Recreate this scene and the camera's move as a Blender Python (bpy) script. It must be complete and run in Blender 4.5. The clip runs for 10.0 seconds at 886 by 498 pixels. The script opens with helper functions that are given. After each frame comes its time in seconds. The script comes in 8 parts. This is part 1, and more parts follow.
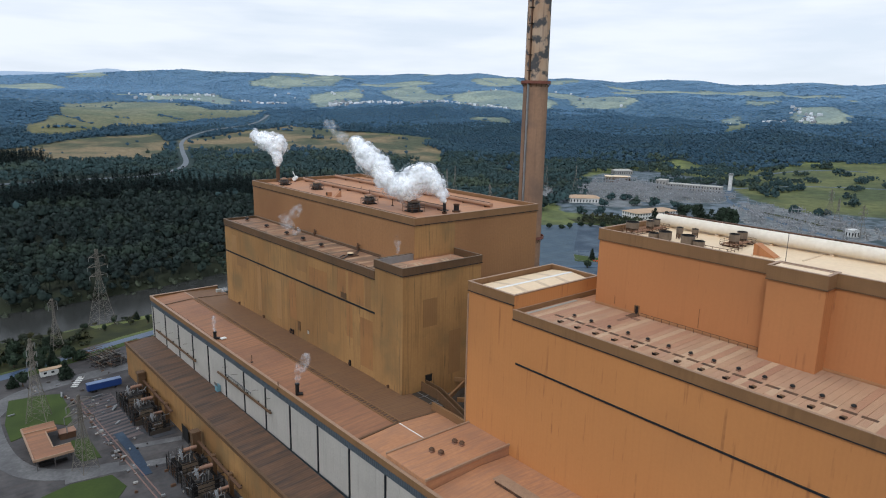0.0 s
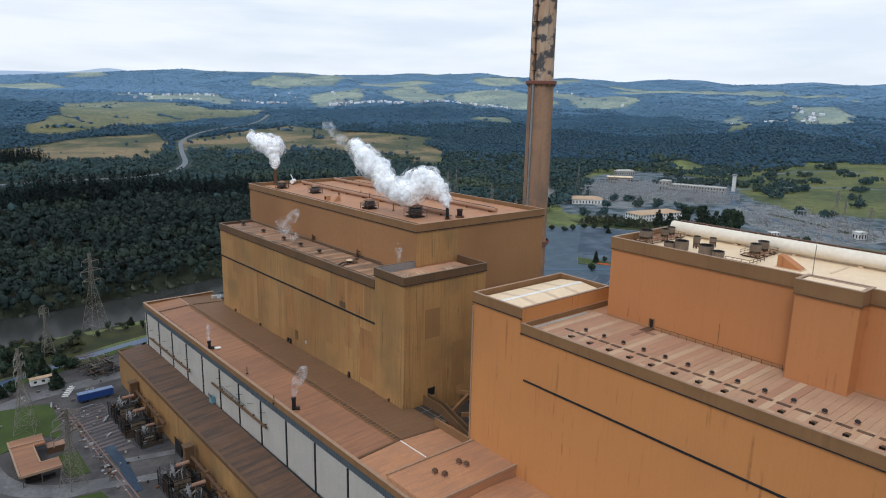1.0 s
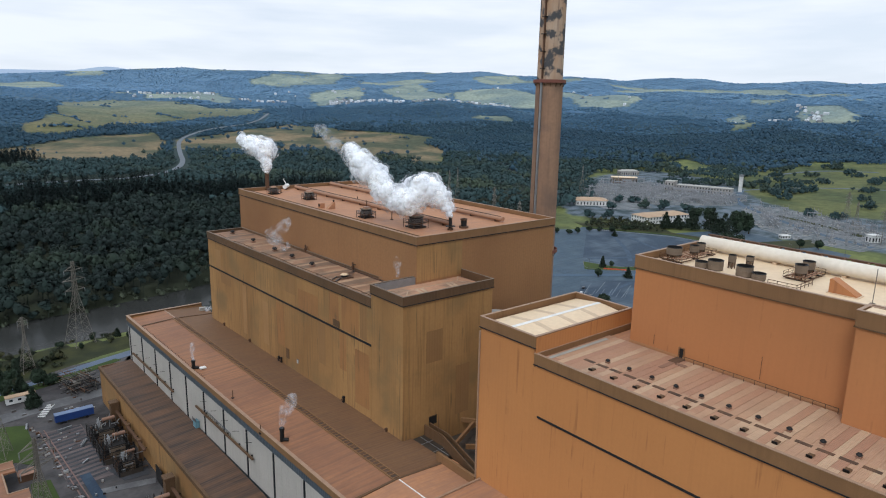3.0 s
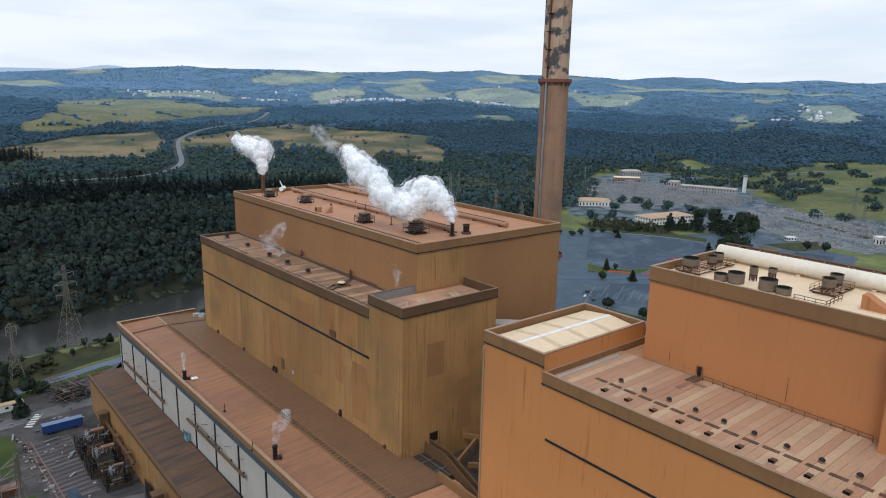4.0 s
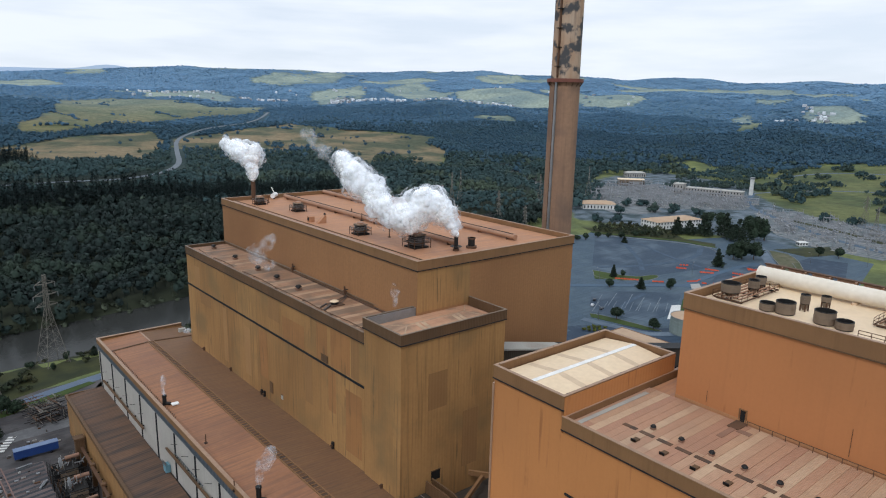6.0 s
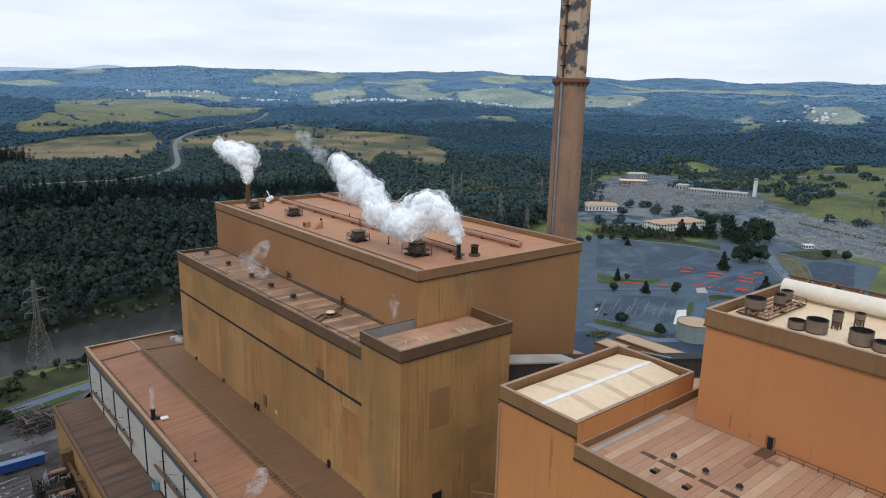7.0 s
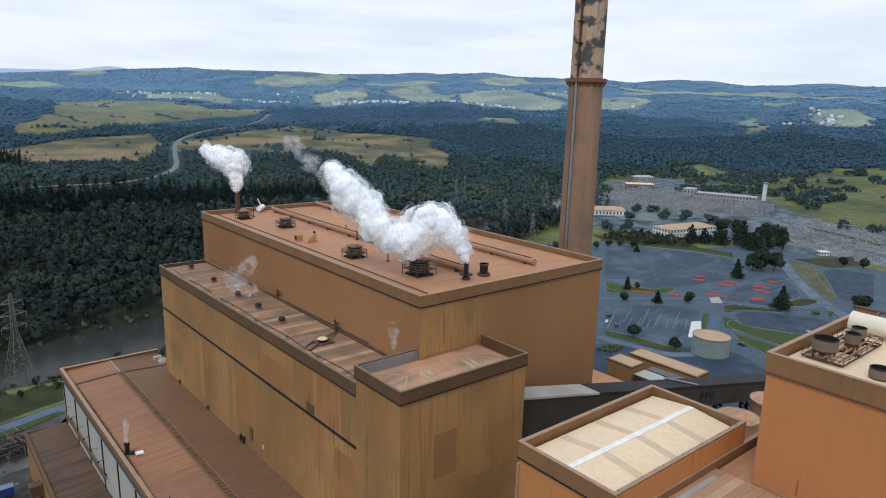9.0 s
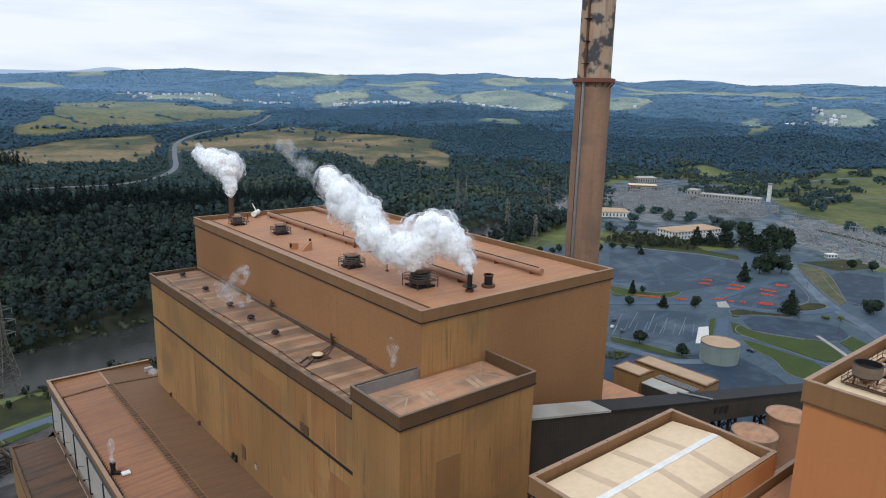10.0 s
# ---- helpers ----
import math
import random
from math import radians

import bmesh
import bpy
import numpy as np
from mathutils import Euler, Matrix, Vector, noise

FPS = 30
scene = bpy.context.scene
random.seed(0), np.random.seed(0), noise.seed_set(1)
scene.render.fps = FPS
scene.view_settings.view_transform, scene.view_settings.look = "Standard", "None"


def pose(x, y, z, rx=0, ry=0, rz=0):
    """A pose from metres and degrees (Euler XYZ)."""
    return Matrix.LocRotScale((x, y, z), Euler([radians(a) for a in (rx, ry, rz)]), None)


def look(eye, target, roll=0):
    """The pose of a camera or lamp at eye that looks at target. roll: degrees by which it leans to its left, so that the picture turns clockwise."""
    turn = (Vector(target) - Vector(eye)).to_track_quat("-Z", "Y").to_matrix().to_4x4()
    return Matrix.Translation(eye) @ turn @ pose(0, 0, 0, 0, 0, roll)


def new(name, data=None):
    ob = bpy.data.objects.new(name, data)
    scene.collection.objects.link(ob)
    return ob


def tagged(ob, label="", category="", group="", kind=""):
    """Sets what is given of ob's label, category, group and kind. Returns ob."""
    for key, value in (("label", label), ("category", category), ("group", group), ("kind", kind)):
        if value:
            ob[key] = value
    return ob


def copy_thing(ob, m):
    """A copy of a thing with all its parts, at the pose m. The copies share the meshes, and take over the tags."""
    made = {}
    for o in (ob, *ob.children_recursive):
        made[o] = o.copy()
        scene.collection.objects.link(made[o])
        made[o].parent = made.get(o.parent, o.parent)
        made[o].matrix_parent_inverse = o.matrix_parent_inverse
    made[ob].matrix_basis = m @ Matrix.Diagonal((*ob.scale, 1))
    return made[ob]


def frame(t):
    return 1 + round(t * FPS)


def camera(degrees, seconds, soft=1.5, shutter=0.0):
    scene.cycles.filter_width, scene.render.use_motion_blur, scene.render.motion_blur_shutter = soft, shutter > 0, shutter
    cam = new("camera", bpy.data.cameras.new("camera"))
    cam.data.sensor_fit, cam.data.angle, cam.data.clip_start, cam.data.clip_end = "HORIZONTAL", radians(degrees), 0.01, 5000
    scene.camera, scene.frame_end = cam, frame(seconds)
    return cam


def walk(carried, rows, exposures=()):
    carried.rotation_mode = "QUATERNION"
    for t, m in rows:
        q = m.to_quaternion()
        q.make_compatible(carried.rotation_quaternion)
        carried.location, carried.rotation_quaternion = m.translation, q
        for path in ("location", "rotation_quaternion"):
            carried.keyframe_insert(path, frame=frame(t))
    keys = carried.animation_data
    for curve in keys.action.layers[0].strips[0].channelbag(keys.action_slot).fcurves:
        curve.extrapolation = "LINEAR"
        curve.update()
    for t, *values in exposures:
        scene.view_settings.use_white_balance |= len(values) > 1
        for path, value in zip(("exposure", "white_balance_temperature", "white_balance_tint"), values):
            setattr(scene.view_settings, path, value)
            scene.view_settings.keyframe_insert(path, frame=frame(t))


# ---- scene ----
cam = camera(67.5, 10.0, soft=1.1)
PATH = [
    (0, (-128.444, -169.301, 123.408), (-127.196, -167.799, 122.975), 1.14),
    (0.5, (-125.834, -165.394, 123.683), (-124.587, -163.891, 123.249), 1.14),
    (1, (-123.171, -161.61, 123.861), (-121.924, -160.107, 123.427), 1.15),
    (1.5, (-120.441, -157.893, 124.012), (-119.195, -156.391, 123.577), 1.14),
    (2, (-117.65, -154.222, 124.201), (-116.405, -152.719, 123.764), 1.11),
    (2.5, (-114.793, -150.641, 124.347), (-113.548, -149.138, 123.91), 1.12),
    (4, (-106.281, -139.72, 124.842), (-105.039, -138.216, 124.401), 1.23),
    (4.5, (-103.429, -136.075, 124.999), (-102.187, -134.571, 124.558), 1.26),
    (5, (-100.695, -132.489, 124.984), (-99.454, -130.985, 124.543), 1.25),
    (5.5, (-98.029, -128.961, 125.066), (-96.788, -127.456, 124.625), 1.28),
    (7, (-89.977, -118.159, 125.221), (-88.737, -116.653, 124.781), 1.34),
    (7.5, (-87.22, -114.558, 125.188), (-85.981, -113.051, 124.748), 1.33),
    (8, (-84.473, -110.701, 125.109), (-83.234, -109.192, 124.67), 1.34),
    (8.5, (-81.569, -106.799, 125.08), (-80.331, -105.29, 124.644), 1.37),
    (9, (-78.667, -102.947, 125.087), (-77.431, -101.436, 124.652), 1.38),
    (9.5, (-75.916, -99.208, 125.191), (-74.68, -97.697, 124.757), 1.35),
    (10, (-73.238, -95.861, 125.261), (-72.004, -94.347, 124.827), 1.3),
]
walk(cam, [(t, look(eye, target, roll)) for t, eye, target, roll in PATH],
     [(0.0, 0.0, 5930, 8), (10.0, 0.0, 5930, 8)])

# ---- world and sun: bright overcast, thin high cloud ----
world = bpy.data.worlds.new("sky")
scene.world = world
world.use_nodes = True
wn, wl = world.node_tree.nodes, world.node_tree.links
wn.clear()
w_out = wn.new("ShaderNodeOutputWorld")
w_mix = wn.new("ShaderNodeMixShader")
w_sky = wn.new("ShaderNodeTexSky")
w_sky.sky_type, w_sky.sun_disc = "NISHITA", False
w_sky.sun_elevation, w_sky.sun_rotation = radians(52), radians(250)
w_bg = wn.new("ShaderNodeBackground")
w_bg.inputs["Strength"].default_value = 0.12
w_cloud = wn.new("ShaderNodeBackground")
w_cloud.inputs["Strength"].default_value = 0.97
w_co = wn.new("ShaderNodeTexCoord")
w_map = wn.new("ShaderNodeMapping")
w_map.inputs["Scale"].default_value = (2.0, 2.0, 14.0)
w_noise = wn.new("ShaderNodeTexNoise")
w_noise.inputs["Scale"].default_value, w_noise.inputs["Detail"].default_value = 2.2, 6.0
w_ramp = wn.new("ShaderNodeValToRGB")
w_ramp.color_ramp.elements[0].position, w_ramp.color_ramp.elements[0].color = 0.36, (0.865, 0.885, 0.93, 1)
w_ramp.color_ramp.elements[1].position, w_ramp.color_ramp.elements[1].color = 0.64, (0.98, 0.982, 0.99, 1)
w_fac = wn.new("ShaderNodeMapRange")
w_fac.inputs["From Min"].default_value, w_fac.inputs["From Max"].default_value = 0.3, 0.6
w_fac.inputs["To Min"].default_value, w_fac.inputs["To Max"].default_value = 0.86, 1.0
wl.new(w_co.outputs["Generated"], w_map.inputs["Vector"])
wl.new(w_map.outputs["Vector"], w_noise.inputs["Vector"])
wl.new(w_noise.outputs["Fac"], w_ramp.inputs["Fac"])
wl.new(w_noise.outputs["Fac"], w_fac.inputs["Value"])
wl.new(w_ramp.outputs["Color"], w_cloud.inputs["Color"])
wl.new(w_sky.outputs["Color"], w_bg.inputs["Color"])
wl.new(w_fac.outputs["Result"], w_mix.inputs["Fac"])
wl.new(w_bg.outputs["Background"], w_mix.inputs[1])
wl.new(w_cloud.outputs["Background"], w_mix.inputs[2])
wl.new(w_mix.outputs["Shader"], w_out.inputs["Surface"])

sun = new("sun", bpy.data.lights.new("sun", "SUN"))
sun.data.energy, sun.data.angle, sun.data.color = 1.3, radians(14), (1.0, 0.95, 0.88)
sun.matrix_world = look((-120, -70, 170), (0, 0, 0))
scene.view_settings.exposure = 0.0

# ---- helpers for shapes ----
class Shape:
    """Collects simple solids into one mesh."""

    def __init__(self):
        self.v, self.f, self.s = [], [], []

    def add(self, pts, faces, smooth=False):
        n = len(self.v)
        self.v.extend(tuple(p) for p in pts)
        self.f.extend(tuple(i + n for i in f) for f in faces)
        self.s.extend([smooth] * len(faces))
        return self

    def box(self, x0, x1, y0, y1, z0, z1):
        p = [(x, y, z) for z in (z0, z1) for y in (y0, y1) for x in (x0, x1)]
        return self.add(p, [(0, 2, 3, 1), (4, 5, 7, 6), (0, 1, 5, 4), (2, 6, 7, 3), (0, 4, 6, 2), (1, 3, 7, 5)])

    def slab(self, x0, x1, y0, y1, z0, z1, e=0.06):
        """A box with a chamfered top edge."""
        p = [(x, y, z0) for y in (y0, y1) for x in (x0, x1)] + [(x, y, z1 - e) for y in (y0, y1) for x in (x0, x1)]
        p += [(x, y, z1) for y in (y0 + e, y1 - e) for x in (x0 + e, x1 - e)]
        f = [(0, 2, 3, 1), (8, 9, 11, 10)]
        for k in (0, 4):
            f += [(k, k + 1, k + 5, k + 4), (k + 1, k + 3, k + 7, k + 5), (k + 3, k + 2, k + 6, k + 7), (k + 2, k, k + 4, k + 6)]
        return self.add(p, f)

    def beam(self, p, q, w, h=None):
        """A square bar from p to q."""
        p, q = Vector(p), Vector(q)
        d = (q - p).normalized()
        side = d.cross(Vector((0, 0, 1)))
        side = Vector((1, 0, 0)) if side.length < 1e-3 else side.normalized()
        up = side.cross(d).normalized() * ((h or w) / 2)
        side = side * (w / 2)
        pts = [e + a * side + b * up for e in (p, q) for a, b in ((-1, -1), (1, -1), (1, 1), (-1, 1))]
        return self.add(pts, [(0, 1, 2, 3), (7, 6, 5, 4), (0, 4, 5, 1), (1, 5, 6, 2), (2, 6, 7, 3), (3, 7, 4, 0)])

    def tube(self, p, q, r, n=12, r2=None, caps=True):
        p, q = Vector(p), Vector(q)
        r2 = r if r2 is None else r2
        turn = (q - p).to_track_quat("Z", "Y").to_matrix()
        ring = [turn @ Vector((math.cos(2 * math.pi * k / n), math.sin(2 * math.pi * k / n), 0)) for k in range(n)]
        a, b = [p + r * c for c in ring], [q + r2 * c for c in ring]
        self.add(a + b, [(k, (k + 1) % n, n + (k + 1) % n, n + k) for k in range(n)], True)
        if caps:
            self.add(a, [tuple(range(n))[::-1]])
            self.add(b, [tuple(range(n))])
        return self

    def ring(self, c, r0, r1, z0, z1, n=24):
        """A hollow upright cylinder about c = (x, y)."""
        cs = [(math.cos(2 * math.pi * k / n), math.sin(2 * math.pi * k / n)) for k in range(n)]
        m = [(k, (k + 1) % n) for k in range(n)]
        loop = lambda r, z: [(c[0] + r * x, c[1] + r * y, z) for x, y in cs]
        self.add(loop(r1, z0) + loop(r1, z1), [(a, b, n + b, n + a) for a, b in m], True)
        self.add(loop(r0, z0) + loop(r0, z1), [(b, a, n + a, n + b) for a, b in m], True)
        self.add(loop(r0, z1) + loop(r1, z1), [(a, n + a, n + b, b)[::1] for a, b in m])
        self.add(loop(r0, z0) + loop(r1, z0), [(b, n + b, n + a, a) for a, b in m])
        return self

    def prism(self, pts, z0, z1):
        n = len(pts)
        p = [(x, y, z0) for x, y in pts] + [(x, y, z1) for x, y in pts]
        f = [tuple(range(n))[::-1], tuple(range(n, 2 * n))]
        return self.add(p, f + [(k, (k + 1) % n, n + (k + 1) % n, n + k) for k in range(n)])

    def profile_y(self, pts, y0, y1):
        """A section of (x, z) points drawn out along y."""
        n = len(pts)
        p = [(x, y0, z) for x, z in pts] + [(x, y1, z) for x, z in pts]
        f = [tuple(range(n)), tuple(range(n, 2 * n))[::-1]]
        return self.add(p, f + [(k, n + k, n + (k + 1) % n, (k + 1) % n) for k in range(n)])

    def ball(self, c, r, n=8, m=5, sz=1.0):
        pts = [(c[0], c[1], c[2] - r * sz)]
        for j in range(1, m):
            a = math.pi * j / m
            pts += [(c[0] + r * math.sin(a) * math.cos(2 * math.pi * k / n), c[1] + r * math.sin(a) * math.sin(2 * math.pi * k / n),
                     c[2] - r * sz * math.cos(a)) for k in range(n)]
        pts.append((c[0], c[1], c[2] + r * sz))
        f = [(0, 1 + (k + 1) % n, 1 + k) for k in range(n)]
        for j in range(m - 2):
            o = 1 + j * n
            f += [(o + k, o + (k + 1) % n, o + n + (k + 1) % n, o + n + k) for k in range(n)]
        o, t = 1 + (m - 2) * n, len(pts) - 1
        f += [(o + k, o + (k + 1) % n, t) for k in range(n)]
        return self.add(pts, f, True)

    def slant(self, k, y0):
        """Turns lines along y a little, about the line y = y0."""
        self.v = [(x - k * (y - y0), y, z) for x, y, z in self.v]
        return self

    def mesh(self, name, material):
        me = bpy.data.meshes.new(name)
        me.from_pydata(self.v, [], self.f)
        me.polygons.foreach_set("use_smooth", self.s)
        bm = bmesh.new()
        bm.from_mesh(me)
        bmesh.ops.recalc_face_normals(bm, faces=bm.faces) if len(self.f) < 6000 else None
        bm.to_mesh(me)
        bm.free()
        me.materials.append(material)
        return me


def thing(name, at, label, category, group="", kind=""):
    ob = new(name)
    ob.location = at
    ob.empty_display_size = 0.5
    return tagged(ob, label, category, group, kind)


def part(name, shape, material, parent, label=""):
    """One mesh, in the place's own coordinates, under a thing or a part."""
    ob = new(name, shape.mesh(name, material))
    up, at = parent, Vector((0, 0, 0))
    while up is not None:
        at, up = at + Vector(up.location), up.parent
    ob.parent = parent
    ob.data.transform(Matrix.Translation(-at))
    return tagged(ob, label)


def slanted(ob, k, y0):
    """Turns a thing's parts like Shape.slant does."""
    for p in (ob, *ob.children_recursive):
        if p.data is not None:
            at = p.matrix_basis.translation + (p.parent.matrix_basis.translation if p.parent is not None else Vector((0, 0, 0)))
            turn = Matrix(((1, -k, 0, -k * (at.y - y0)), (0, 1, 0, 0), (0, 0, 1, 0), (0, 0, 0, 1)))
            p.data.transform(turn)
    return ob


def solid(name, shape, material, label, category, group="", kind=""):
    """A thing that is one mesh, with its origin at its base."""
    me = shape.mesh(name, material)
    co = np.array(shape.v)
    at = Vector(((co[:, 0].min() + co[:, 0].max()) / 2, (co[:, 1].min() + co[:, 1].max()) / 2, co[:, 2].min()))
    me.transform(Matrix.Translation(-at))
    ob = new(name, me)
    ob.location = at
    return tagged(ob, label, category, group, kind)


# ---- materials ----
def material(name, colour, rough=0.7, metal=0.0, second=None, scale=0.2, amount=0.6, streak=0.0, streak_colour=None,
             ribs=0.0, rib_axis="xy", rib_depth=0.3, grain=6.0, bump=0.2, island=0.0, dirt=None, dirt_amount=0.0, squash=1.0, patch=None, run=None, run_amount=0.0, dirt_scale=0.09, drips=None, run_scale=1.5, fleck=0.35, drip_from=0.5, dirt_edge=(0.5, 0.68)):
    """Base colour with broad patches, fine grain, vertical run marks, rib relief and dirt."""
    m = bpy.data.materials.new(name)
    m.use_nodes = True
    nt, ns = m.node_tree, m.node_tree.nodes
    b = ns["Principled BSDF"]
    b.inputs["Roughness"].default_value, b.inputs["Metallic"].default_value = rough, metal
    b.inputs["Specular IOR Level"].default_value = 0.3
    geo = ns.new("ShaderNodeNewGeometry")

    def noise_at(sc, detail, stretch=(1, 1, 1)):
        mp, no = ns.new("ShaderNodeMapping"), ns.new("ShaderNodeTexNoise")
        mp.inputs["Scale"].default_value = stretch
        no.inputs["Scale"].default_value, no.inputs["Detail"].default_value = sc, detail
        nt.links.new(geo.outputs["Position"], mp.inputs["Vector"])
        nt.links.new(mp.outputs["Vector"], no.inputs["Vector"])
        return no.outputs["Fac"]

    def ramp(fac, lo, hi, top=1.0):
        r = ns.new("ShaderNodeMapRange")
        r.inputs["From Min"].default_value, r.inputs["From Max"].default_value = lo, hi
        r.inputs["To Min"].default_value, r.inputs["To Max"].default_value = 0.0, top
        nt.links.new(fac, r.inputs["Value"])
        return r.outputs["Result"]

    def mix(fac, a, bcol, blend="MIX"):
        x = ns.new("ShaderNodeMix")
        x.data_type, x.blend_type = "RGBA", blend
        nt.links.new(fac, x.inputs["Factor"])
        for sock, val in ((x.inputs["A"], a), (x.inputs["B"], bcol)):
            if isinstance(val, tuple):
                sock.default_value = (*val, 1.0)
            else:
                nt.links.new(val, sock)
        return x.outputs["Result"]

    second = second or tuple(c * 0.72 for c in colour)
    col = mix(ramp(noise_at(scale, 4.0, patch or (1, 1, squash)), 0.38, 0.66, amount), colour, second)
    fine = noise_at(grain, 3.0)
    col = mix(ramp(fine, 0.3, 0.75, fleck), col, tuple(c * (0.75 if max(second) < 0.9 else 1.0) for c in second))
    if streak:
        s = noise_at(1.3, 3.0, (1, 1, 0.03))
        s2 = noise_at(0.25, 2.0, (1, 1, 0.15))
        k = ns.new("ShaderNodeMath")
        k.operation = "MULTIPLY"
        nt.links.new(ramp(s, 0.48, 0.72, streak), k.inputs[0])
        nt.links.new(ramp(s2, 0.35, 0.65, 1.0), k.inputs[1])
        col = mix(k.outputs[0], col, streak_colour or tuple(c * 0.5 for c in colour))
    if drips:
        k = ns.new("ShaderNodeMath")
        k.operation = "MULTIPLY"
        nt.links.new(ramp(noise_at(0.9, 4.0, (1, 1, 0.05)), 0.6, 0.7, 1.0), k.inputs[0])
        nt.links.new(ramp(noise_at(0.16, 4.0), drip_from, drip_from + 0.12, 0.85), k.inputs[1])
        col = mix(k.outputs[0], col, drips)
    if dirt:
        col = mix(ramp(noise_at(dirt_scale, 6.0), *dirt_edge, dirt_amount), col, dirt)
    if run:
        col = mix(ramp(noise_at(run_scale, 5.0, (0.07, 1, 1)), 0.42, 0.68, run_amount), col, run)
    if island:
        hsv = ns.new("ShaderNodeHueSaturation")
        nt.links.new(ramp(geo.outputs["Random Per Island"], 0.0, 1.0, 1.0), hsv.inputs["Value"])
        r = hsv.inputs["Value"].links[0].from_node
        r.inputs["To Min"].default_value, r.inputs["To Max"].default_value = 1 - island, 1 + island
        nt.links.new(col, hsv.inputs["Color"])
        col = hsv.outputs["Color"]
    nt.links.new(col, b.inputs["Base Color"])
    height = fine
    if ribs:
        sep, add, sine, tot = ns.new("ShaderNodeSeparateXYZ"), ns.new("ShaderNodeMath"), ns.new("ShaderNodeMath"), ns.new("ShaderNodeMath")
        nt.links.new(geo.outputs["Position"], sep.inputs[0])
        scl = ns.new("ShaderNodeMath")
        scl.operation, scl.inputs[1].default_value = "MULTIPLY", 2 * math.pi / ribs
        if rib_axis == "xy":
            nt.links.new(sep.outputs["X"], add.inputs[0]), nt.links.new(sep.outputs["Y"], add.inputs[1])
        else:
            nt.links.new(sep.outputs[rib_axis.upper()], add.inputs[0])
            add.inputs[1].default_value = 0.0
        nt.links.new(add.outputs[0], scl.inputs[0])
        sine.operation = "SINE"
        nt.links.new(scl.outputs[0], sine.inputs[0])
        tot.operation, tot.inputs[1].default_value = "MULTIPLY_ADD", rib_depth * 3
        nt.links.new(sine.outputs[0], tot.inputs[0]), nt.links.new(fine, tot.inputs[2])
        height = tot.outputs[0]
    bp = ns.new("ShaderNodeBump")
    bp.inputs["Strength"].default_value, bp.inputs["Distance"].default_value = bump, 0.1
    nt.links.new(height, bp.inputs["Height"])
    nt.links.new(bp.outputs["Normal"], b.inputs["Normal"])
    return m


M_ORANGE = material("orange_cladding", (0.458, 0.1929, 0.07301), 0.6, second=(0.3919, 0.1586, 0.06011), scale=0.025, streak=0.25,
                    streak_colour=(0.3212, 0.1329, 0.05327), ribs=0.9, bump=0.08, grain=1.5, dirt=(0.3587, 0.1544, 0.06441), dirt_amount=0.45, dirt_scale=0.03, drips=(0.2644, 0.1029, 0.04295), fleck=0.12)
M_AMBER = material("amber_cladding", (0.5048, 0.2239, 0.07766), 0.6, second=(0.4318, 0.184, 0.06396), scale=0.025, streak=0.25,
                    streak_colour=(0.3539, 0.1542, 0.05664), ribs=0.9, bump=0.08, grain=1.5, dirt=(0.3955, 0.1791, 0.06854), dirt_amount=0.45, dirt_scale=0.03, drips=(0.2915, 0.1193, 0.04568), fleck=0.12, drip_from=0.44)
M_OCHRE = material("ochre_cladding", (0.3869, 0.2163, 0.0832), 0.6, second=(0.2548, 0.1352, 0.052), scale=0.045, streak=0.8, amount=1.0,
                   streak_colour=(0.156, 0.08944, 0.03952), ribs=0.9, bump=0.08, grain=1.2, dirt=(0.1924, 0.1269, 0.05824), dirt_amount=0.75, dirt_scale=0.07, patch=(1.04, 1.04, 0.468), drips=(0.13, 0.08528, 0.0416), fleck=0.2, drip_from=0.40)
M_BROWN = material("brown_cladding", (0.3199, 0.1624, 0.07094), 0.6, second=(0.233, 0.1151, 0.05092), scale=0.022, streak=0.25,
                   streak_colour=(0.1919, 0.09282, 0.04365), ribs=0.9, bump=0.08, grain=1.5, amount=0.95)
M_PARAPET = material("parapet_sheet", (0.24, 0.1298, 0.05888), 0.6, second=(0.18, 0.0968, 0.046), scale=0.15, streak=0.4, ribs=0.5, bump=0.1)
M_PARAPET_DULL = material("weathered_parapet_sheet", (0.1408, 0.07568, 0.03618), 0.65, second=(0.07664, 0.05104, 0.02972), scale=0.09, streak=0.5, ribs=0.5, bump=0.25)
M_CAP = material("pale_capping", (0.36, 0.235, 0.155), 0.5, scale=0.6, grain=3.0)
M_HALLROOF = material("streaked_salmon_roof", (0.3387, 0.1634, 0.08459), 0.65, second=(0.248, 0.1161, 0.06544), scale=0.05, amount=0.9, ribs=1.0, rib_axis="y", grain=1.0, rib_depth=0.2, dirt=(0.1622, 0.0903, 0.05985), dirt_amount=0.5, dirt_scale=0.03, run=(0.1813, 0.09632, 0.06224), run_amount=0.75, run_scale=0.8)
M_ROOF = material("salmon_roof_sheet", (0.4777, 0.2374, 0.1193), 0.65, second=(0.3811, 0.1834, 0.09542), scale=0.08, ribs=1.0, rib_axis="y",
                  grain=1.0, dirt=(0.2616, 0.151, 0.1017), dirt_amount=0.5, rib_depth=0.2, run=(0.273, 0.151, 0.1017), run_amount=0.6)
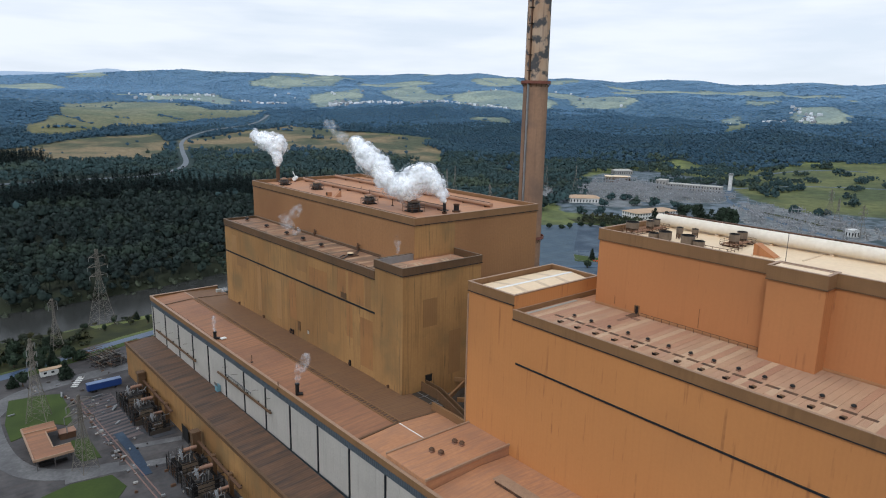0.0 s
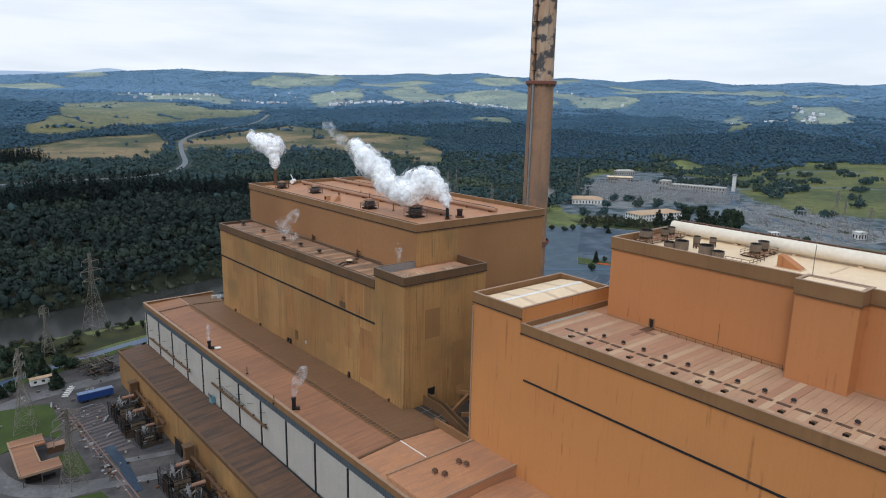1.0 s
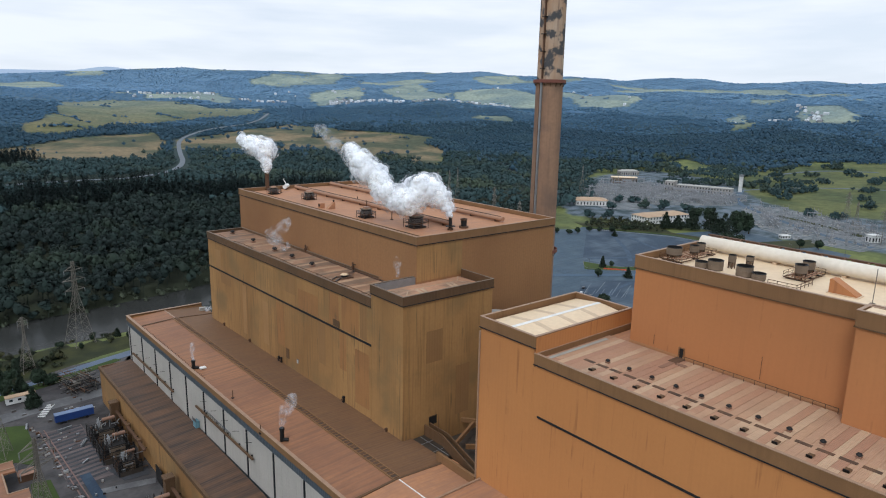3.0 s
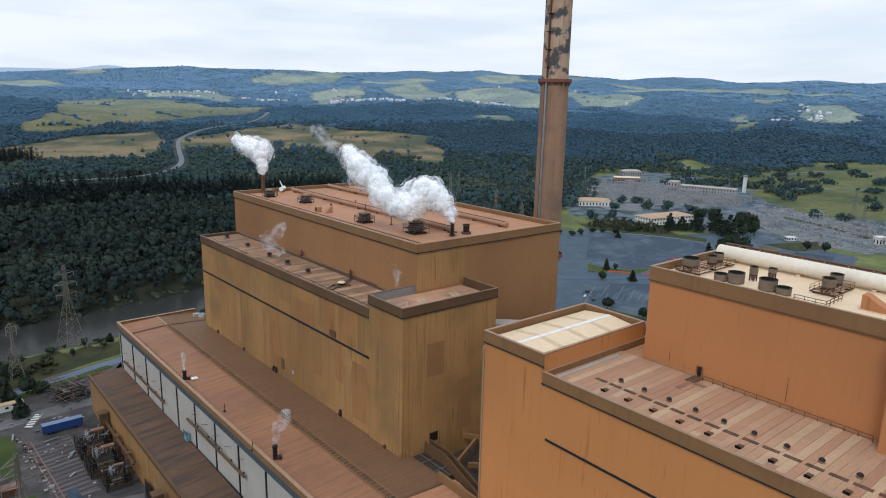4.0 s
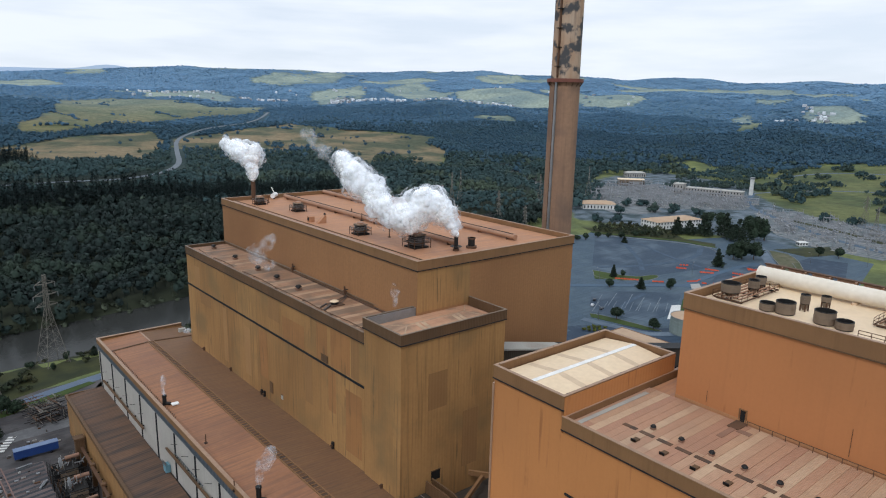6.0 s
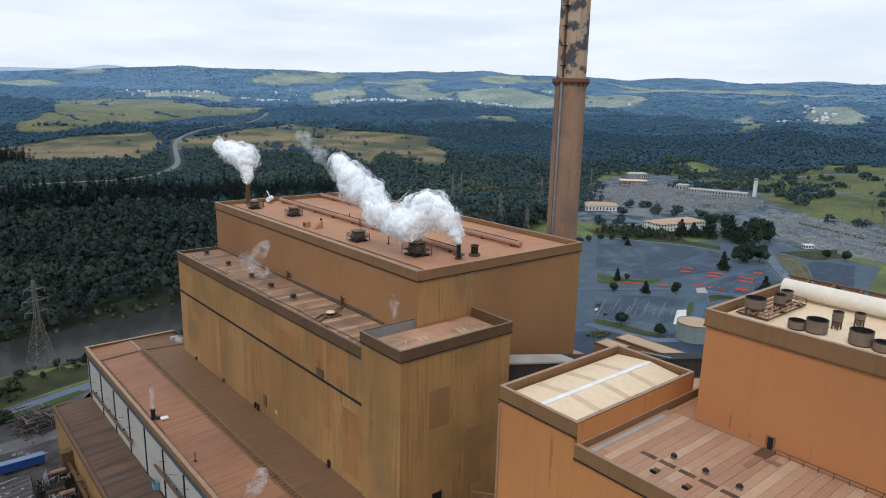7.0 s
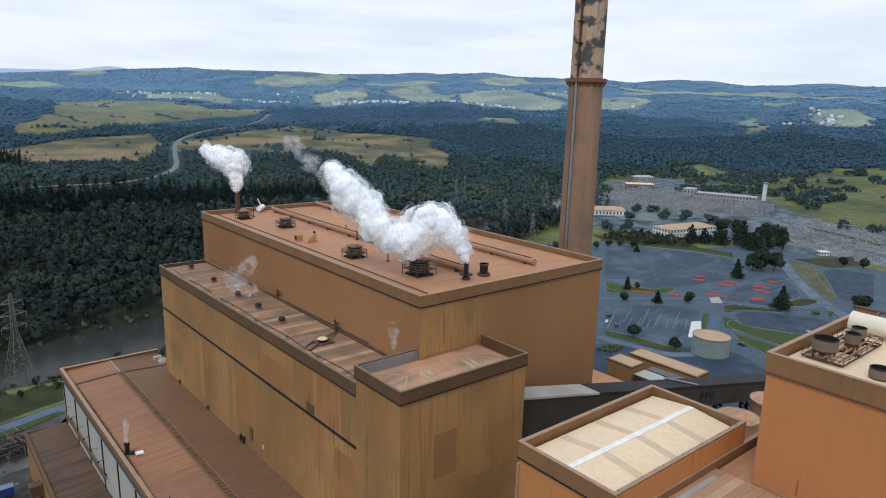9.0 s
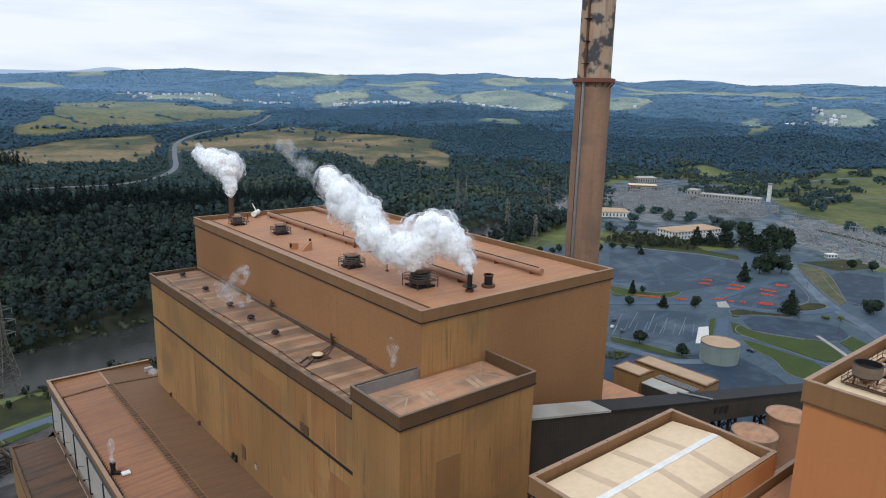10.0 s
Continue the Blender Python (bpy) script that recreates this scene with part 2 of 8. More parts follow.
M_ROOF_DULL = material("brown_roof_sheet", (0.1363, 0.07504, 0.04419), 0.7, second=(0.09233, 0.05267, 0.0326), scale=0.12, ribs=1.0, rib_axis="y",
                       grain=0.8, dirt=(0.133, 0.08379, 0.05651), dirt_amount=0.4, run=(0.04987, 0.03591, 0.02898), run_amount=0.95, run_scale=0.5)
M_ROOF_GRIMY = material("grimy_roof_sheet", (0.30, 0.17, 0.115), 0.7, second=(0.21, 0.12, 0.085), scale=0.16, ribs=0.8, rib_axis="y",
                        grain=0.8, dirt=(0.15, 0.10, 0.075), dirt_amount=0.7)
M_ROOF_ANNEX = material("soiled_pinkish_sheet", (0.4939, 0.2671, 0.1575), 0.75, second=(0.341, 0.1892, 0.1176), scale=0.14, amount=0.9, ribs=0.8, rib_axis="x", grain=0.8, dirt=(0.1471, 0.1091, 0.0798), dirt_amount=0.75, dirt_scale=0.16, run=(0.588, 0.3673, 0.231), run_amount=0.35, run_scale=0.6)
M_CREAM = material("cream_roof_sheet", (0.768, 0.6072, 0.4128), 0.5, second=(0.7104, 0.5336, 0.3526), scale=0.1, grain=1.0)
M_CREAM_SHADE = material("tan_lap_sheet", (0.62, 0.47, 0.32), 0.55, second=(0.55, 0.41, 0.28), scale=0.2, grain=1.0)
M_CAP_DULL = material("dull_metal_capping", (0.22, 0.165, 0.12), 0.55, second=(0.14, 0.11, 0.085), scale=0.4, grain=3.0)
M_TRENCH = material("dark_patched_paving", (0.055, 0.058, 0.066), 0.85, second=(0.032, 0.034, 0.040), scale=0.15, grain=0.8, fleck=0.6)
M_WHITE = material("white_flashing", (0.86, 0.85, 0.82), 0.4, scale=0.5)
M_FLASH = material("dark_flashing", (0.014, 0.017, 0.021), 0.85, scale=0.4)
M_SLATE = material("blue_grey_louvre", (0.075, 0.095, 0.115), 0.5, second=(0.05, 0.065, 0.08), ribs=0.9, bump=0.4)
M_PANEL = material("pale_grey_panel", (0.44, 0.415, 0.38), 0.6, second=(0.36, 0.34, 0.31), scale=0.12, streak=0.5,
                   streak_colour=(0.30, 0.28, 0.26), grain=2.0)
M_STEEL = material("dull_steel", (0.16, 0.15, 0.145), 0.5, 0.5, scale=0.5)
M_GALV = material("galvanised_steel", (0.33, 0.34, 0.35), 0.45, 0.6, scale=0.5)
M_RUST = material("rusty_steel", (0.125, 0.068, 0.040), 0.75, 0.2, second=(0.09, 0.05, 0.032), scale=0.6)
M_DARK = material("blackened_steel", (0.022, 0.021, 0.021), 0.6, 0.3, scale=0.8)
M_CONCRETE = material("pale_concrete", (0.36, 0.35, 0.33), 0.85, second=(0.32, 0.30, 0.28), scale=0.25, grain=2.0)
M_PIPE = material("tan_pipe_cladding", (0.36, 0.20, 0.12), 0.5, second=(0.28, 0.155, 0.1), scale=0.3)
M_STACK = material("stack_concrete", (0.32, 0.195, 0.125), 0.85, second=(0.225, 0.138, 0.092), scale=0.10, streak=0.6, amount=0.9,
                   streak_colour=(0.15, 0.095, 0.07), grain=0.8, squash=0.3, ribs=2.4, rib_axis="z", bump=0.15, dirt=(0.15, 0.105, 0.085), dirt_amount=0.6)
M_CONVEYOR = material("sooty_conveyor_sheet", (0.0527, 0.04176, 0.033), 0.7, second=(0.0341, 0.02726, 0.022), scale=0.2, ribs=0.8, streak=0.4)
M_ASPHALT = material("worn_asphalt", (0.06866, 0.1056, 0.1464), 0.8, second=(0.03706, 0.06086, 0.09016), scale=0.07, amount=0.55, grain=1.1, dirt=(0.1178, 0.1607, 0.1922), dirt_amount=0.55, dirt_scale=0.07, dirt_edge=(0.42, 0.75), run=(0.02943, 0.05052, 0.06791), run_amount=0.35, run_scale=0.45, fleck=0.75)
M_ROADPALE = material("pale_road", (0.1445, 0.1857, 0.2345), 0.85, second=(0.07946, 0.1071, 0.1453), scale=0.08, amount=0.9, grain=0.8, dirt=(0.06502, 0.0874, 0.1236), dirt_amount=0.6)
M_YARD = material("yard_paving", (0.092, 0.08808, 0.08847), 0.85, second=(0.0368, 0.03682, 0.04061), scale=0.09, amount=0.95, grain=0.6, dirt=(0.02061, 0.02022, 0.02176), dirt_amount=0.75, dirt_scale=0.14, run=(0.09568, 0.0722, 0.06527), run_amount=0.3)
M_LAWN = material("mown_lawn", (0.0468, 0.07282, 0.0128), 0.9, second=(0.02621, 0.0444, 0.0096), scale=0.1, grain=1.2)
M_ROUGHGRASS = material("rough_grass", (0.0442, 0.04675, 0.01275), 0.9, second=(0.01615, 0.02295, 0.0085), scale=0.09, amount=0.95, grain=0.8)
M_PAINT = material("white_road_paint", (0.65, 0.65, 0.63), 0.7, scale=1.0)
M_LOT = material("mottled_lot_asphalt", (0.04506, 0.07243, 0.1103), 0.8, second=(0.02002, 0.03449, 0.05742), scale=0.035, amount=0.55, grain=1.1, dirt=(0.09346, 0.1293, 0.1676), dirt_amount=0.85, dirt_scale=0.035, dirt_edge=(0.44, 0.66), run=(0.02002, 0.03276, 0.05286), run_amount=0.3, run_scale=0.45, fleck=0.75)
M_LOTDARK = material("dark_lot_asphalt", (0.02724, 0.04923, 0.08495), 0.75, second=(0.01972, 0.03544, 0.06124), scale=0.04, grain=1.1, dirt=(0.05261, 0.08369, 0.1194), dirt_amount=0.6, dirt_scale=0.14, fleck=0.75)
M_ROADLANE = material("faded_lane_asphalt", (0.07596, 0.1258, 0.1873), 0.8, second=(0.06077, 0.09639, 0.1452), scale=0.07, grain=1.1, run=(0.04558, 0.07375, 0.1105), run_amount=0.5, fleck=0.75)
M_WORNTRACK = material("scuffed_asphalt", (0.06914, 0.1043, 0.1516), 0.85, second=(0.04329, 0.07002, 0.1073), scale=0.12, amount=0.9, grain=0.9, dirt=(0.0451, 0.07271, 0.1128), dirt_amount=0.8, dirt_scale=0.2, fleck=0.7)
M_KERB = material("stained_kerb_concrete", (0.19, 0.20, 0.205), 0.85, second=(0.12, 0.13, 0.14), scale=0.3, grain=1.5)
M_DUCT = material("off_white_duct_paint", (0.747, 0.6864, 0.5865), 0.45, second=(0.684, 0.6072, 0.493), scale=0.15, grain=1.0)
M_WEEDS = material("weedy_gravel_verge", (0.13, 0.115, 0.075), 0.9, second=(0.065, 0.075, 0.035), scale=0.09, amount=1.0, grain=0.8, dirt=(0.05, 0.06, 0.025), dirt_amount=0.8, dirt_scale=0.2)
M_DRUM = material("grey_brown_drum_steel", (0.2037, 0.1553, 0.1131), 0.7, 0.1, second=(0.1471, 0.1092, 0.0783), scale=0.4, streak=0.5, streak_colour=(0.1037, 0.06821, 0.0435), grain=2.0)
M_INNER = material("orange_inner_sheet", (0.42, 0.215, 0.10), 0.65, second=(0.30, 0.155, 0.075), scale=0.2, ribs=0.5, bump=0.2)
M_WORKSROAD = material("grey_works_concrete", (0.175, 0.175, 0.178), 0.85, second=(0.095, 0.095, 0.10), scale=0.1, amount=0.9, grain=0.9, dirt=(0.065, 0.065, 0.068), dirt_amount=0.6, dirt_scale=0.15, fleck=0.6)
M_SUBYARD = material("pale_switchyard_gravel", (0.22, 0.235, 0.255), 0.9, second=(0.085, 0.105, 0.115), scale=0.05, amount=0.95, grain=0.5, dirt=(0.045, 0.065, 0.062), dirt_amount=0.8, dirt_scale=0.09, run=(0.30, 0.30, 0.30), run_amount=0.4, run_scale=0.35, fleck=0.8)
M_BARK = material("bark", (0.10, 0.075, 0.055), 0.9, scale=1.0)
M_LEAF = material("leaves", (0.02304, 0.04, 0.022), 0.75, second=(0.018, 0.032, 0.018), scale=0.09, island=0.45, grain=0.5, bump=0.0)
M_LEAF_DARK = material("conifer_needles", (0.022, 0.036, 0.022), 0.8, second=(0.015, 0.026, 0.016), scale=0.3, island=0.4, bump=0.0)
M_LEAF_LIGHT = material("yellow_green_leaves", (0.11, 0.125, 0.02), 0.8, second=(0.07, 0.09, 0.02), scale=0.5, island=0.4, bump=0.0)

M_CHIMNEY_RED = material("rust_red_paint", (0.20, 0.075, 0.055), 0.7, second=(0.14, 0.06, 0.045), scale=0.5)
M_CONVEYOR_ROOF = material("black_conveyor_roof", (0.021, 0.021, 0.0224), 0.8, second=(0.0315, 0.0301, 0.0294), scale=0.15, ribs=0.9, rib_axis="x")
M_GREYROOF = material("pale_grey_roof", (0.42, 0.42, 0.39), 0.6, second=(0.34, 0.33, 0.30), scale=0.15, ribs=0.9, rib_axis="x", dirt=(0.28, 0.20, 0.15), dirt_amount=0.4)
M_FLAKED = material("flaking_chimney_paint", (0.40, 0.25, 0.155), 0.85, second=(0.47, 0.36, 0.27), scale=0.22, grain=1.2, squash=0.35, streak=0.7, amount=1.0,
                    streak_colour=(0.17, 0.11, 0.085), dirt=(0.075, 0.074, 0.078), dirt_amount=1.0, dirt_scale=0.2, dirt_edge=(0.50, 0.57), ribs=2.4, rib_axis="z", bump=0.15)
M_BLUE = material("blue_trailer_paint", (0.022, 0.055, 0.20), 0.45, scale=0.4)
M_TRAILERTOP = material("faded_blue_roof", (0.16, 0.22, 0.36), 0.5, scale=0.4)
M_BARRIER = material("orange_red_barrier", (0.62, 0.10, 0.05), 0.5, scale=0.8)
M_TANKWALL = material("pale_green_tank_steel", (0.25, 0.30, 0.285), 0.55, second=(0.19, 0.235, 0.225), scale=0.25, streak=0.6, streak_colour=(0.12, 0.13, 0.11))
M_WALLWHITE = material("white_render", (0.72, 0.72, 0.70), 0.8, scale=0.3)
M_GLASS_DARK = material("dark_window_glass", (0.02, 0.025, 0.03), 0.08, scale=0.5, bump=0.0)
M_TILE = material("pale_tan_roof", (0.46, 0.33, 0.22), 0.75, second=(0.38, 0.26, 0.17), scale=0.2)
M_STEAM = material("white_steam", (0.985, 0.985, 0.985), 1.0, second=(0.97, 0.97, 0.975), scale=0.3, grain=1.0, bump=0.0)
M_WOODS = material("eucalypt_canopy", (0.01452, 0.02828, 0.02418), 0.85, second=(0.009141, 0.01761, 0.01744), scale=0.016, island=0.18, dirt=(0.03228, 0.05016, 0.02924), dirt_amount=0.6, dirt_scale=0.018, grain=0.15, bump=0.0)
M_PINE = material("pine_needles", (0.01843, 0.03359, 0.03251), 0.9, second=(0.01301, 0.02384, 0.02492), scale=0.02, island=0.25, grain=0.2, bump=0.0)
# canopies below carry air haze in their base colour, bluer with distance
M_WOODS_MID = material("hazed_mid_canopy", (0.03112, 0.06237, 0.0638), 0.85, second=(0.0198, 0.04158, 0.04819), scale=0.01, island=0.15, dirt=(0.05944, 0.08039, 0.04536), dirt_amount=0.75, dirt_scale=0.010, grain=0.1, bump=0.0)
M_WOODS_FAR = material("hazed_hill_canopy", (0.04738, 0.1086, 0.1752), 0.9, second=(0.03638, 0.08924, 0.1511), scale=0.006, island=0.08, dirt=(0.05922, 0.1183, 0.174), dirt_amount=0.5, dirt_scale=0.004, grain=0.05, bump=0.0)
M_WOODS_SLOPE = material("hazed_slope_canopy", (0.02884, 0.06864, 0.1024), 0.9, second=(0.0201, 0.05249, 0.08289), scale=0.008, island=0.09, dirt=(0.0402, 0.08075, 0.09996), dirt_amount=0.6, dirt_scale=0.006, grain=0.08, bump=0.0)
M_WOODS_EAST = material("hazed_east_canopy", (0.02972, 0.071, 0.1094), 0.9, second=(0.01835, 0.04836, 0.08169), scale=0.008, island=0.09, dirt=(0.04545, 0.09055, 0.1133), dirt_amount=0.6, dirt_scale=0.008, grain=0.08, bump=0.0)
M_WOODS_RIDGE = material("hazed_ridge_canopy", (0.0846, 0.1785, 0.2953), 0.9, second=(0.06768, 0.1513, 0.2587), scale=0.004, island=0.05, grain=0.05, bump=0.0)
M_WOODS_FARTHEST = material("hazed_far_canopy", (0.1396, 0.2611, 0.4177), 0.9, second=(0.1167, 0.2285, 0.3762), scale=0.003, island=0.03, grain=0.05, bump=0.0)


def ragged(m, scale, lo, hi, most, detail=5.0):
    """Lets a surface break up into soft shreds."""
    nt, ns = m.node_tree, m.node_tree.nodes
    geo, no, mr = ns.new("ShaderNodeNewGeometry"), ns.new("ShaderNodeTexNoise"), ns.new("ShaderNodeMapRange")
    no.inputs["Scale"].default_value, no.inputs["Detail"].default_value = scale, detail
    mr.inputs["From Min"].default_value, mr.inputs["From Max"].default_value = lo, hi
    mr.inputs["To Max"].default_value = most
    nt.links.new(geo.outputs["Position"], no.inputs["Vector"])
    nt.links.new(no.outputs["Fac"], mr.inputs["Value"])
    nt.links.new(mr.outputs["Result"], ns["Principled BSDF"].inputs["Alpha"])
    return m


def steam_material(name, scale, lo, hi, most, detail=5.0):
    return ragged(material(name, (0.9259, 0.985, 1.074), 1.0, second=(0.9118, 0.97, 1.063), scale=0.3, grain=1.0, bump=0.0), scale, lo, hi, most, detail)


M_WISP = steam_material("thin_steam", 0.42, 0.42, 0.78, 0.30)
M_SHREDS = [steam_material("steam_skin_" + n, sc, lo, hi, top) for n, sc, lo, hi, top in (("inner", 0.28, 0.34, 0.60, 0.66), ("outer", 0.34, 0.46, 0.70, 0.42))]
for m_ in (M_STEAM, M_WISP, *M_SHREDS):
    b_ = m_.node_tree.nodes["Principled BSDF"]
    b_.inputs["Subsurface Weight"].default_value = 1.0 if m_ is M_STEAM else 0.0
    b_.inputs["Subsurface Radius"].default_value = (1.0, 1.0, 1.0)
    b_.inputs["Subsurface Scale"].default_value = 3.0
    b_.inputs["Specular IOR Level"].default_value = 0.0
    if m_ is not M_STEAM:
        # thin steam is lit through from behind
        nt_ = m_.node_tree
        thin, both, clear, see = (nt_.nodes.new("ShaderNodeBsdf" + k_) if k_ != "Mix" else nt_.nodes.new("ShaderNodeMixShader") for k_ in ("Translucent", "Mix", "Transparent", "Mix"))
        thin.inputs["Color"].default_value = (0.985, 0.985, 0.985, 1.0)
        share = b_.inputs["Alpha"].links[0].from_socket
        nt_.links.remove(b_.inputs["Alpha"].links[0])
        both.inputs[0].default_value = 0.5
        nt_.links.new(b_.outputs[0], both.inputs[1]), nt_.links.new(thin.outputs[0], both.inputs[2])
        nt_.links.new(share, see.inputs[0]), nt_.links.new(clear.outputs[0], see.inputs[1]), nt_.links.new(both.outputs[0], see.inputs[2])
        nt_.links.new(see.outputs[0], nt_.nodes["Material Output"].inputs["Surface"])

# blue base colour puts the reflected sky onto the wet lane
M_BLUEROAD = material("sky_blue_wet_asphalt", (0.06, 0.0961, 0.1612), 0.35, second=(0.042, 0.0682, 0.1178), scale=0.1)
M_BRICKPAVE = material("reddish_paving", (0.155, 0.12, 0.115), 0.85, second=(0.075, 0.068, 0.07), scale=0.12, run=(0.045, 0.042, 0.045), run_amount=0.7, run_scale=0.5, ribs=2.4, rib_axis="y", grain=0.5, rib_depth=1.0, bump=0.5)
M_PALEPINK = material("faded_pink_line", (0.216, 0.1364, 0.117), 0.85, scale=0.3)
M_PYLON = material("weathered_galvanised_lattice", (0.23, 0.21, 0.18), 0.6, 0.3, scale=0.5)
M_GANTRY = material("grey_galvanised_lattice", (0.29, 0.30, 0.32), 0.6, 0.0, scale=0.5)

M_BRUSH = material("dark_bank_brush", (0.024, 0.0336, 0.016), 0.85, second=(0.0144, 0.0224, 0.012), scale=0.1, island=0.45, dirt=(0.08, 0.072, 0.024), dirt_amount=0.5, dirt_scale=0.08, bump=0.0)
M_SCRUB = material("grey_green_scrub", (0.07, 0.085, 0.055), 0.85, second=(0.05, 0.062, 0.042), scale=0.05, island=0.4, bump=0.0)
M_FARHOUSE = material("pale_far_walls", (0.50, 0.53, 0.57), 0.8, scale=0.05, island=0.55, bump=0.0)
M_RANGE = material("haze_glow_range", (0.20, 0.26, 0.34), 1.0, second=(0.18, 0.24, 0.32), scale=0.001, grain=0.002, bump=0.0)
# emission stands in for the bright air haze over the range
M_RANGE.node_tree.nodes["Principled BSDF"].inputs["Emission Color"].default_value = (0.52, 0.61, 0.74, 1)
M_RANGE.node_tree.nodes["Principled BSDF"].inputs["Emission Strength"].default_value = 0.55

# streaked darker copy of the salmon roof: inner slope's shade put into colour
M_ROOF_SHADED = material("shaded_salmon_roof_sheet", (0.1872, 0.1014, 0.04992), 0.7, second=(0.156, 0.08112, 0.0429), scale=0.06, ribs=1.0, rib_axis="y",
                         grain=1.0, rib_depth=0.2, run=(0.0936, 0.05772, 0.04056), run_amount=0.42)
M_PAINTWORN = material("worn_bay_paint", (0.24, 0.27, 0.30), 0.8, second=(0.11, 0.135, 0.16), scale=0.4)
M_STRIP = material("faded_lap_sheet", (0.47, 0.33, 0.215), 0.65, second=(0.33, 0.225, 0.15), scale=0.4, amount=0.9, grain=1.2, dirt=(0.20, 0.15, 0.11), dirt_amount=0.6, dirt_scale=0.3)
M_OCHRE_RUST = material("rust_stained_ochre_sheet", (0.345, 0.170, 0.064), 0.6, second=(0.27, 0.132, 0.054), scale=0.12, amount=0.9, streak=0.7, streak_colour=(0.17, 0.09, 0.04), ribs=0.9, bump=0.08, drips=(0.14, 0.085, 0.042), drip_from=0.4)
M_OCHRE_DARK = material("darkened_ochre_sheet", (0.29, 0.160, 0.066), 0.6, second=(0.235, 0.128, 0.054), scale=0.1, streak=0.4, ribs=0.9, bump=0.1)
M_OCHRE_PALE = material("faded_ochre_sheet", (0.37, 0.21, 0.09), 0.6, second=(0.31, 0.17, 0.072), scale=0.1, streak=0.4, ribs=0.9, bump=0.1)
M_ROADFAR = material("distant_road", (0.15, 0.175, 0.20), 0.8, second=(0.12, 0.14, 0.165), scale=0.02)

# ---- relief of the land ----
CENTRE = (-100.0, -135.0)
RIVER = [(-900, 340), (-500, 285), (-250, 262), (-110, 256), (-40, 259), (20, 268), (120, 292), (240, 335), (355, 380), (480, 424), (560, 450),
         (660, 520), (760, 700), (900, 900)]
RIVER_HALF = 20.0


def lattice(x, y, cell, seed):
    """Smooth value noise in -1..1 on a grid of that cell size."""
    gx, gy = np.asarray(x) / cell, np.asarray(y) / cell
    ix, iy = np.floor(gx).astype(np.int64), np.floor(gy).astype(np.int64)
    fx, fy = gx - ix, gy - iy
    fx, fy = fx * fx * (3 - 2 * fx), fy * fy * (3 - 2 * fy)

    def value(a, b):
        h = (a * 374761393 + b * 668265263 + seed * 1442695041) & 0xFFFFFFFF
        h = ((h ^ (h >> 13)) * 1274126177) & 0xFFFFFFFF
        return ((h ^ (h >> 16)) & 0xFFFF) / 32767.5 - 1.0

    return (value(ix, iy) * (1 - fx) + value(ix + 1, iy) * fx) * (1 - fy) + (value(ix, iy + 1) * (1 - fx) + value(ix + 1, iy + 1) * fx) * fy


def off_line(x, y, line):
    """Distance to a line of points."""
    best = np.full(np.shape(x), 1e9)
    for (x0, y0), (x1, y1) in zip(line, line[1:]):
        dx, dy = x1 - x0, y1 - y0
        k = np.clip(((x - x0) * dx + (y - y0) * dy) / (dx * dx + dy * dy), 0, 1)
        best = np.minimum(best, np.hypot(x - x0 - k * dx, y - y0 - k * dy))
    return best


def inside(x, y, poly):
    """Whether points lie in a polygon of the plan."""
    hit = np.zeros(np.shape(x), bool)
    for (x0, y0), (x1, y1) in zip(poly, poly[1:] + poly[:1]):
        if y0 != y1:
            hit ^= ((y0 > y) != (y1 > y)) & (x < (x1 - x0) * (y - y0) / (y1 - y0) + x0)
    return hit


def smooth(v, lo, hi):
    k = np.clip((v - lo) / (hi - lo), 0, 1)
    return k * k * (3 - 2 * k)


def land(x, y):
    """Height of the ground."""
    x, y = np.asarray(x, float), np.asarray(y, float)
    d = np.hypot(x - CENTRE[0], y - CENTRE[1])
    z = np.interp(d, [0, 800, 1250, 1500, 2200, 3000, 3800, 4500, 4900], [0, 0, 3, 9, 42, 104, 182, 258, 290])
    rough = smooth(d, 700, 3000)
    z = z + rough * (16 * lattice(x, y, 620, 3) + 9 * lattice(x, y, 260, 5)) + smooth(d, 2500, 4500) * (20 * lattice(x, y, 1100, 9) - 42 * (1 - smooth(x, 500, 2100)))
    z = z - 4.0 * smooth(x, 110, 200) * (1 - smooth(x, 330, 470)) * (1 - smooth(y, 190, 260))
    z = z + smooth(d, 1100, 1900) * smooth(x, 900, 1500) * (20 * lattice(x, y, 340, 13) + 8 * lattice(x, y, 120, 14))
    w = off_line(x, y, RIVER)
    bank = 9 * smooth(w, 60, 260) * smooth(y + 0.2 * x, 330, 460) * (1 - smooth(x, 200, 420))
    return z + bank - 11.0 * (1 - smooth(w, RIVER_HALF, RIVER_HALF + 22))

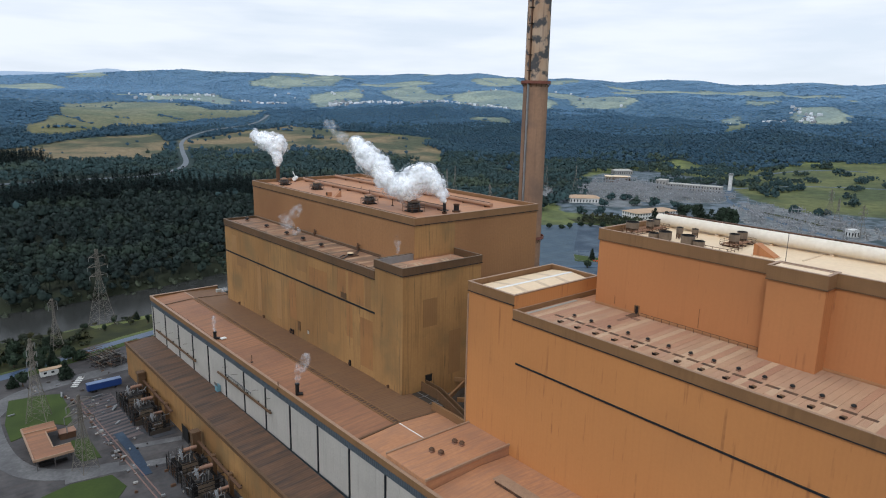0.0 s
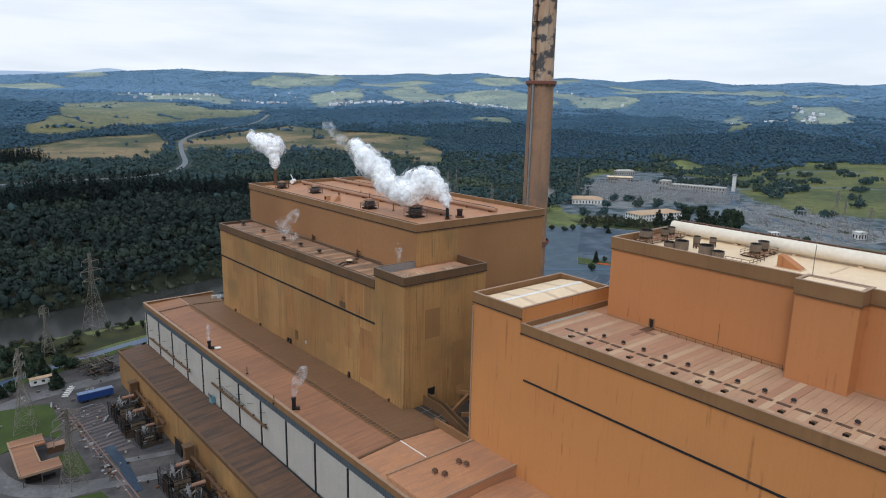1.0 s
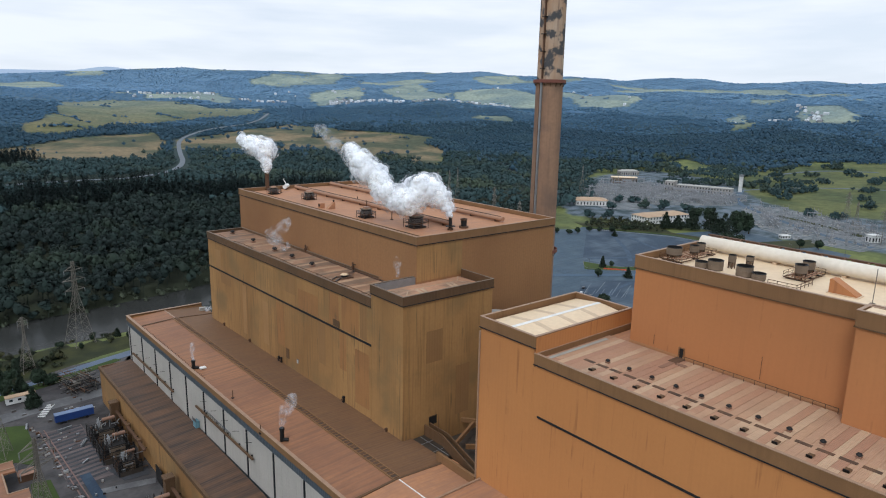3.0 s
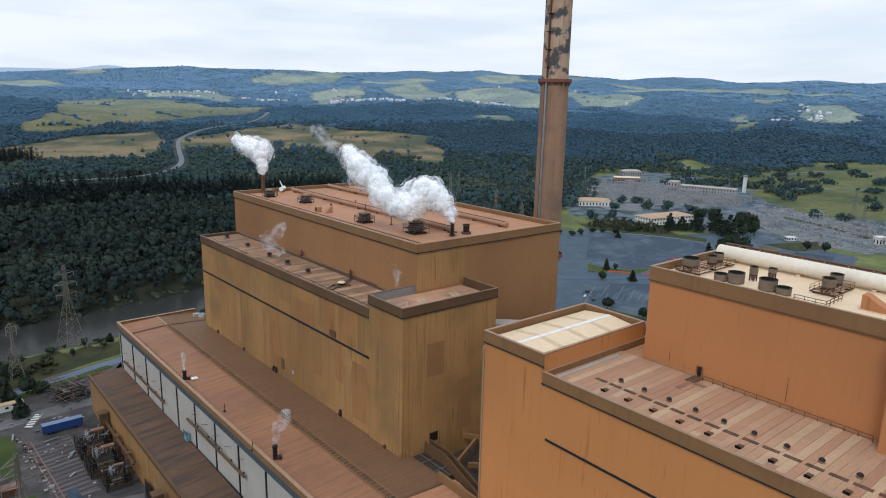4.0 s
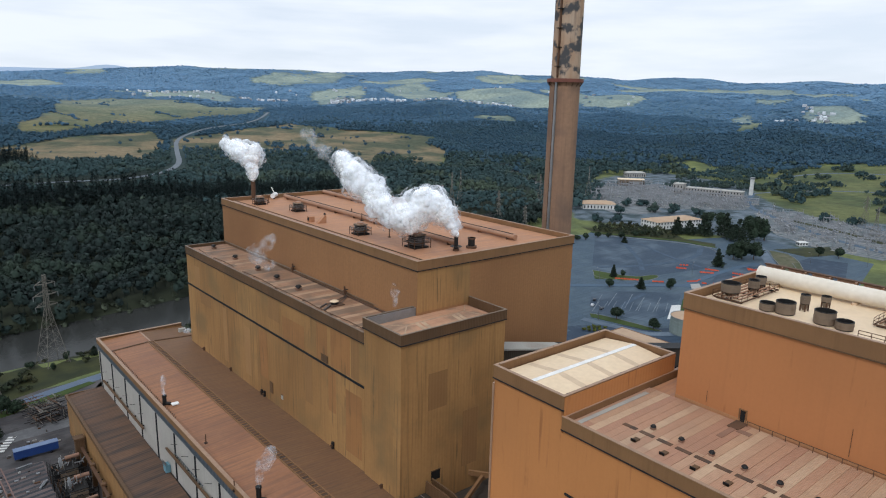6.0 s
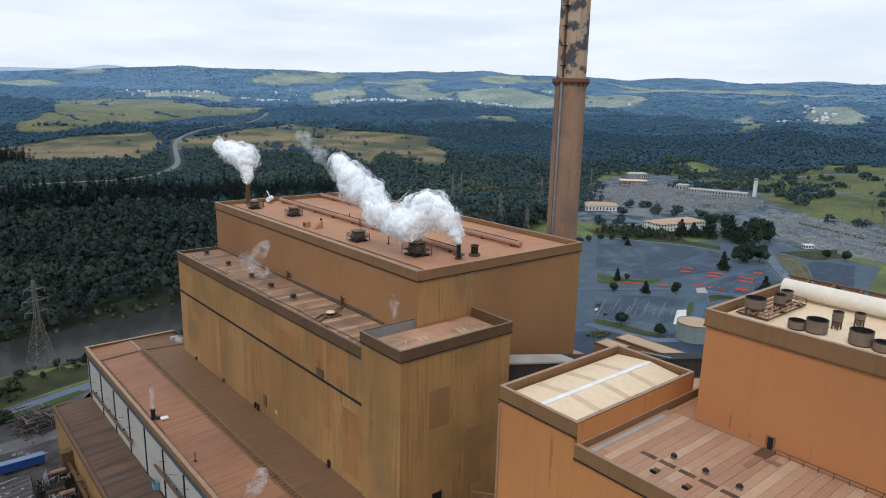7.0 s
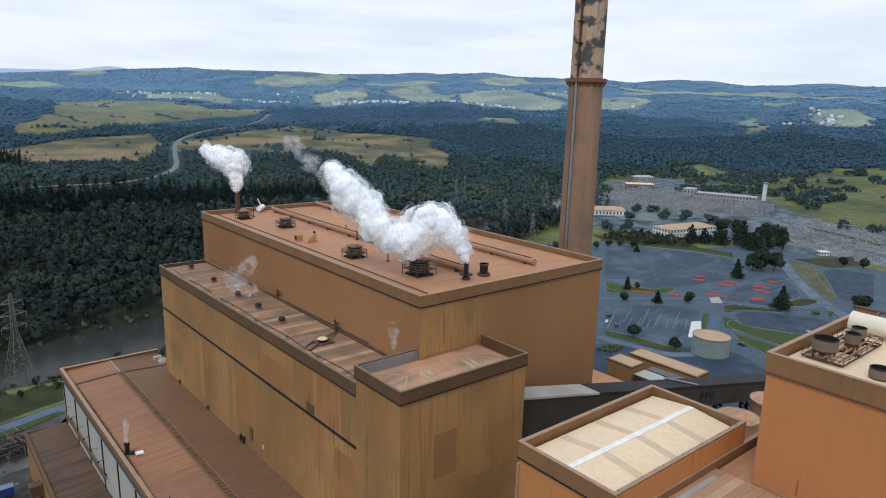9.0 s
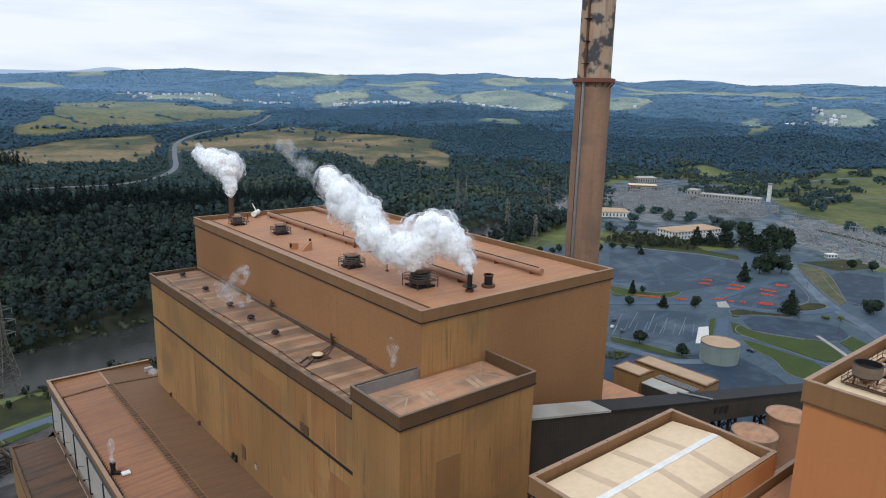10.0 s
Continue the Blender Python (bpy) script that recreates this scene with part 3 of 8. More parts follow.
# ---- the ground: one sheet to the horizon ----
FIELDS = {
    "hill_top": [(155, 1942), (277, 2187), (395, 2667), (579, 2747), (789, 2539), (801, 2306), (1083, 2430), (914, 2131), (711, 2089), (559, 2000), (344, 1807), (210, 1631), (121, 1619)],
    "hill_front": [(0, 1380), (68, 1412), (178, 1508), (310, 1605), (421, 1676), (395, 1527), (281, 1165), (227, 1046), (175, 1098), (113, 1109), (28, 1018), (0, 1020)],
    "spur": [(420, 1503), (589, 1635), (871, 1819), (915, 1527), (1006, 1280), (866, 1037), (623, 783), (657, 886), (726, 1059), (589, 919), (647, 1090), (628, 1226), (505, 1146), (465, 1230), (399, 1249), (367, 1343)],
    "far_a": [(2169, 2563), (2457, 2612), (2429, 2322), (2319, 1973), (2017, 1850), (1894, 2039), (1862, 2155)],
    "far_b": [(2517, 2073), (2690, 1963), (2634, 1692), (2433, 1686), (2269, 1810)],
    "far_c": [(1498, 3544), (1852, 3769), (2340, 4063), (2207, 3557), (1874, 3261), (1578, 3357)],
    "far_h": [(1970, 3176), (2394, 3455), (2566, 3329), (2527, 3109), (2228, 2993), (2119, 3115)],
    "far_i": [(754, 2969), (1134, 3098), (1033, 2867), (727, 2752)],
    "far_j": [(1923, 2828), (2335, 3137), (1976, 2515), (1711, 2256), (1799, 2527)],
    "far_k": [(2457, 1217), (2589, 1195), (2346, 1063), (2238, 1091)],
    "far_l": [(2760, 1077), (2843, 945), (2657, 803), (2376, 806), (2486, 940)],
    "far_m": [(2011, 953), (2021, 879), (1890, 832), (1874, 878)],
    "far_n": [(2996, 1400), (3079, 1263), (2980, 1266), (2931, 1341)],
    "far_o": [(2998, 2179), (3366, 2143), (3419, 1894), (3041, 1862)],
    "far_p": [(3317, 1478), (3427, 1314), (3436, 1119), (3226, 1254)],
    "far_d": [(1965, 2891), (2284, 3008), (2059, 2475), (1833, 2242), (1777, 2518)],
    "far_e": [(1573, 3017), (1903, 3018), (1616, 2568), (1419, 2595)],
    "flat": [(935, 387), (1128, 434), (1299, 436), (1481, 322), (1250, 100), (718, 80), (711, 128), (720, 183), (678, 198), (738, 265)],
    "far_f": [(2690, 1054), (2728, 860), (2408, 723), (2154, 764)],
    "far_g": [(2328, 1167), (2388, 1064), (1993, 886), (2070, 1013)],
    "clearing": [(1615, 1765), (1713, 1664), (1612, 1577), (1530, 1655)],
}
YARD = [(585, 470), (655, 500), (859, 584), (1006, 576), (953, 392), (774, 260), (720, 183), (760, 60), (740, -60), (561, 30), (496, 272), (472, 333)]
OPEN = [(-950, -900), (-950, 290), (-250, 225), (20, 235), (355, 340), (520, 415), (610, 470), (955, 658), (1213, 642), (1158, 495), (1359, 463), (1539, 341), (1700, -200), (900, -900)]
HILL_ROAD = [(-330, 790), (-30, 829), (69, 841), (138, 826), (216, 895), (285, 1060), (340, 1250), (420, 1504), (517, 1668), (701, 1843), (841, 1966), (952, 2146)]


def pasture_at(x, y):
    wob_x, wob_y = x + 22 * lattice(x, y, 90, 21), y + 22 * lattice(x, y, 90, 22)
    m = np.zeros(np.shape(x), bool)
    for poly in FIELDS.values():
        m |= inside(wob_x, wob_y, poly)
    d = np.hypot(x - CENTRE[0], y - CENTRE[1])
    patches = (lattice(x, y, 420, 31) + 0.5 * lattice(x, y, 170, 32)) > 0.42
    return m | (patches & (d > 3000))


def build_ground():
    head = math.atan2(0.77, 0.64)
    angles = np.concatenate([np.arange(-44, 44, 0.4), np.arange(44, 316, 4.0)])
    radii = [2.0]
    while radii[-1] < 4850:
        r = radii[-1]
        radii.append(r + (9.0 if r < 250 else 6.0 if r < 620 else max(8.0, 0.014 * r)))
    a, r = np.meshgrid(head + np.radians(angles), np.array(radii))
    x, y = CENTRE[0] + r * np.cos(a), CENTRE[1] + r * np.sin(a)
    z = land(x, y)
    nr, na = x.shape
    verts = np.stack([x, y, z], -1).reshape(-1, 3)
    i, j = np.meshgrid(np.arange(nr - 1), np.arange(na), indexing="ij")
    k = (j + 1) % na
    quads = np.stack([i * na + j, (i + 1) * na + j, (i + 1) * na + k, i * na + k], -1).reshape(-1, 4)
    fan = [tuple(range(na))]
    me = bpy.data.meshes.new("ground")
    me.from_pydata(verts.tolist(), [], quads.tolist() + fan)
    me.polygons.foreach_set("use_smooth", [True] * len(me.polygons))
    px, py = verts[:, 0], verts[:, 1]
    d = np.hypot(px - CENTRE[0], py - CENTRE[1])
    pasture = pasture_at(px, py).astype(float)
    dry = inside(px, py, FIELDS["hill_front"]) | inside(px, py, FIELDS["spur"]) 
    opened = inside(px, py, OPEN).astype(float)
    gravel = inside(px + 6 * lattice(px, py, 40, 4), py, YARD).astype(float)
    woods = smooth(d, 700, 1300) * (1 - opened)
    # these distance masks put air haze into the ground colour
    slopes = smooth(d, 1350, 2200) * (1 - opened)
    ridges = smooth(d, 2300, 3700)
    hazed_grass = pasture * smooth(d, 1900, 3000) * (1 - 0.5 * inside(px, py, FIELDS["hill_top"]))
    for name, values in (("woods", woods), ("slopes", slopes), ("ridges", ridges), ("hazed_grass", hazed_grass), ("pasture", pasture), ("dry", dry + 0.35 * inside(px, py, FIELDS["hill_top"])), ("opened", opened), ("gravel", gravel)):
        me.attributes.new(name, "FLOAT", "POINT").data.foreach_set("value", values.astype(np.float32))
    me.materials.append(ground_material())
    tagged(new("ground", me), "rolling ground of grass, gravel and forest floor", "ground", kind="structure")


def ground_material():
    m = material("land", (0.030, 0.036, 0.020), 0.95, second=(0.020, 0.026, 0.016), scale=0.02, grain=0.4, bump=0.3)
    nt, ns = m.node_tree, m.node_tree.nodes
    b = ns["Principled BSDF"]
    col = b.inputs["Base Color"].links[0].from_socket
    geo = ns.new("ShaderNodeNewGeometry")

    def blotch(a, c, scale, detail=9.0):
        no, mx = ns.new("ShaderNodeTexNoise"), ns.new("ShaderNodeMix")
        no.inputs["Scale"].default_value, no.inputs["Detail"].default_value = scale, detail
        nt.links.new(geo.outputs["Position"], no.inputs["Vector"])
        mr = ns.new("ShaderNodeMapRange")
        mr.inputs["From Min"].default_value, mr.inputs["From Max"].default_value = 0.42, 0.58
        nt.links.new(no.outputs["Fac"], mr.inputs["Value"])
        mx.data_type = "RGBA"
        nt.links.new(mr.outputs["Result"], mx.inputs["Factor"])
        mx.inputs["A"].default_value, mx.inputs["B"].default_value = (*a, 1), (*c, 1)
        return mx.outputs["Result"]

    # blue of the slopes and ridges and pale far pasture are painted haze
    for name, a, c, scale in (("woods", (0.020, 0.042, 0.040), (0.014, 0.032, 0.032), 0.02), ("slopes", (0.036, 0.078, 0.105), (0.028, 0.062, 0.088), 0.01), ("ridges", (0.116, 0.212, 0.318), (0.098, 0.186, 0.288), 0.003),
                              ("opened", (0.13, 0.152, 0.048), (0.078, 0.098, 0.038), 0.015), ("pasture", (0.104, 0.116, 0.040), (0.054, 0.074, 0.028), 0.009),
                              ("dry", (0.190, 0.146, 0.082), (0.058, 0.070, 0.040), 0.0080), ("hazed_grass", (0.250, 0.300, 0.255), (0.165, 0.220, 0.215), 0.005),
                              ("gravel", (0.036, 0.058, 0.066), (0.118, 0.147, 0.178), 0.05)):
        at, mx = ns.new("ShaderNodeAttribute"), ns.new("ShaderNodeMix")
        at.attribute_name, mx.data_type = name, "RGBA"
        nt.links.new(at.outputs["Fac"], mx.inputs["Factor"])
        nt.links.new(col, mx.inputs["A"])
        nt.links.new(blotch(a, c, scale), mx.inputs["B"])
        col = mx.outputs["Result"]
    tuft, tone = ns.new("ShaderNodeTexNoise"), ns.new("ShaderNodeMapRange")
    tuft.inputs["Scale"].default_value, tuft.inputs["Detail"].default_value, tuft.inputs["Roughness"].default_value = 0.07, 8.0, 0.75
    tone.inputs["From Min"].default_value, tone.inputs["From Max"].default_value = 0.3, 0.7
    tone.inputs["To Min"].default_value, tone.inputs["To Max"].default_value = 0.55, 1.42
    grow = ns.new("ShaderNodeHueSaturation")
    nt.links.new(geo.outputs["Position"], tuft.inputs["Vector"])
    nt.links.new(tuft.outputs["Fac"], tone.inputs["Value"])
    nt.links.new(tone.outputs["Result"], grow.inputs["Value"])
    nt.links.new(col, grow.inputs["Color"])
    col = grow.outputs["Color"]
    nt.links.new(col, b.inputs["Base Color"])
    return m


def lay(name, poly, mat, label, category, lift=0.06, kind="structure"):
    """A paved or planted patch of the plan, draped on the ground as a thin slab."""
    bm = bmesh.new()
    face = bm.faces.new([bm.verts.new((x, y, 0)) for x, y in poly])
    bmesh.ops.triangulate(bm, faces=[face])
    for _ in range(7):
        long = [e for e in bm.edges if e.calc_length() > 14]
        if not long:
            break
        bmesh.ops.subdivide_edges(bm, edges=long, cuts=1)
        bmesh.ops.triangulate(bm, faces=bm.faces)
    xs, ys = np.array([v.co.x for v in bm.verts]), np.array([v.co.y for v in bm.verts])
    for v, z in zip(bm.verts, land(xs, ys)):
        v.co.z = z + lift
    top = list(bm.faces)
    bmesh.ops.recalc_face_normals(bm, faces=top)
    if top[0].normal.z < 0:
        bmesh.ops.reverse_faces(bm, faces=top)
    skirt = [e for e in bm.edges if e.is_boundary]
    out = bmesh.ops.extrude_edge_only(bm, edges=skirt)
    for v in (g for g in out["geom"] if isinstance(g, bmesh.types.BMVert)):
        v.co.z -= 0.6
    me = bpy.data.meshes.new(name)
    bm.to_mesh(me)
    bm.free()
    me.materials.append(mat)
    return tagged(new(name, me), label, category, kind=kind)


def strip(line, width):
    """The outline of a road along a line of points."""
    left, right = [], []
    for k, (x, y) in enumerate(line):
        a, b = line[max(k - 1, 0)], line[min(k + 1, len(line) - 1)]
        n = math.hypot(b[0] - a[0], b[1] - a[1])
        dx, dy = -(b[1] - a[1]) / n * width / 2, (b[0] - a[0]) / n * width / 2
        left.append((x + dx, y + dy))
        right.append((x - dx, y - dy))
    return left + right[::-1]


def rounded(line, n=4):
    """A line with its corners softened."""
    for _ in range(n // 2):
        out = [line[0]]
        for a, b in zip(line, line[1:]):
            out += [(a[0] * 0.75 + b[0] * 0.25, a[1] * 0.75 + b[1] * 0.25), (a[0] * 0.25 + b[0] * 0.75, a[1] * 0.25 + b[1] * 0.75)]
        line = out + [line[-1]]
    return line


build_ground()

M_WATER = material("river_water", (0.036, 0.037, 0.035), 0.24, second=(0.026, 0.028, 0.027), scale=0.03, grain=0.5, bump=0.15)
M_WATER.node_tree.nodes["Principled BSDF"].inputs["Specular IOR Level"].default_value = 0.08
lay_river = Shape().prism(strip(RIVER, 110), -9.0, -5.6)
tagged(solid("water", lay_river, M_WATER, "slow grey-brown river between wooded banks", "river", kind="structure"))

ROAD_LIFT = 0.9
lay("road", strip(rounded(HILL_ROAD), 9), M_ROADFAR, "pale winding road climbing between the paddocks", "road", ROAD_LIFT)

# ---- the power station ----
def rim(shape, x0, x1, y0, y1, z0, z1, t):
    """A closed upright band round a rectangle, t thick."""
    loop = lambda k, z: [(x0 + k, y0 + k, z), (x1 - k, y0 + k, z), (x1 - k, y1 - k, z), (x0 + k, y1 - k, z)]
    pts = loop(0, z0) + loop(0, z1) + loop(t, z0) + loop(t, z1)
    faces = []
    for k in range(4):
        n = (k + 1) % 4
        faces += [(k, n, 4 + n, 4 + k), (8 + n, 8 + k, 12 + k, 12 + n), (4 + k, 4 + n, 12 + n, 12 + k), (n, k, 8 + k, 8 + n)]
    return shape.add(pts, faces)


def wall_block(owner, x0, x1, y0, y1, z0, z1, skin, deck, parapet_mat=None, band=2.7, drop=1.3, cap=True, sides="wsen", thick=0.55, cap_mat=None, k=0.0, line=None):
    """A clad block: its walls, sheeted parapet band, dark flashing line, capping and sunken roof deck."""
    walls = {"w": (x0, x0 + 0.5, y0, y1), "e": (x1 - 0.5, x1, y0, y1), "s": (x0 + 0.5, x1 - 0.5, y0, y0 + 0.5), "n": (x0 + 0.5, x1 - 0.5, y1 - 0.5, y1)}
    for side in sides:
        part("wall", Shape().box(*walls[side], z0, z1 - band).slant(k, y0), skin, owner)
    part("parapet", rim(Shape(), x0 - 0.25, x1 + 0.25, y0 - 0.25, y1 + 0.25, z1 - band, z1 - 0.12, thick).slant(k, y0), parapet_mat or M_PARAPET, owner)
    part("flashing", rim(Shape(), x0 - 0.34, x1 + 0.34, y0 - 0.34, y1 + 0.34, z1 - band - 0.16, z1 - band + 0.06, 0.3).slant(k, y0), line or M_FLASH, owner, "dark strip for flashing and shadow lines")
    if cap:
        part("capping", rim(Shape(), x0 - 0.32, x1 + 0.32, y0 - 0.32, y1 + 0.32, z1 - 0.12, z1, thick + 0.1).slant(k, y0), cap_mat or M_CAP, owner, "pale metal capping")
    part("roof", Shape().box(x0 + 0.65, x1 - 0.65, y0 + 0.65, y1 - 0.65, z1 - drop - 0.5, z1 - drop).slant(k, y0), deck, owner)


# boiler house with three tiers
TIER_K = 0.0245
house_a = thing("boiler_house", (20, 60, 0), "tall stepped boiler house in stained ochre and brown cladding", "power station")
wall_block(house_a, 0, 58.4, 0, 122.6, 0, 86.4, M_BROWN, M_ROOF, band=2.5, drop=1.45, k=0.009)
wall_block(house_a, -14.35, 0.4, 1.9, 118.2, 0, 70.6, M_OCHRE, M_ROOF_GRIMY, parapet_mat=M_PARAPET_DULL, band=2.8, drop=1.0, sides="wn", thick=0.4, cap_mat=M_CAP_DULL, k=TIER_K)
wall_block(house_a, -14.75, 17.2, -13.9, 1.2, 0, 74.6, M_OCHRE, M_ROOF_GRIMY, parapet_mat=M_PARAPET_DULL, band=2.55, drop=2.3, sides="wse", thick=0.4, cap_mat=M_CAP_DULL)
HIP = [(-13.6, -12.9), (16.2, -12.9), (16.2, 0.4), (-13.6, 0.4), (-7.6, -6.2), (10.2, -6.2)]
part("hipped_roof", Shape().add([(x, y, 72.3 if k < 4 else 73.3) for k, (x, y) in enumerate(HIP)] + [(x, y, 71.9) for x, y in HIP[:4]],
                                [(0, 1, 5, 4), (1, 2, 5), (2, 3, 4, 5), (3, 0, 4), (9, 8, 7, 6), (0, 6, 7, 1), (1, 7, 8, 2), (2, 8, 9, 3), (3, 9, 6, 0)]), M_ROOF_ANNEX, house_a, "grimy low hipped sheet roof")
for p_, q_ in ((0, 4), (1, 5), (2, 5), (3, 4), (4, 5)):
    za_, zb_ = (72.31 if p_ < 4 else 73.31), 73.31
    part("hip_cap", Shape().beam((*HIP[p_], za_), (*HIP[q_], zb_), 0.3, 0.08), M_STRIP, house_a, "pale ridge capping")
for x_ in (-5.0, -3.3, 6.2, 7.6):
    za_, zb_ = 72.38, 73.29
    part("lap_sheet", Shape().add([(x_ - 0.55, -12.7, za_), (x_ + 0.55, -12.7, za_), (x_ + 0.55, -6.45, zb_), (x_ - 0.55, -6.45, zb_), (x_ - 0.55, -12.7, za_ - 0.2), (x_ + 0.55, -12.7, za_ - 0.2), (x_ + 0.55, -6.45, zb_ - 0.2), (x_ - 0.55, -6.45, zb_ - 0.2)],
                                  [(0, 1, 2, 3), (7, 6, 5, 4), (0, 4, 5, 1), (1, 5, 6, 2), (2, 6, 7, 3), (3, 7, 4, 0)]), M_STRIP, house_a)
part("cladding_sheet", Shape().slab(0.05, 17.3, -0.04, 0.1, 73.0, 83.7, 0.01), M_OCHRE, house_a, "streaked ochre sheeting")
ledge = Shape().box(-14.57, -14.35, 1.3, 118.2, 56.1, 56.65).slant(TIER_K, 1.9)
part("ledge", ledge, M_FLASH, house_a, "dark horizontal joint strip")

# turbine hall
hall = thing("turbine_hall", (-35, 0, 0), "long low turbine hall with salmon sheet roof and grey panel wall", "power station")
part("wall", Shape().box(-45.4, -44.9, -230, 137.5, 0, 34.0), M_SLATE, hall, "dark louvred wall")
part("wall", Shape().box(-44.9, -15.2, 137.0, 137.5, 0, 34.0), M_OCHRE, hall)
part("parapet", Shape().box(-46.0, -45.4, -230, 137.7, 32.9, 34.75).box(-45.4, -14.8, 137.5, 138.1, 32.9, 34.7), M_PARAPET, hall)
part("capping", Shape().box(-46.1, -45.1, -230, 138.1, 34.75, 34.9).box(-45.1, -14.8, 137.1, 138.2, 34.7, 34.85), M_CAP, hall, "pale metal capping")

# low side aisle
aisle = thing("side_aisle", (-52, 0, 0), "low ochre-walled side aisle with streaked brown roof", "power station")
part("wall", Shape().box(-57.9, -57.4, -230, 137.0, 0, 14.2), M_OCHRE, aisle)
part("wall", Shape().box(-57.4, -45.5, 136.5, 137.0, 0, 14.2), M_OCHRE, aisle)
part("fascia", Shape().box(-58.3, -57.4, -230, 137.5, 14.2, 15.5).box(-57.4, -45.5, 136.9, 137.5, 14.2, 15.5), M_PARAPET_DULL, aisle)
part("roof", Shape().profile_y([(-57.4, 14.9), (-45.5, 15.9), (-45.5, 15.5), (-57.4, 14.5)], -230, 136.9), M_ROOF_DULL, aisle)

# second boiler house
house_b = thing("boiler_house", (30, -150, 0), "tall orange boiler house with a pale flat roof", "power station")
wall_block(house_b, -13.1, 20.0, -58.6, -41.9, 0, 76.8, M_AMBER, M_CREAM, band=2.6, drop=2.75, thick=0.55)
wall_block(house_b, -13.1, 46.0, -300, -58.9, 0, 73.15, M_AMBER, M_ROOF, band=2.5, drop=1.4, sides="wns")
# on these two blocks the brown strip paints the parapet's shadow line
wall_block(house_b, 12.1, 41.5, -300, -64.4, 70, 92.1, M_ORANGE, M_CREAM, band=2.9, drop=1.6, line=M_PARAPET_DULL)
wall_block(house_b, 7.9, 13.2, -121.6, -110.2, 70, 92.15, M_ORANGE, M_CREAM, band=2.9, drop=0.14, sides="wsn", line=M_PARAPET_DULL)

# chimney
chimney = thing("chimney", (105.5, 47.4, 0), "tall round concrete chimney with peeling brown paint and ring platforms", "chimney")
part("shaft", Shape().tube((105.5, 47.4, -4), (105.5, 47.4, 133), 5.95, 48, 5.7), M_STACK, chimney)
part("upper_shaft", Shape().tube((105.5, 47.4, 133), (105.5, 47.4, 196), 5.4, 48, 5.2), M_FLAKED, chimney, "blotched and flaking upper shaft")

# ---- details of the boiler houses ----
def rails(owner, pts, high=1.1, name="handrail", mat=None, step=2.0, bars=(1.1, 0.55), r=0.05):
    """Posts and rails along a line of points, as one railing."""
    s = Shape()
    for p, q in zip(pts, pts[1:]):
        p, q = Vector(p), Vector(q)
        n = max(1, round((q - p).length / step))
        for k in range(n + 1):
            c = p.lerp(q, k / n)
            s.beam(c, c + Vector((0, 0, high)), r * 2)
        for b in bars:
            s.beam(p + Vector((0, 0, b)), q + Vector((0, 0, b)), r * 2)
    return part(name, s, mat or M_STEEL, owner)


def small_vent(x, y, z, s=1.0, mat=None):
    """A curb with a squat mushroom cowl."""
    ob = thing("roof_vent", (x, y, z), "small dark mushroom roof vent on a square curb", "vent", "mushroom vents on the roofs")
    part("curb", Shape().box(x - 0.6 * s, x + 0.6 * s, y - 0.6 * s, y + 0.6 * s, z, z + 0.5 * s), M_ROOF_GRIMY, ob)
    part("cowl", Shape().tube((x, y, z + 0.5 * s), (x, y, z + 0.95 * s), 0.4 * s, 10).tube((x, y, z + 0.85 * s), (x, y, z + 1.3 * s), 0.85 * s, 12, 0.5 * s), mat or M_DARK, ob, "dark cowl")
    return ob


def vent_house(x, y, z, s=1.0):
    """A louvred fan housing inside a square railed platform."""
    ob = thing("fan_housing", (x, y, z), "rusty fan housing on a square railed steel platform", "fan housing", "fan housings on the boiler roof")
    part("base", Shape().slab(x - 2.1 * s, x + 2.1 * s, y - 2.1 * s, y + 2.1 * s, z, z + 0.5, 0.06), M_DARK, ob)
    part("drum", Shape().tube((x, y, z + 0.5), (x, y, z + 3.0 * s), 1.9 * s, 8), M_DARK, ob)
    for k in range(4):
        part("louvre", Shape().ring((x, y), 1.91 * s, 2.12 * s, z + (0.8 + 0.55 * k) * s, z + (0.98 + 0.55 * k) * s, 8), M_STEEL, ob, "dull steel louvre blade")
    part("hood", Shape().slab(x - 1.65 * s, x + 1.65 * s, y - 1.65 * s, y + 1.65 * s, z + 3.0 * s, z + 3.35 * s, 0.08), M_DRUM, ob)
    part("cap", Shape().tube((x, y, z + 3.35 * s), (x, y, z + 3.9 * s), 1.3 * s, 16, 1.1 * s), M_PIPE, ob, "tan metal cap")
    e = 2.45 * s
    for dx, dy, lx, ly in ((-1, 0, 0.5, e), (1, 0, 0.5, e), (0, -1, e, 0.5), (0, 1, e, 0.5)):
        cx, cy = x + dx * (e - 0.35), y + dy * (e - 0.35)
        part("walkway", Shape().box(cx - lx * (0.7 if dx else 1), cx + lx * (0.7 if dx else 1), cy - ly * (0.7 if dy else 0.78), cy + ly * (0.7 if dy else 0.78), z + 1.3 * s + 0.004 * abs(dx), z + 1.42 * s + 0.004 * abs(dx)), M_RUST, ob)
        for h in (1.9, 2.4):
            part("guard_rail", Shape().beam((x + dx * e - (abs(dy) * e), y + dy * e - (abs(dx) * e), z + h * s), (x + dx * e + (abs(dy) * e), y + dy * e + (abs(dx) * e), z + h * s), 0.12), M_STEEL, ob)
    for px in (-1, 0, 1):
        for py in (-1, 0, 1):
            if px or py:
                part("post", Shape().beam((x + px * e, y + py * e, z), (x + px * e, y + py * e, z + 2.45 * s), 0.15), M_RUST, ob)
    return ob


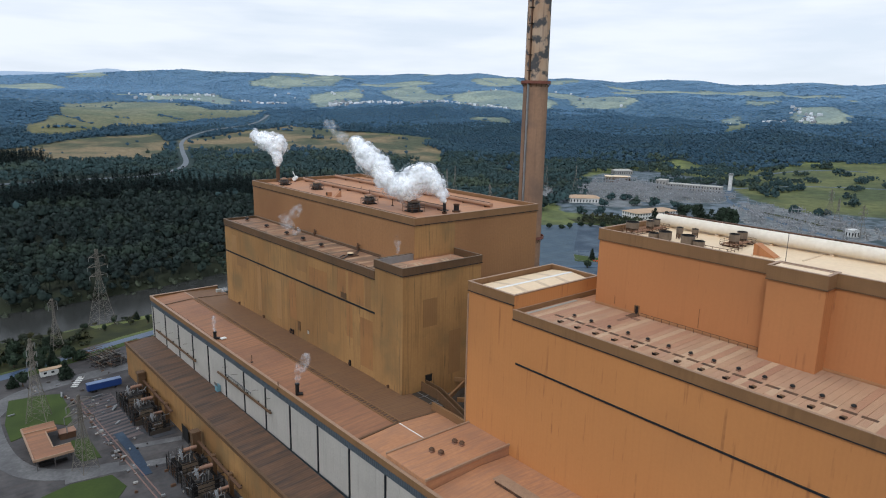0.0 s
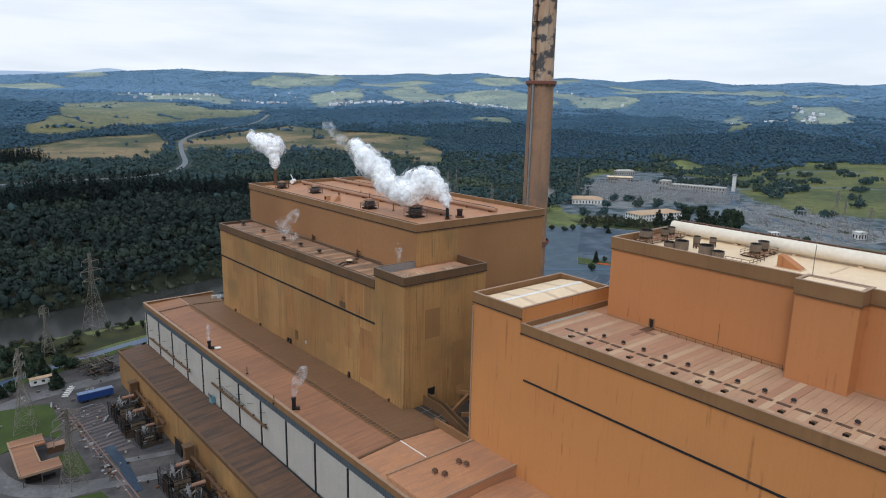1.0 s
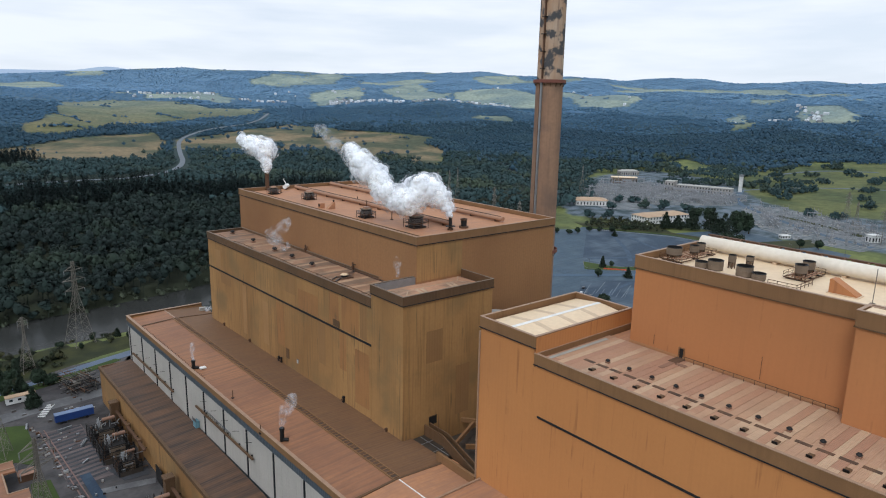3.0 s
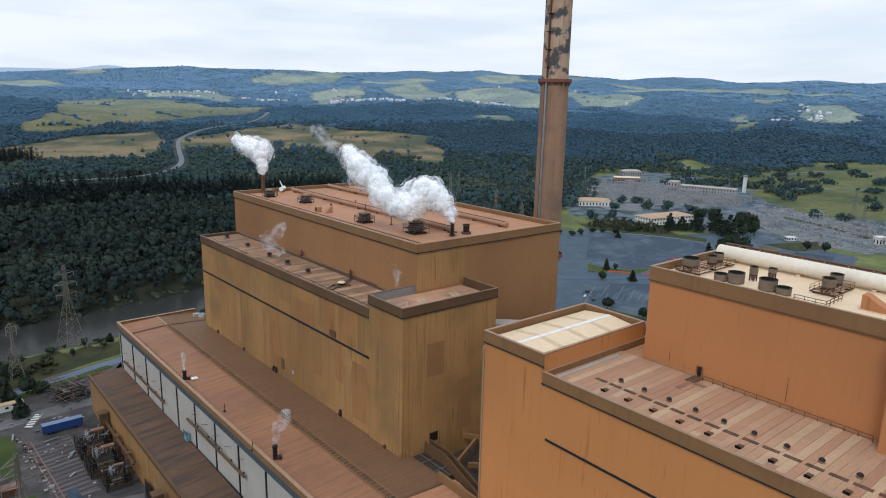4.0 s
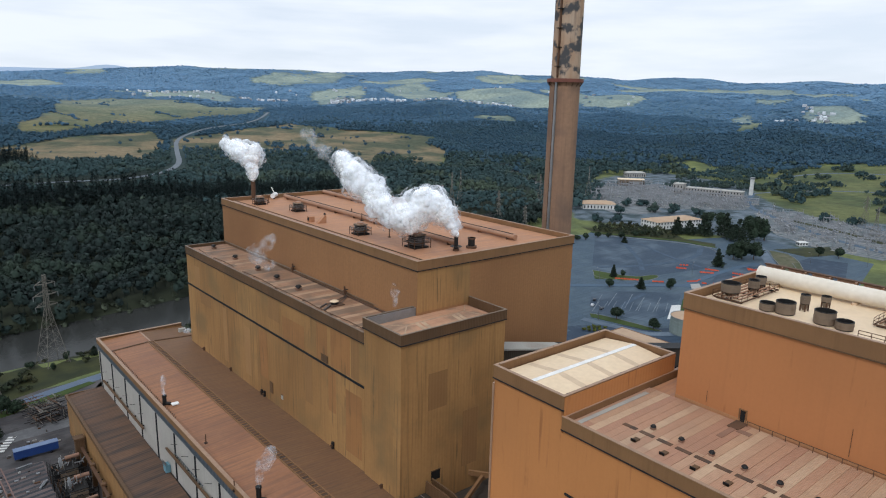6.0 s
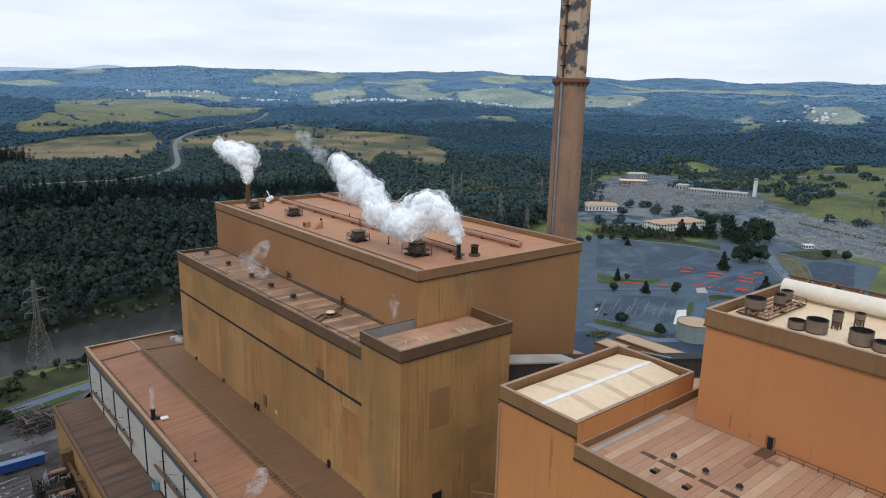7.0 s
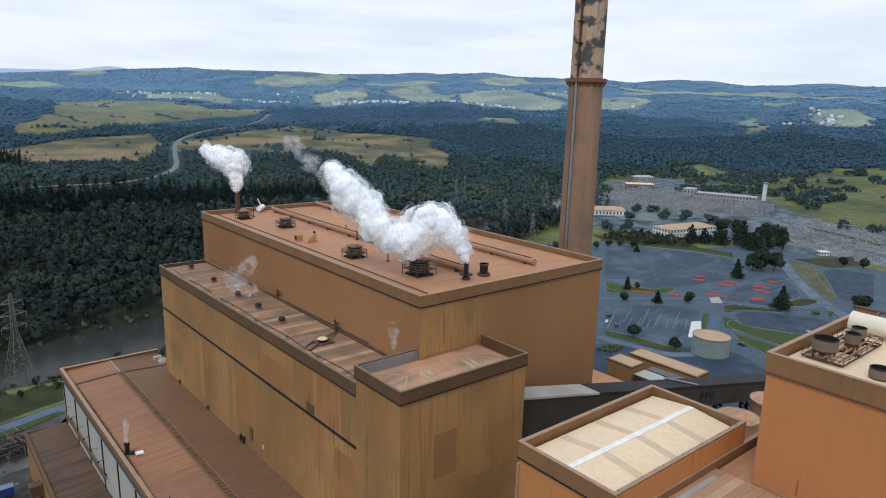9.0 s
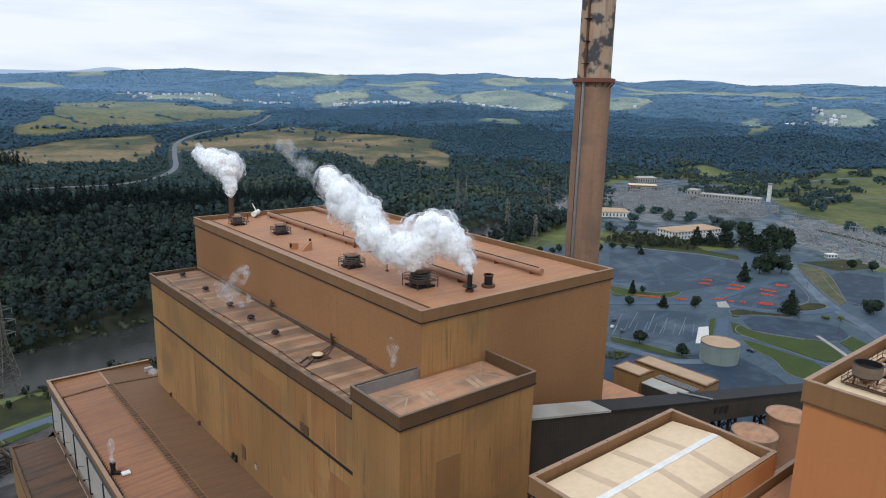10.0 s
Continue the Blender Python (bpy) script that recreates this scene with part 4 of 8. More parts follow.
# upper roof of the stepped house: deck at z 84.95
ZA = 84.95
for vx, vy, vs in ((8.3, 109.5, 0.85), (13.3, 88.5, 0.9), (9.8, 41.5, 0.95), (13.2, 18.0, 1.15)):
    vent_house(vx, vy, ZA, vs)


def header_pipe(x, y0, y1, z, r):
    ob = thing("steam_header", (x, (y0 + y1) / 2, ZA), "long tan-clad pipe lying across the roof on saddles", "pipe", "roof header pipes")
    part("pipe", Shape().tube((x, y0, z), (x, y1, z), r, 20), M_PIPE, ob)
    part("seam", Shape().box(x - 0.15, x + 0.15, y0 + 1, y1 - 1, z + r - 0.05, z + r + 0.12), M_FLASH, ob, "dark top seam")
    y = y0 + 3
    while y < y1:
        part("saddle", Shape().box(x - r, x + r, y - 0.25, y + 0.25, ZA, z - 0.4 * r), M_RUST, ob)
        y += 12.5
    return ob


header_pipe(23.0, 12.5, 118.5, ZA + 1.05, 0.8)
header_pipe(42.5, 8.5, 122.0, ZA + 1.05, 0.8)
white_end = thing("pipe_end", (18.5, 119.5, ZA), "white-clad pipe end with a thin relief outlet", "pipe")
part("drum", Shape().tube((17.2, 117.5, ZA + 1.5), (20.5, 121.5, ZA + 1.5), 0.9, 16), M_WHITE, white_end)
part("support", Shape().box(18.3, 18.9, 118.9, 119.5, ZA, ZA + 0.9), M_STEEL, white_end)
part("outlet", Shape().tube((19.0, 119.6, ZA + 2.2), (18.4, 121.0, ZA + 4.6), 0.18, 8), M_WHITE, white_end)
for fx, fy, fh, fr, lab in ((19.4, 8.3, 4.4, 0.55, "slim dark steel vent stack on the roof"), (25.4, 8.8, 2.9, 0.95, "short fat black vent stack on the roof"),
                            (11.5, 122.5, 7.6, 0.85, "rusty vent stack at the roof edge")):
    vs_ = thing("vent_stack", (fx, fy, ZA), lab, "vent stack", "vent stacks on the boiler roof")
    part("pipe", Shape().tube((fx, fy, ZA), (fx, fy, ZA + fh), fr, 16), M_DARK if fh < 7 else M_RUST, vs_)
    part("foot", Shape().tube((fx, fy, ZA), (fx, fy, ZA + 0.6), fr * 1.6, 16), M_RUST, vs_)
    part("collar", Shape().tube((fx, fy, ZA + fh - 0.35), (fx, fy, ZA + fh), fr * 1.2, 16), M_RUST, vs_)
    if fh == 4.4:
        part("platform", Shape().ring((fx, fy), 0.8, 1.6, ZA + 1.2, ZA + 1.32, 16), M_DARK, vs_)
for bx, by, k in ((7.2, 67.6, 0), (8.9, 64.0, 1)):
    if k == 0:
        ob = thing("roof_hatch", (bx, by, ZA), "small roof hatch box with a round dark opening", "hatch")
        part("box", Shape().slab(bx - 0.9, bx + 0.9, by - 0.9, by + 0.9, ZA, ZA + 1.8), M_ROOF, ob)
        part("opening", Shape().tube((bx - 0.98, by, ZA + 1.0), (bx - 0.85, by, ZA + 1.0), 0.6, 14), M_DARK, ob, "dark round opening")
    else:
        ob = thing("roof_hatch", (bx, by, ZA), "sloped tan hatch cowl on the roof", "hatch")
        part("cowl", Shape().profile_y([(bx - 1.6, ZA), (bx + 1.6, ZA), (bx + 1.6, ZA + 2.4), (bx + 1.2, ZA + 2.4)], by - 0.8, by + 0.8), M_ROOF, ob)
        part("lamp", Shape().ball((bx + 1.4, by, ZA + 2.8), 0.4), M_DARK, ob)
for px, py in ((12.8, 112.0), (14.5, 33.0), (24.3, 70.0), (22.0, 60.0)):
    ob = thing("relief_pipe", (px, py, ZA), "thin rusty relief pipe standing on the roof", "pipe", "relief pipes on the boiler roof")
    part("pipe", Shape().tube((px, py, ZA), (px, py, ZA + 2.6), 0.16, 8), M_RUST, ob)
    part("foot", Shape().box(px - 0.35, px + 0.35, py - 0.35, py + 0.35, ZA, ZA + 0.2), M_DARK, ob)
pad = thing("roof_walkway", (9, 60, ZA), "flat tan walkway strip along the roof edge", "walkway")
part("strip", Shape().box(1.1, 4.1, 1.6, 120.9, ZA, ZA + 0.35).slant(0.009, 0), M_PIPE, pad)
part("edge", Shape().box(4.1, 4.4, 1.6, 120.9, ZA, ZA + 0.55).slant(0.009, 0), M_PARAPET_DULL, pad)

# middle tier roof: deck at z 69.6
ZM = 69.6
for vy in (111.3, 91.5, 73.1, 59.4, 45.3):
    small_vent(-9.0 - 0.004 * vy, vy, ZM + 0.08, 1.2)
ob = thing("roof_vent", (-7.8, 27.0, ZM), "rust-stained roof vent with a pale cap and pipe runs", "vent")
part("curb", Shape().box(-9.7, -5.5, 25.2, 28.8, ZM + 0.05, ZM + 0.35), M_ROOF_DULL, ob)
part("cowl", Shape().tube((-7.8, 27.0, ZM + 0.35), (-7.8, 27.0, ZM + 1.1), 1.0, 14), M_DARK, ob)
part("cap", Shape().tube((-7.8, 27.0, ZM + 1.1), (-7.8, 27.0, ZM + 1.35), 1.25, 14, 0.9), M_CREAM, ob, "pale cap")
for dx_, dy_ in ((0.0, 0.0), (1.1, -0.5), (-1.0, 0.8)):
    part("pipe_run", Shape().beam((-6.5 + dx_, 27.7 + dy_, ZM + 0.3), (-1.2, 31.6 + dy_ * 0.6, ZM + 0.3), 0.14), M_STEEL, ob)
part("pipe_run", Shape().beam((-9.2, 26.6, ZM + 0.4), (-12.6, 24.0, ZM + 0.4), 0.5, 0.3).beam((-9.6, 28.4, ZM + 0.4), (-12.4, 26.4, ZM + 0.4), 0.3), M_STEEL, ob)
for y in (63.5, 31.4):
    ob = thing("wall_outlet", (-1.3, y + 0.9, ZM), "rusty outlet pipe rising against the wall", "pipe", "outlet pipes on the tier roof")
    part("pipe", Shape().tube((-1.4, y + 0.9, ZM), (-1.4, y + 0.9, ZM + 3.0), 0.28, 8), M_RUST, ob)
    part("arm", Shape().tube((-1.4, y + 0.9, ZM + 2.2), (-1.4, y - 0.6, ZM + 2.5), 0.18, 8), M_DARK, ob)
    part("valve", Shape().box(-1.8, -1.0, y + 0.5, y + 1.3, ZM + 1.1, ZM + 1.8), M_RUST, ob)

run_ = thing("pipe_run", (-12, 60, ZM), "thin stained pipe run wandering along the tier roof", "pipe")
pts_ = [(-12.2 - TIER_K * k * 7.7 + 0.3 * math.sin(k * 1.9), 4.5 + k * 7.7, ZM + 0.3) for k in range(15)]
for k, (p_, q_) in enumerate(zip(pts_, pts_[1:])):
    part("pipe", Shape().beam(p_, q_, 0.13), M_CAP if k % 3 == 0 and k > 6 else M_RUST, run_)
    part("block", Shape().slab(p_[0] - 0.4, p_[0] + 0.4, p_[1] - 0.3, p_[1] + 0.3, ZM + 0.05, ZM + 0.26, 0.03), M_CAP if k % 2 else M_ROOF_DULL, run_)
skirt_ = thing("gutter", (-1, 60, ZM), "dark gutter along the foot of the brown wall", "gutter")
part("trough", Shape().box(-0.75, -0.1, 2.4, 116.5, ZM + 0.05, ZM + 0.4).slant(0.009, 0), M_ROOF_DULL, skirt_)

# annex roof gutter plates and its tall back flap
part("back_flap", Shape().box(-14.2, 4.6, 0.42, 0.62, 72.0, 74.5), M_GALV, house_a, "weathered grey sheet upstand")
for y, big in ((105.3, 1.0), (81.7, 1.0), (58.4, 1.4), (56.6, 1.5), (16.4, 1.6), (-6.7, 0.8)):
    x = -14.35 - TIER_K * (y - 1.9) if y > 2 else -14.75
    ob = thing("wall_vent", (x - 0.6, y, 33.7), "small dark stained outlet at the foot of the ochre wall", "vent", "outlets at the wall foot")
    part("box", Shape().slab(x - 0.6, x - 0.02, y - 0.25 * big, y + 0.25 * big, 33.7, 33.9 + 1.1 * big, 0.05), M_DARK if big > 1.2 else M_RUST, ob)
    part("mouth", Shape().tube((x - 0.9, y, 34.6), (x - 0.6, y, 34.6), 0.25 * big, 10), M_RUST, ob)
for y, z, w, h in ((52.0, 36.6, 2.0, 3.4), (45.1, 37.0, 1.0, 1.4), (20.2, 57.0, 3.4, 1.9)):
    x = -14.35 - TIER_K * (y - 1.9)
    ob = thing("wall_hatch", (x - 0.3, y, z), "weathered steel access hatch set in the wall", "hatch", "access hatches on the wall")
    part("leaf", Shape().slab(x - 0.2, x, y - w / 2, y + w / 2, z, z + h, 0.05), M_GREYROOF if w < 1.5 else M_PARAPET_DULL, ob)
    part("frame", Shape().box(x - 0.25, x, y - w / 2 - 0.1, y + w / 2 + 0.1, z + h, z + h + 0.1), M_PARAPET_DULL, ob)
# added black panel stands in for a dark smear and soot
ob = thing("wall_hatch", (-4.0, -14.1, 35.6), "square black panel in place of a soot smear on the annex wall", "hatch")
part("opening", Shape().box(-5.6, -2.9, -14.0, -13.8, 35.6, 38.0), M_DARK, ob)
part("frame", Shape().box(-5.7, -2.8, -14.05, -13.8, 38.0, 38.2), M_PARAPET_DULL, ob)

# ---- turbine hall roof ----
part("roof", Shape().profile_y([(-45.1, 33.5), (-30.8, 34.35), (-30.8, 33.0), (-45.1, 33.0)], -29.0, 137.1), M_HALLROOF, hall)
part("roof", Shape().profile_y([(-30.8, 34.35), (-14.9, 33.5), (-14.9, 33.0), (-30.8, 33.0)], -29.0, 137.1), M_ROOF_SHADED, hall, "inner roof slope, shade put into its darker salmon")
part("ridge_rail", Shape().box(-31.9, -31.6, -29.0, 124.0, 34.2, 34.62), M_PARAPET, hall)
part("ridge_rail", Shape().box(-30.0, -29.7, -29.0, 124.0, 34.2, 34.62), M_PARAPET, hall)
part("ridge_gutter", Shape().box(-31.6, -30.0, -29.0, 124.0, 34.2, 34.42), M_ROOF_DULL, hall)
for k in range(46):
    y = 58.0 + 1.42 * k
    part("guard_spike", Shape().beam((-44.6, y, 33.5), (-44.2, y - 0.25, 34.5), 0.12), M_DARK, hall)
part("guard_gutter", Shape().box(-45.0, -44.3, 56.0, 124.0, 33.5, 33.72), M_ROOF_DULL, hall)
part("ridge_cap", Shape().box(-31.1, -30.5, 124.0, 137.1, 34.25, 34.5), M_CAP, hall)
for jy in (124.0, -29.0):
    part("roof_joint", Shape().profile_y([(-45.0, 33.75), (-30.8, 34.62), (-15.0, 33.75), (-15.0, 33.4), (-30.8, 34.2), (-45.0, 33.4)], jy - 0.35, jy + 0.35), M_PARAPET_DULL, hall)
part("roof", Shape().profile_y([(-45.1, 33.4), (-30.8, 34.5), (-13.3, 33.5), (-13.3, 33.0), (-45.1, 33.0)], -43.2, -29.0), M_ROOF, hall)
part("ridge_flashing", Shape().box(-30.9, -30.6, -42.6, -29.6, 34.42, 34.6), M_WHITE, hall, "white ridge flashing")
part("raised_roof", Shape().slab(-45.0, -13.3, -59.2, -43.3, 33.0, 36.1, 0.15), M_ROOF, hall)
part("raised_edge", Shape().box(-45.1, -13.3, -43.6, -43.1, 35.9, 36.5), M_CAP, hall)
part("raised_edge", Shape().box(-45.1, -13.3, -59.4, -58.9, 35.9, 36.5), M_CAP, hall)
part("roof", Shape().profile_y([(-45.1, 33.0), (-27.5, 33.9), (-13.3, 33.0), (-13.3, 32.5), (-45.1, 32.5)], -230, -59.4), M_ROOF, hall)
part("gutter", Shape().box(-14.6, -13.2, -230, -58.3, 33.0, 33.5), M_PARAPET_DULL, hall)
for x, y in ((-31.4, -49.6), (-30.3, -52.0), (-23.9, -49.8), (-23.2, -51.8)):
    small_vent(x, y, 36.1, 0.95, M_RUST)
ob = thing("ridge_vent", (-24.6, -72, 33.7), "long low ridge ventilator with a white edge", "vent")
part("body", Shape().box(-25.8, -23.4, -84, -67, 33.2, 34.8), M_ROOF_DULL, ob)
part("lid", Shape().slab(-26.2, -23.0, -84.3, -66.7, 34.8, 35.05), M_CAP, ob, "pale lid")
for vx, vy, vh in ((-42.2, 69.0, 3.0), (-40.4, 6.0, 3.8)):
    zr = 33.7
    ob = thing("steam_outlet", (vx, vy, zr), "black steam outlet pipe with an elbow on the hall roof", "vent", "steam outlets on the hall roof")
    part("pipe", Shape().tube((vx, vy, zr), (vx, vy, zr + vh), 0.6, 14), M_DARK, ob)
    part("elbow", Shape().tube((vx, vy, zr + 0.5), (vx + 1.3, vy - 1.1, zr + 0.4), 0.5, 12), M_DARK, ob)
    part("collar", Shape().tube((vx, vy, zr + vh - 0.5), (vx, vy, zr + vh), 0.72, 14), M_DARK, ob)
    if vy > 50:
        part("box", Shape().slab(vx + 1.4, vx + 3.4, vy - 2.8, vy - 1.2, zr + 0.25, zr + 0.65), M_WHITE, ob, "small white box")
        part("box_legs", Shape().box(vx + 1.6, vx + 3.2, vy - 2.6, vy - 1.4, zr - 0.1, zr + 0.25), M_DARK, ob)
for vx, vy in ((-40.6, 39.3), (-43.2, 13.5)):
    ob = thing("relief_pipe", (vx, vy, 33.6), "thin rusty relief pipe standing on the hall roof", "pipe", "relief pipes on the hall roof")
    part("pipe", Shape().tube((vx, vy, 33.6), (vx, vy, 36.2), 0.15, 8), M_RUST, ob)
    part("foot", Shape().box(vx - 0.4, vx + 0.4, vy - 0.4, vy + 0.4, 33.5, 33.8), M_DARK, ob)
ob = thing("roof_unit", (-16.8, 130, 33.4), "pale grey air unit on the roof by the ochre wall", "air unit")
part("body", Shape().slab(-18.2, -15.6, 129.4, 130.8, 33.6, 35.0), M_GREYROOF, ob)
part("base", Shape().box(-18.4, -15.4, 128.4, 131.4, 33.3, 33.6), M_STEEL, ob)

# wall of grey panels between dark posts
part("head_louvre", Shape().box(-45.75, -45.4, -230, 137.5, 30.6, 32.9), M_SLATE, hall, "blue-grey louvre band under the eaves")
for k in range(-9, 9):
    y = 0.5 + 16.8 * k
    y += 6.0 * min(1.0, (137.5 - y) / 110) * (y > -60)
    if -230 < y < 137:
        part("post", Shape().box(-45.95, -45.4, y - 0.28, y + 0.28, 15.6, 30.6), M_FLASH, hall)
    step = 0.5 + 16.8 * (k + 1)
    step += 6.0 * min(1.0, (137.5 - step) / 110) * (step > -60) - y
    a, b = max(y + 0.42, -229), min(y + step - 0.4, 137.2)
    for m in range(4):
        ya, yb = a + (b - a) * m / 4, a + (b - a) * (m + 1) / 4
        part("panel", Shape().slab(-45.72, -45.4, ya + 0.02, yb - 0.02, 15.6, 30.55, 0.02), M_PANEL, hall)
for y0, y1, z in ((83.0, 130.0, 20.6), (18.0, 61.0, 23.6)):
    ob = thing("gallery_beam", (-46.5, (y0 + y1) / 2, z), "long dark walkway beam bracketed on the panel wall", "walkway", "walkway beams on the hall wall")
    part("beam", Shape().box(-46.9, -46.3, y0, y1, z, z + 0.5), M_PARAPET_DULL, ob)
    y = y0 + 2
    while y < y1:
        part("bracket", Shape().box(-46.2, -45.7, y - 0.2, y + 0.2, z + 0.1, z + 0.5), M_DARK, ob)
        part("stay", Shape().beam((-46.6, y + 3, z + 3.4), (-45.75, y, z + 4.4), 0.1), M_DARK, ob)
        y += 8.4
    if y0 < 50:
        for k in range(14):
            part("baluster", Shape().box(-46.7, -46.6, 33 + k * 1.5, 33.1 + k * 1.5, z + 0.6, z + 2.0), M_STEEL, ob)
        part("top_rail", Shape().box(-46.72, -46.58, 32.5, 53.5, z + 2.0, z + 2.15), M_SLATE, ob)
ob = thing("wall_ladder_cage", (-46.3, 62.5, 15.9), "pale blue maintenance cradle at the foot of the wall", "cradle")
part("frame", Shape().box(-47.2, -45.9, 60.6, 63.0, 16.0, 18.4), material("faded_blue_paint", (0.16, 0.30, 0.36), 0.6), ob)
part("rail", Shape().box(-47.3, -47.2, 60.4, 63.2, 18.4, 19.4), M_STEEL, ob)

HALL_K, AISLE_K = 0.022, 0.014
for ob in [hall] + [o for o in scene.objects if o.name.startswith(("gallery_beam", "wall_ladder_cage"))]:
    slanted(ob, HALL_K, 137.5)
slanted(aisle, AISLE_K, 137.5)
tie = Shape().box(-0.8, 0.8, -0.125, 0.125, 0, 0.14).mesh("ridge_tie", M_PARAPET)
for k in range(102):
    ob = new("ridge_tie", tie)
    ob.location = Vector((-30.8 - HALL_K * (-165.6 + 1.5 * k), -28.1 + 1.5 * k, 34.42)) - hall.location
    ob.parent = hall

# ---- gap between the houses ----
gap = thing("duct_well", (0, -28, 0), "dark recessed well with ducts between the boiler houses", "duct")
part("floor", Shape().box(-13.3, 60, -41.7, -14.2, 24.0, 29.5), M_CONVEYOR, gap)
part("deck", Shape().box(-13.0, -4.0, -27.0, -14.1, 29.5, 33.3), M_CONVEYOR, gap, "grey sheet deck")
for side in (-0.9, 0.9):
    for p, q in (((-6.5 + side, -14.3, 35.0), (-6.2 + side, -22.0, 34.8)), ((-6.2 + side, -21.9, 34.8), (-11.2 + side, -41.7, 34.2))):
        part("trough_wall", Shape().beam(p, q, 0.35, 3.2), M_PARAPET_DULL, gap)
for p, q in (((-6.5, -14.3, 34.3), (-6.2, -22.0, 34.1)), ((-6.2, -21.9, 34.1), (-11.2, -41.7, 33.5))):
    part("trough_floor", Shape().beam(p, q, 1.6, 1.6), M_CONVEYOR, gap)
for p, q in (((-12.6, -18.0, 33.38), (-4.2, -18.0, 33.38)), ((-12.6, -23.0, 33.38), (-4.2, -23.0, 33.38)), ((-9.0, -26.8, 33.38), (-9.0, -14.3, 33.38))):
    part("deck_seam", Shape().beam(p, q, 0.16, 0.08), M_GALV, gap)
part("kerb_wall", Shape().beam((-13.1, -27.0, 34.2), (-13.2, -41.7, 34.2), 0.7, 3.6), M_PARAPET, gap)
for p, q in (((-2, -25.5, 33.0), (17, -41.0, 33.0)), ((6, -14.5, 34.0), (18, -30.0, 34.0)), ((-5, -24.0, 33.4), (9, -17, 33.4)), ((14, -15, 30.5), (14, -41, 30.5))):
    part("brace", Shape().beam(p, q, 0.7, 1.3), M_PARAPET, gap)

# ---- second house ----
part("ledge", Shape().box(-13.32, -13.1, -300, -60.2, 58.95, 59.35), M_FLASH, house_b, "dark horizontal joint strip")
part("joint_sheet", Shape().box(-13.1, -12.6, -58.89, -58.61, 0, 70.0), M_AMBER, house_b)
part("corner_trim", Shape().box(-13.35, -12.7, -41.9, -41.5, 30, 73.1), M_CAP, house_b, "pale corner trim")
part("side_cladding", Shape().box(-13.2, 20.2, -58.98, -58.87, 73.1, 76.5), M_AMBER, house_b)
def tower_z(y, up=0.0):
    return 76.2 - 0.115 * abs(y + 50.25) + up


part("gable_roof", Shape().add([(x, y, tower_z(y) - d) for d in (0, 0.5) for x in (-12.2, 19.1) for y in (-57.9, -50.25, -42.7)],
                               [(0, 1, 4, 3), (1, 2, 5, 4), (6, 9, 10, 7), (7, 10, 11, 8), (0, 3, 9, 6), (2, 8, 11, 5), (0, 6, 7, 8, 2, 1), (3, 4, 5, 11, 10, 9)]), M_CREAM, house_b, "cream low-pitched sheet roof")
part("white_strip", Shape().box(-12.0, 18.9, -50.75, -49.75, 76.15, 76.24), M_WHITE, house_b, "white ridge strip")
for x in (-5.0, 3.2, 11.2):
    for ya, yb in ((-57.5, -50.8), (-49.7, -43.1)):
        za, zb = tower_z(ya, 0.012), tower_z(yb, 0.012)
        part("lap_sheet", Shape().add([(x - 0.75, ya, za), (x + 0.75, ya, za), (x + 0.75, yb, zb), (x - 0.75, yb, zb), (x - 0.75, ya, za - 0.1), (x + 0.75, ya, za - 0.1), (x + 0.75, yb, zb - 0.1), (x - 0.75, yb, zb - 0.1)],
                                      [(0, 1, 2, 3), (7, 6, 5, 4), (0, 4, 5, 1), (1, 5, 6, 2), (2, 6, 7, 3), (3, 7, 4, 0)]), M_CREAM_SHADE, house_b)
for n in range(7):
    for y in (-58.4, -42.0):
        part("bolt", Shape().box(-12.2 + n * 5, -12.0 + n * 5, y - 0.1, y + 0.1, 76.65, 76.82), M_DARK, house_b)
door = thing("door_1", (12.0, -77.3, 71.75), "narrow dark door standing open in the orange wall", "door", kind="structure")
part("opening", Shape().box(11.95, 12.12, -77.7, -76.9, 71.8, 74.0), M_DARK, door)
part("frame", Shape().box(11.9, 12.1, -78.0, -77.87, 71.8, 74.12), M_PARAPET, door)
part("frame", Shape().box(11.9, 12.1, -76.73, -76.6, 71.8, 74.12), M_PARAPET, door)
part("lintel", Shape().box(11.88, 12.1, -78.0, -76.6, 74.12, 74.25), M_PARAPET, door)
part("landing", Shape().box(8.6, 12.0, -78.4, -76.4, 71.75, 72.0), M_ROOF_DULL, door)
part("steps", Shape().box(4.0, 8.6, -78.0, -77.0, 71.75, 71.95).box(8.0, 9.2, -80.6, -78.4, 71.75, 71.95), M_ROOF_GRIMY, door)
rails(house_b, [(11.2, -78.6, 71.75), (11.2, -108.5, 71.75)], 1.1, mat=M_RUST, bars=(1.05,), step=2.2)
part("skirting", Shape().box(11.95, 12.1, -300, -64.4, 71.8, 72.35), M_INNER, house_b)
for y, h in ((-94.0, 4.6), (-70.5, 2.2)):
    part("drop_pipe", Shape().box(12.03, 12.1, y - 0.035, y + 0.035, 73.0, 73.0 + h), M_RUST, house_b)
for k in range(13):
    py_ = -69.8 - k * 5.25
    plate = thing("roof_plate", (-8.2, py_, 71.84), "low dark cover plate on the sheet roof", "cover plate", "cover plates on the orange house roof")
    part("plate", Shape().slab(-8.9, -7.5, py_ - 0.45, py_ + 0.45, 71.83, 72.1, 0.04), M_PARAPET_DULL, plate)
    part("upstand", Shape().box(-8.9, -8.75, py_ - 0.45, py_ + 0.45, 71.83, 72.3), M_DARK, plate)
    small_vent(-2.6, -69.4 - k * 5.25, 71.84, 0.62, M_DARK)
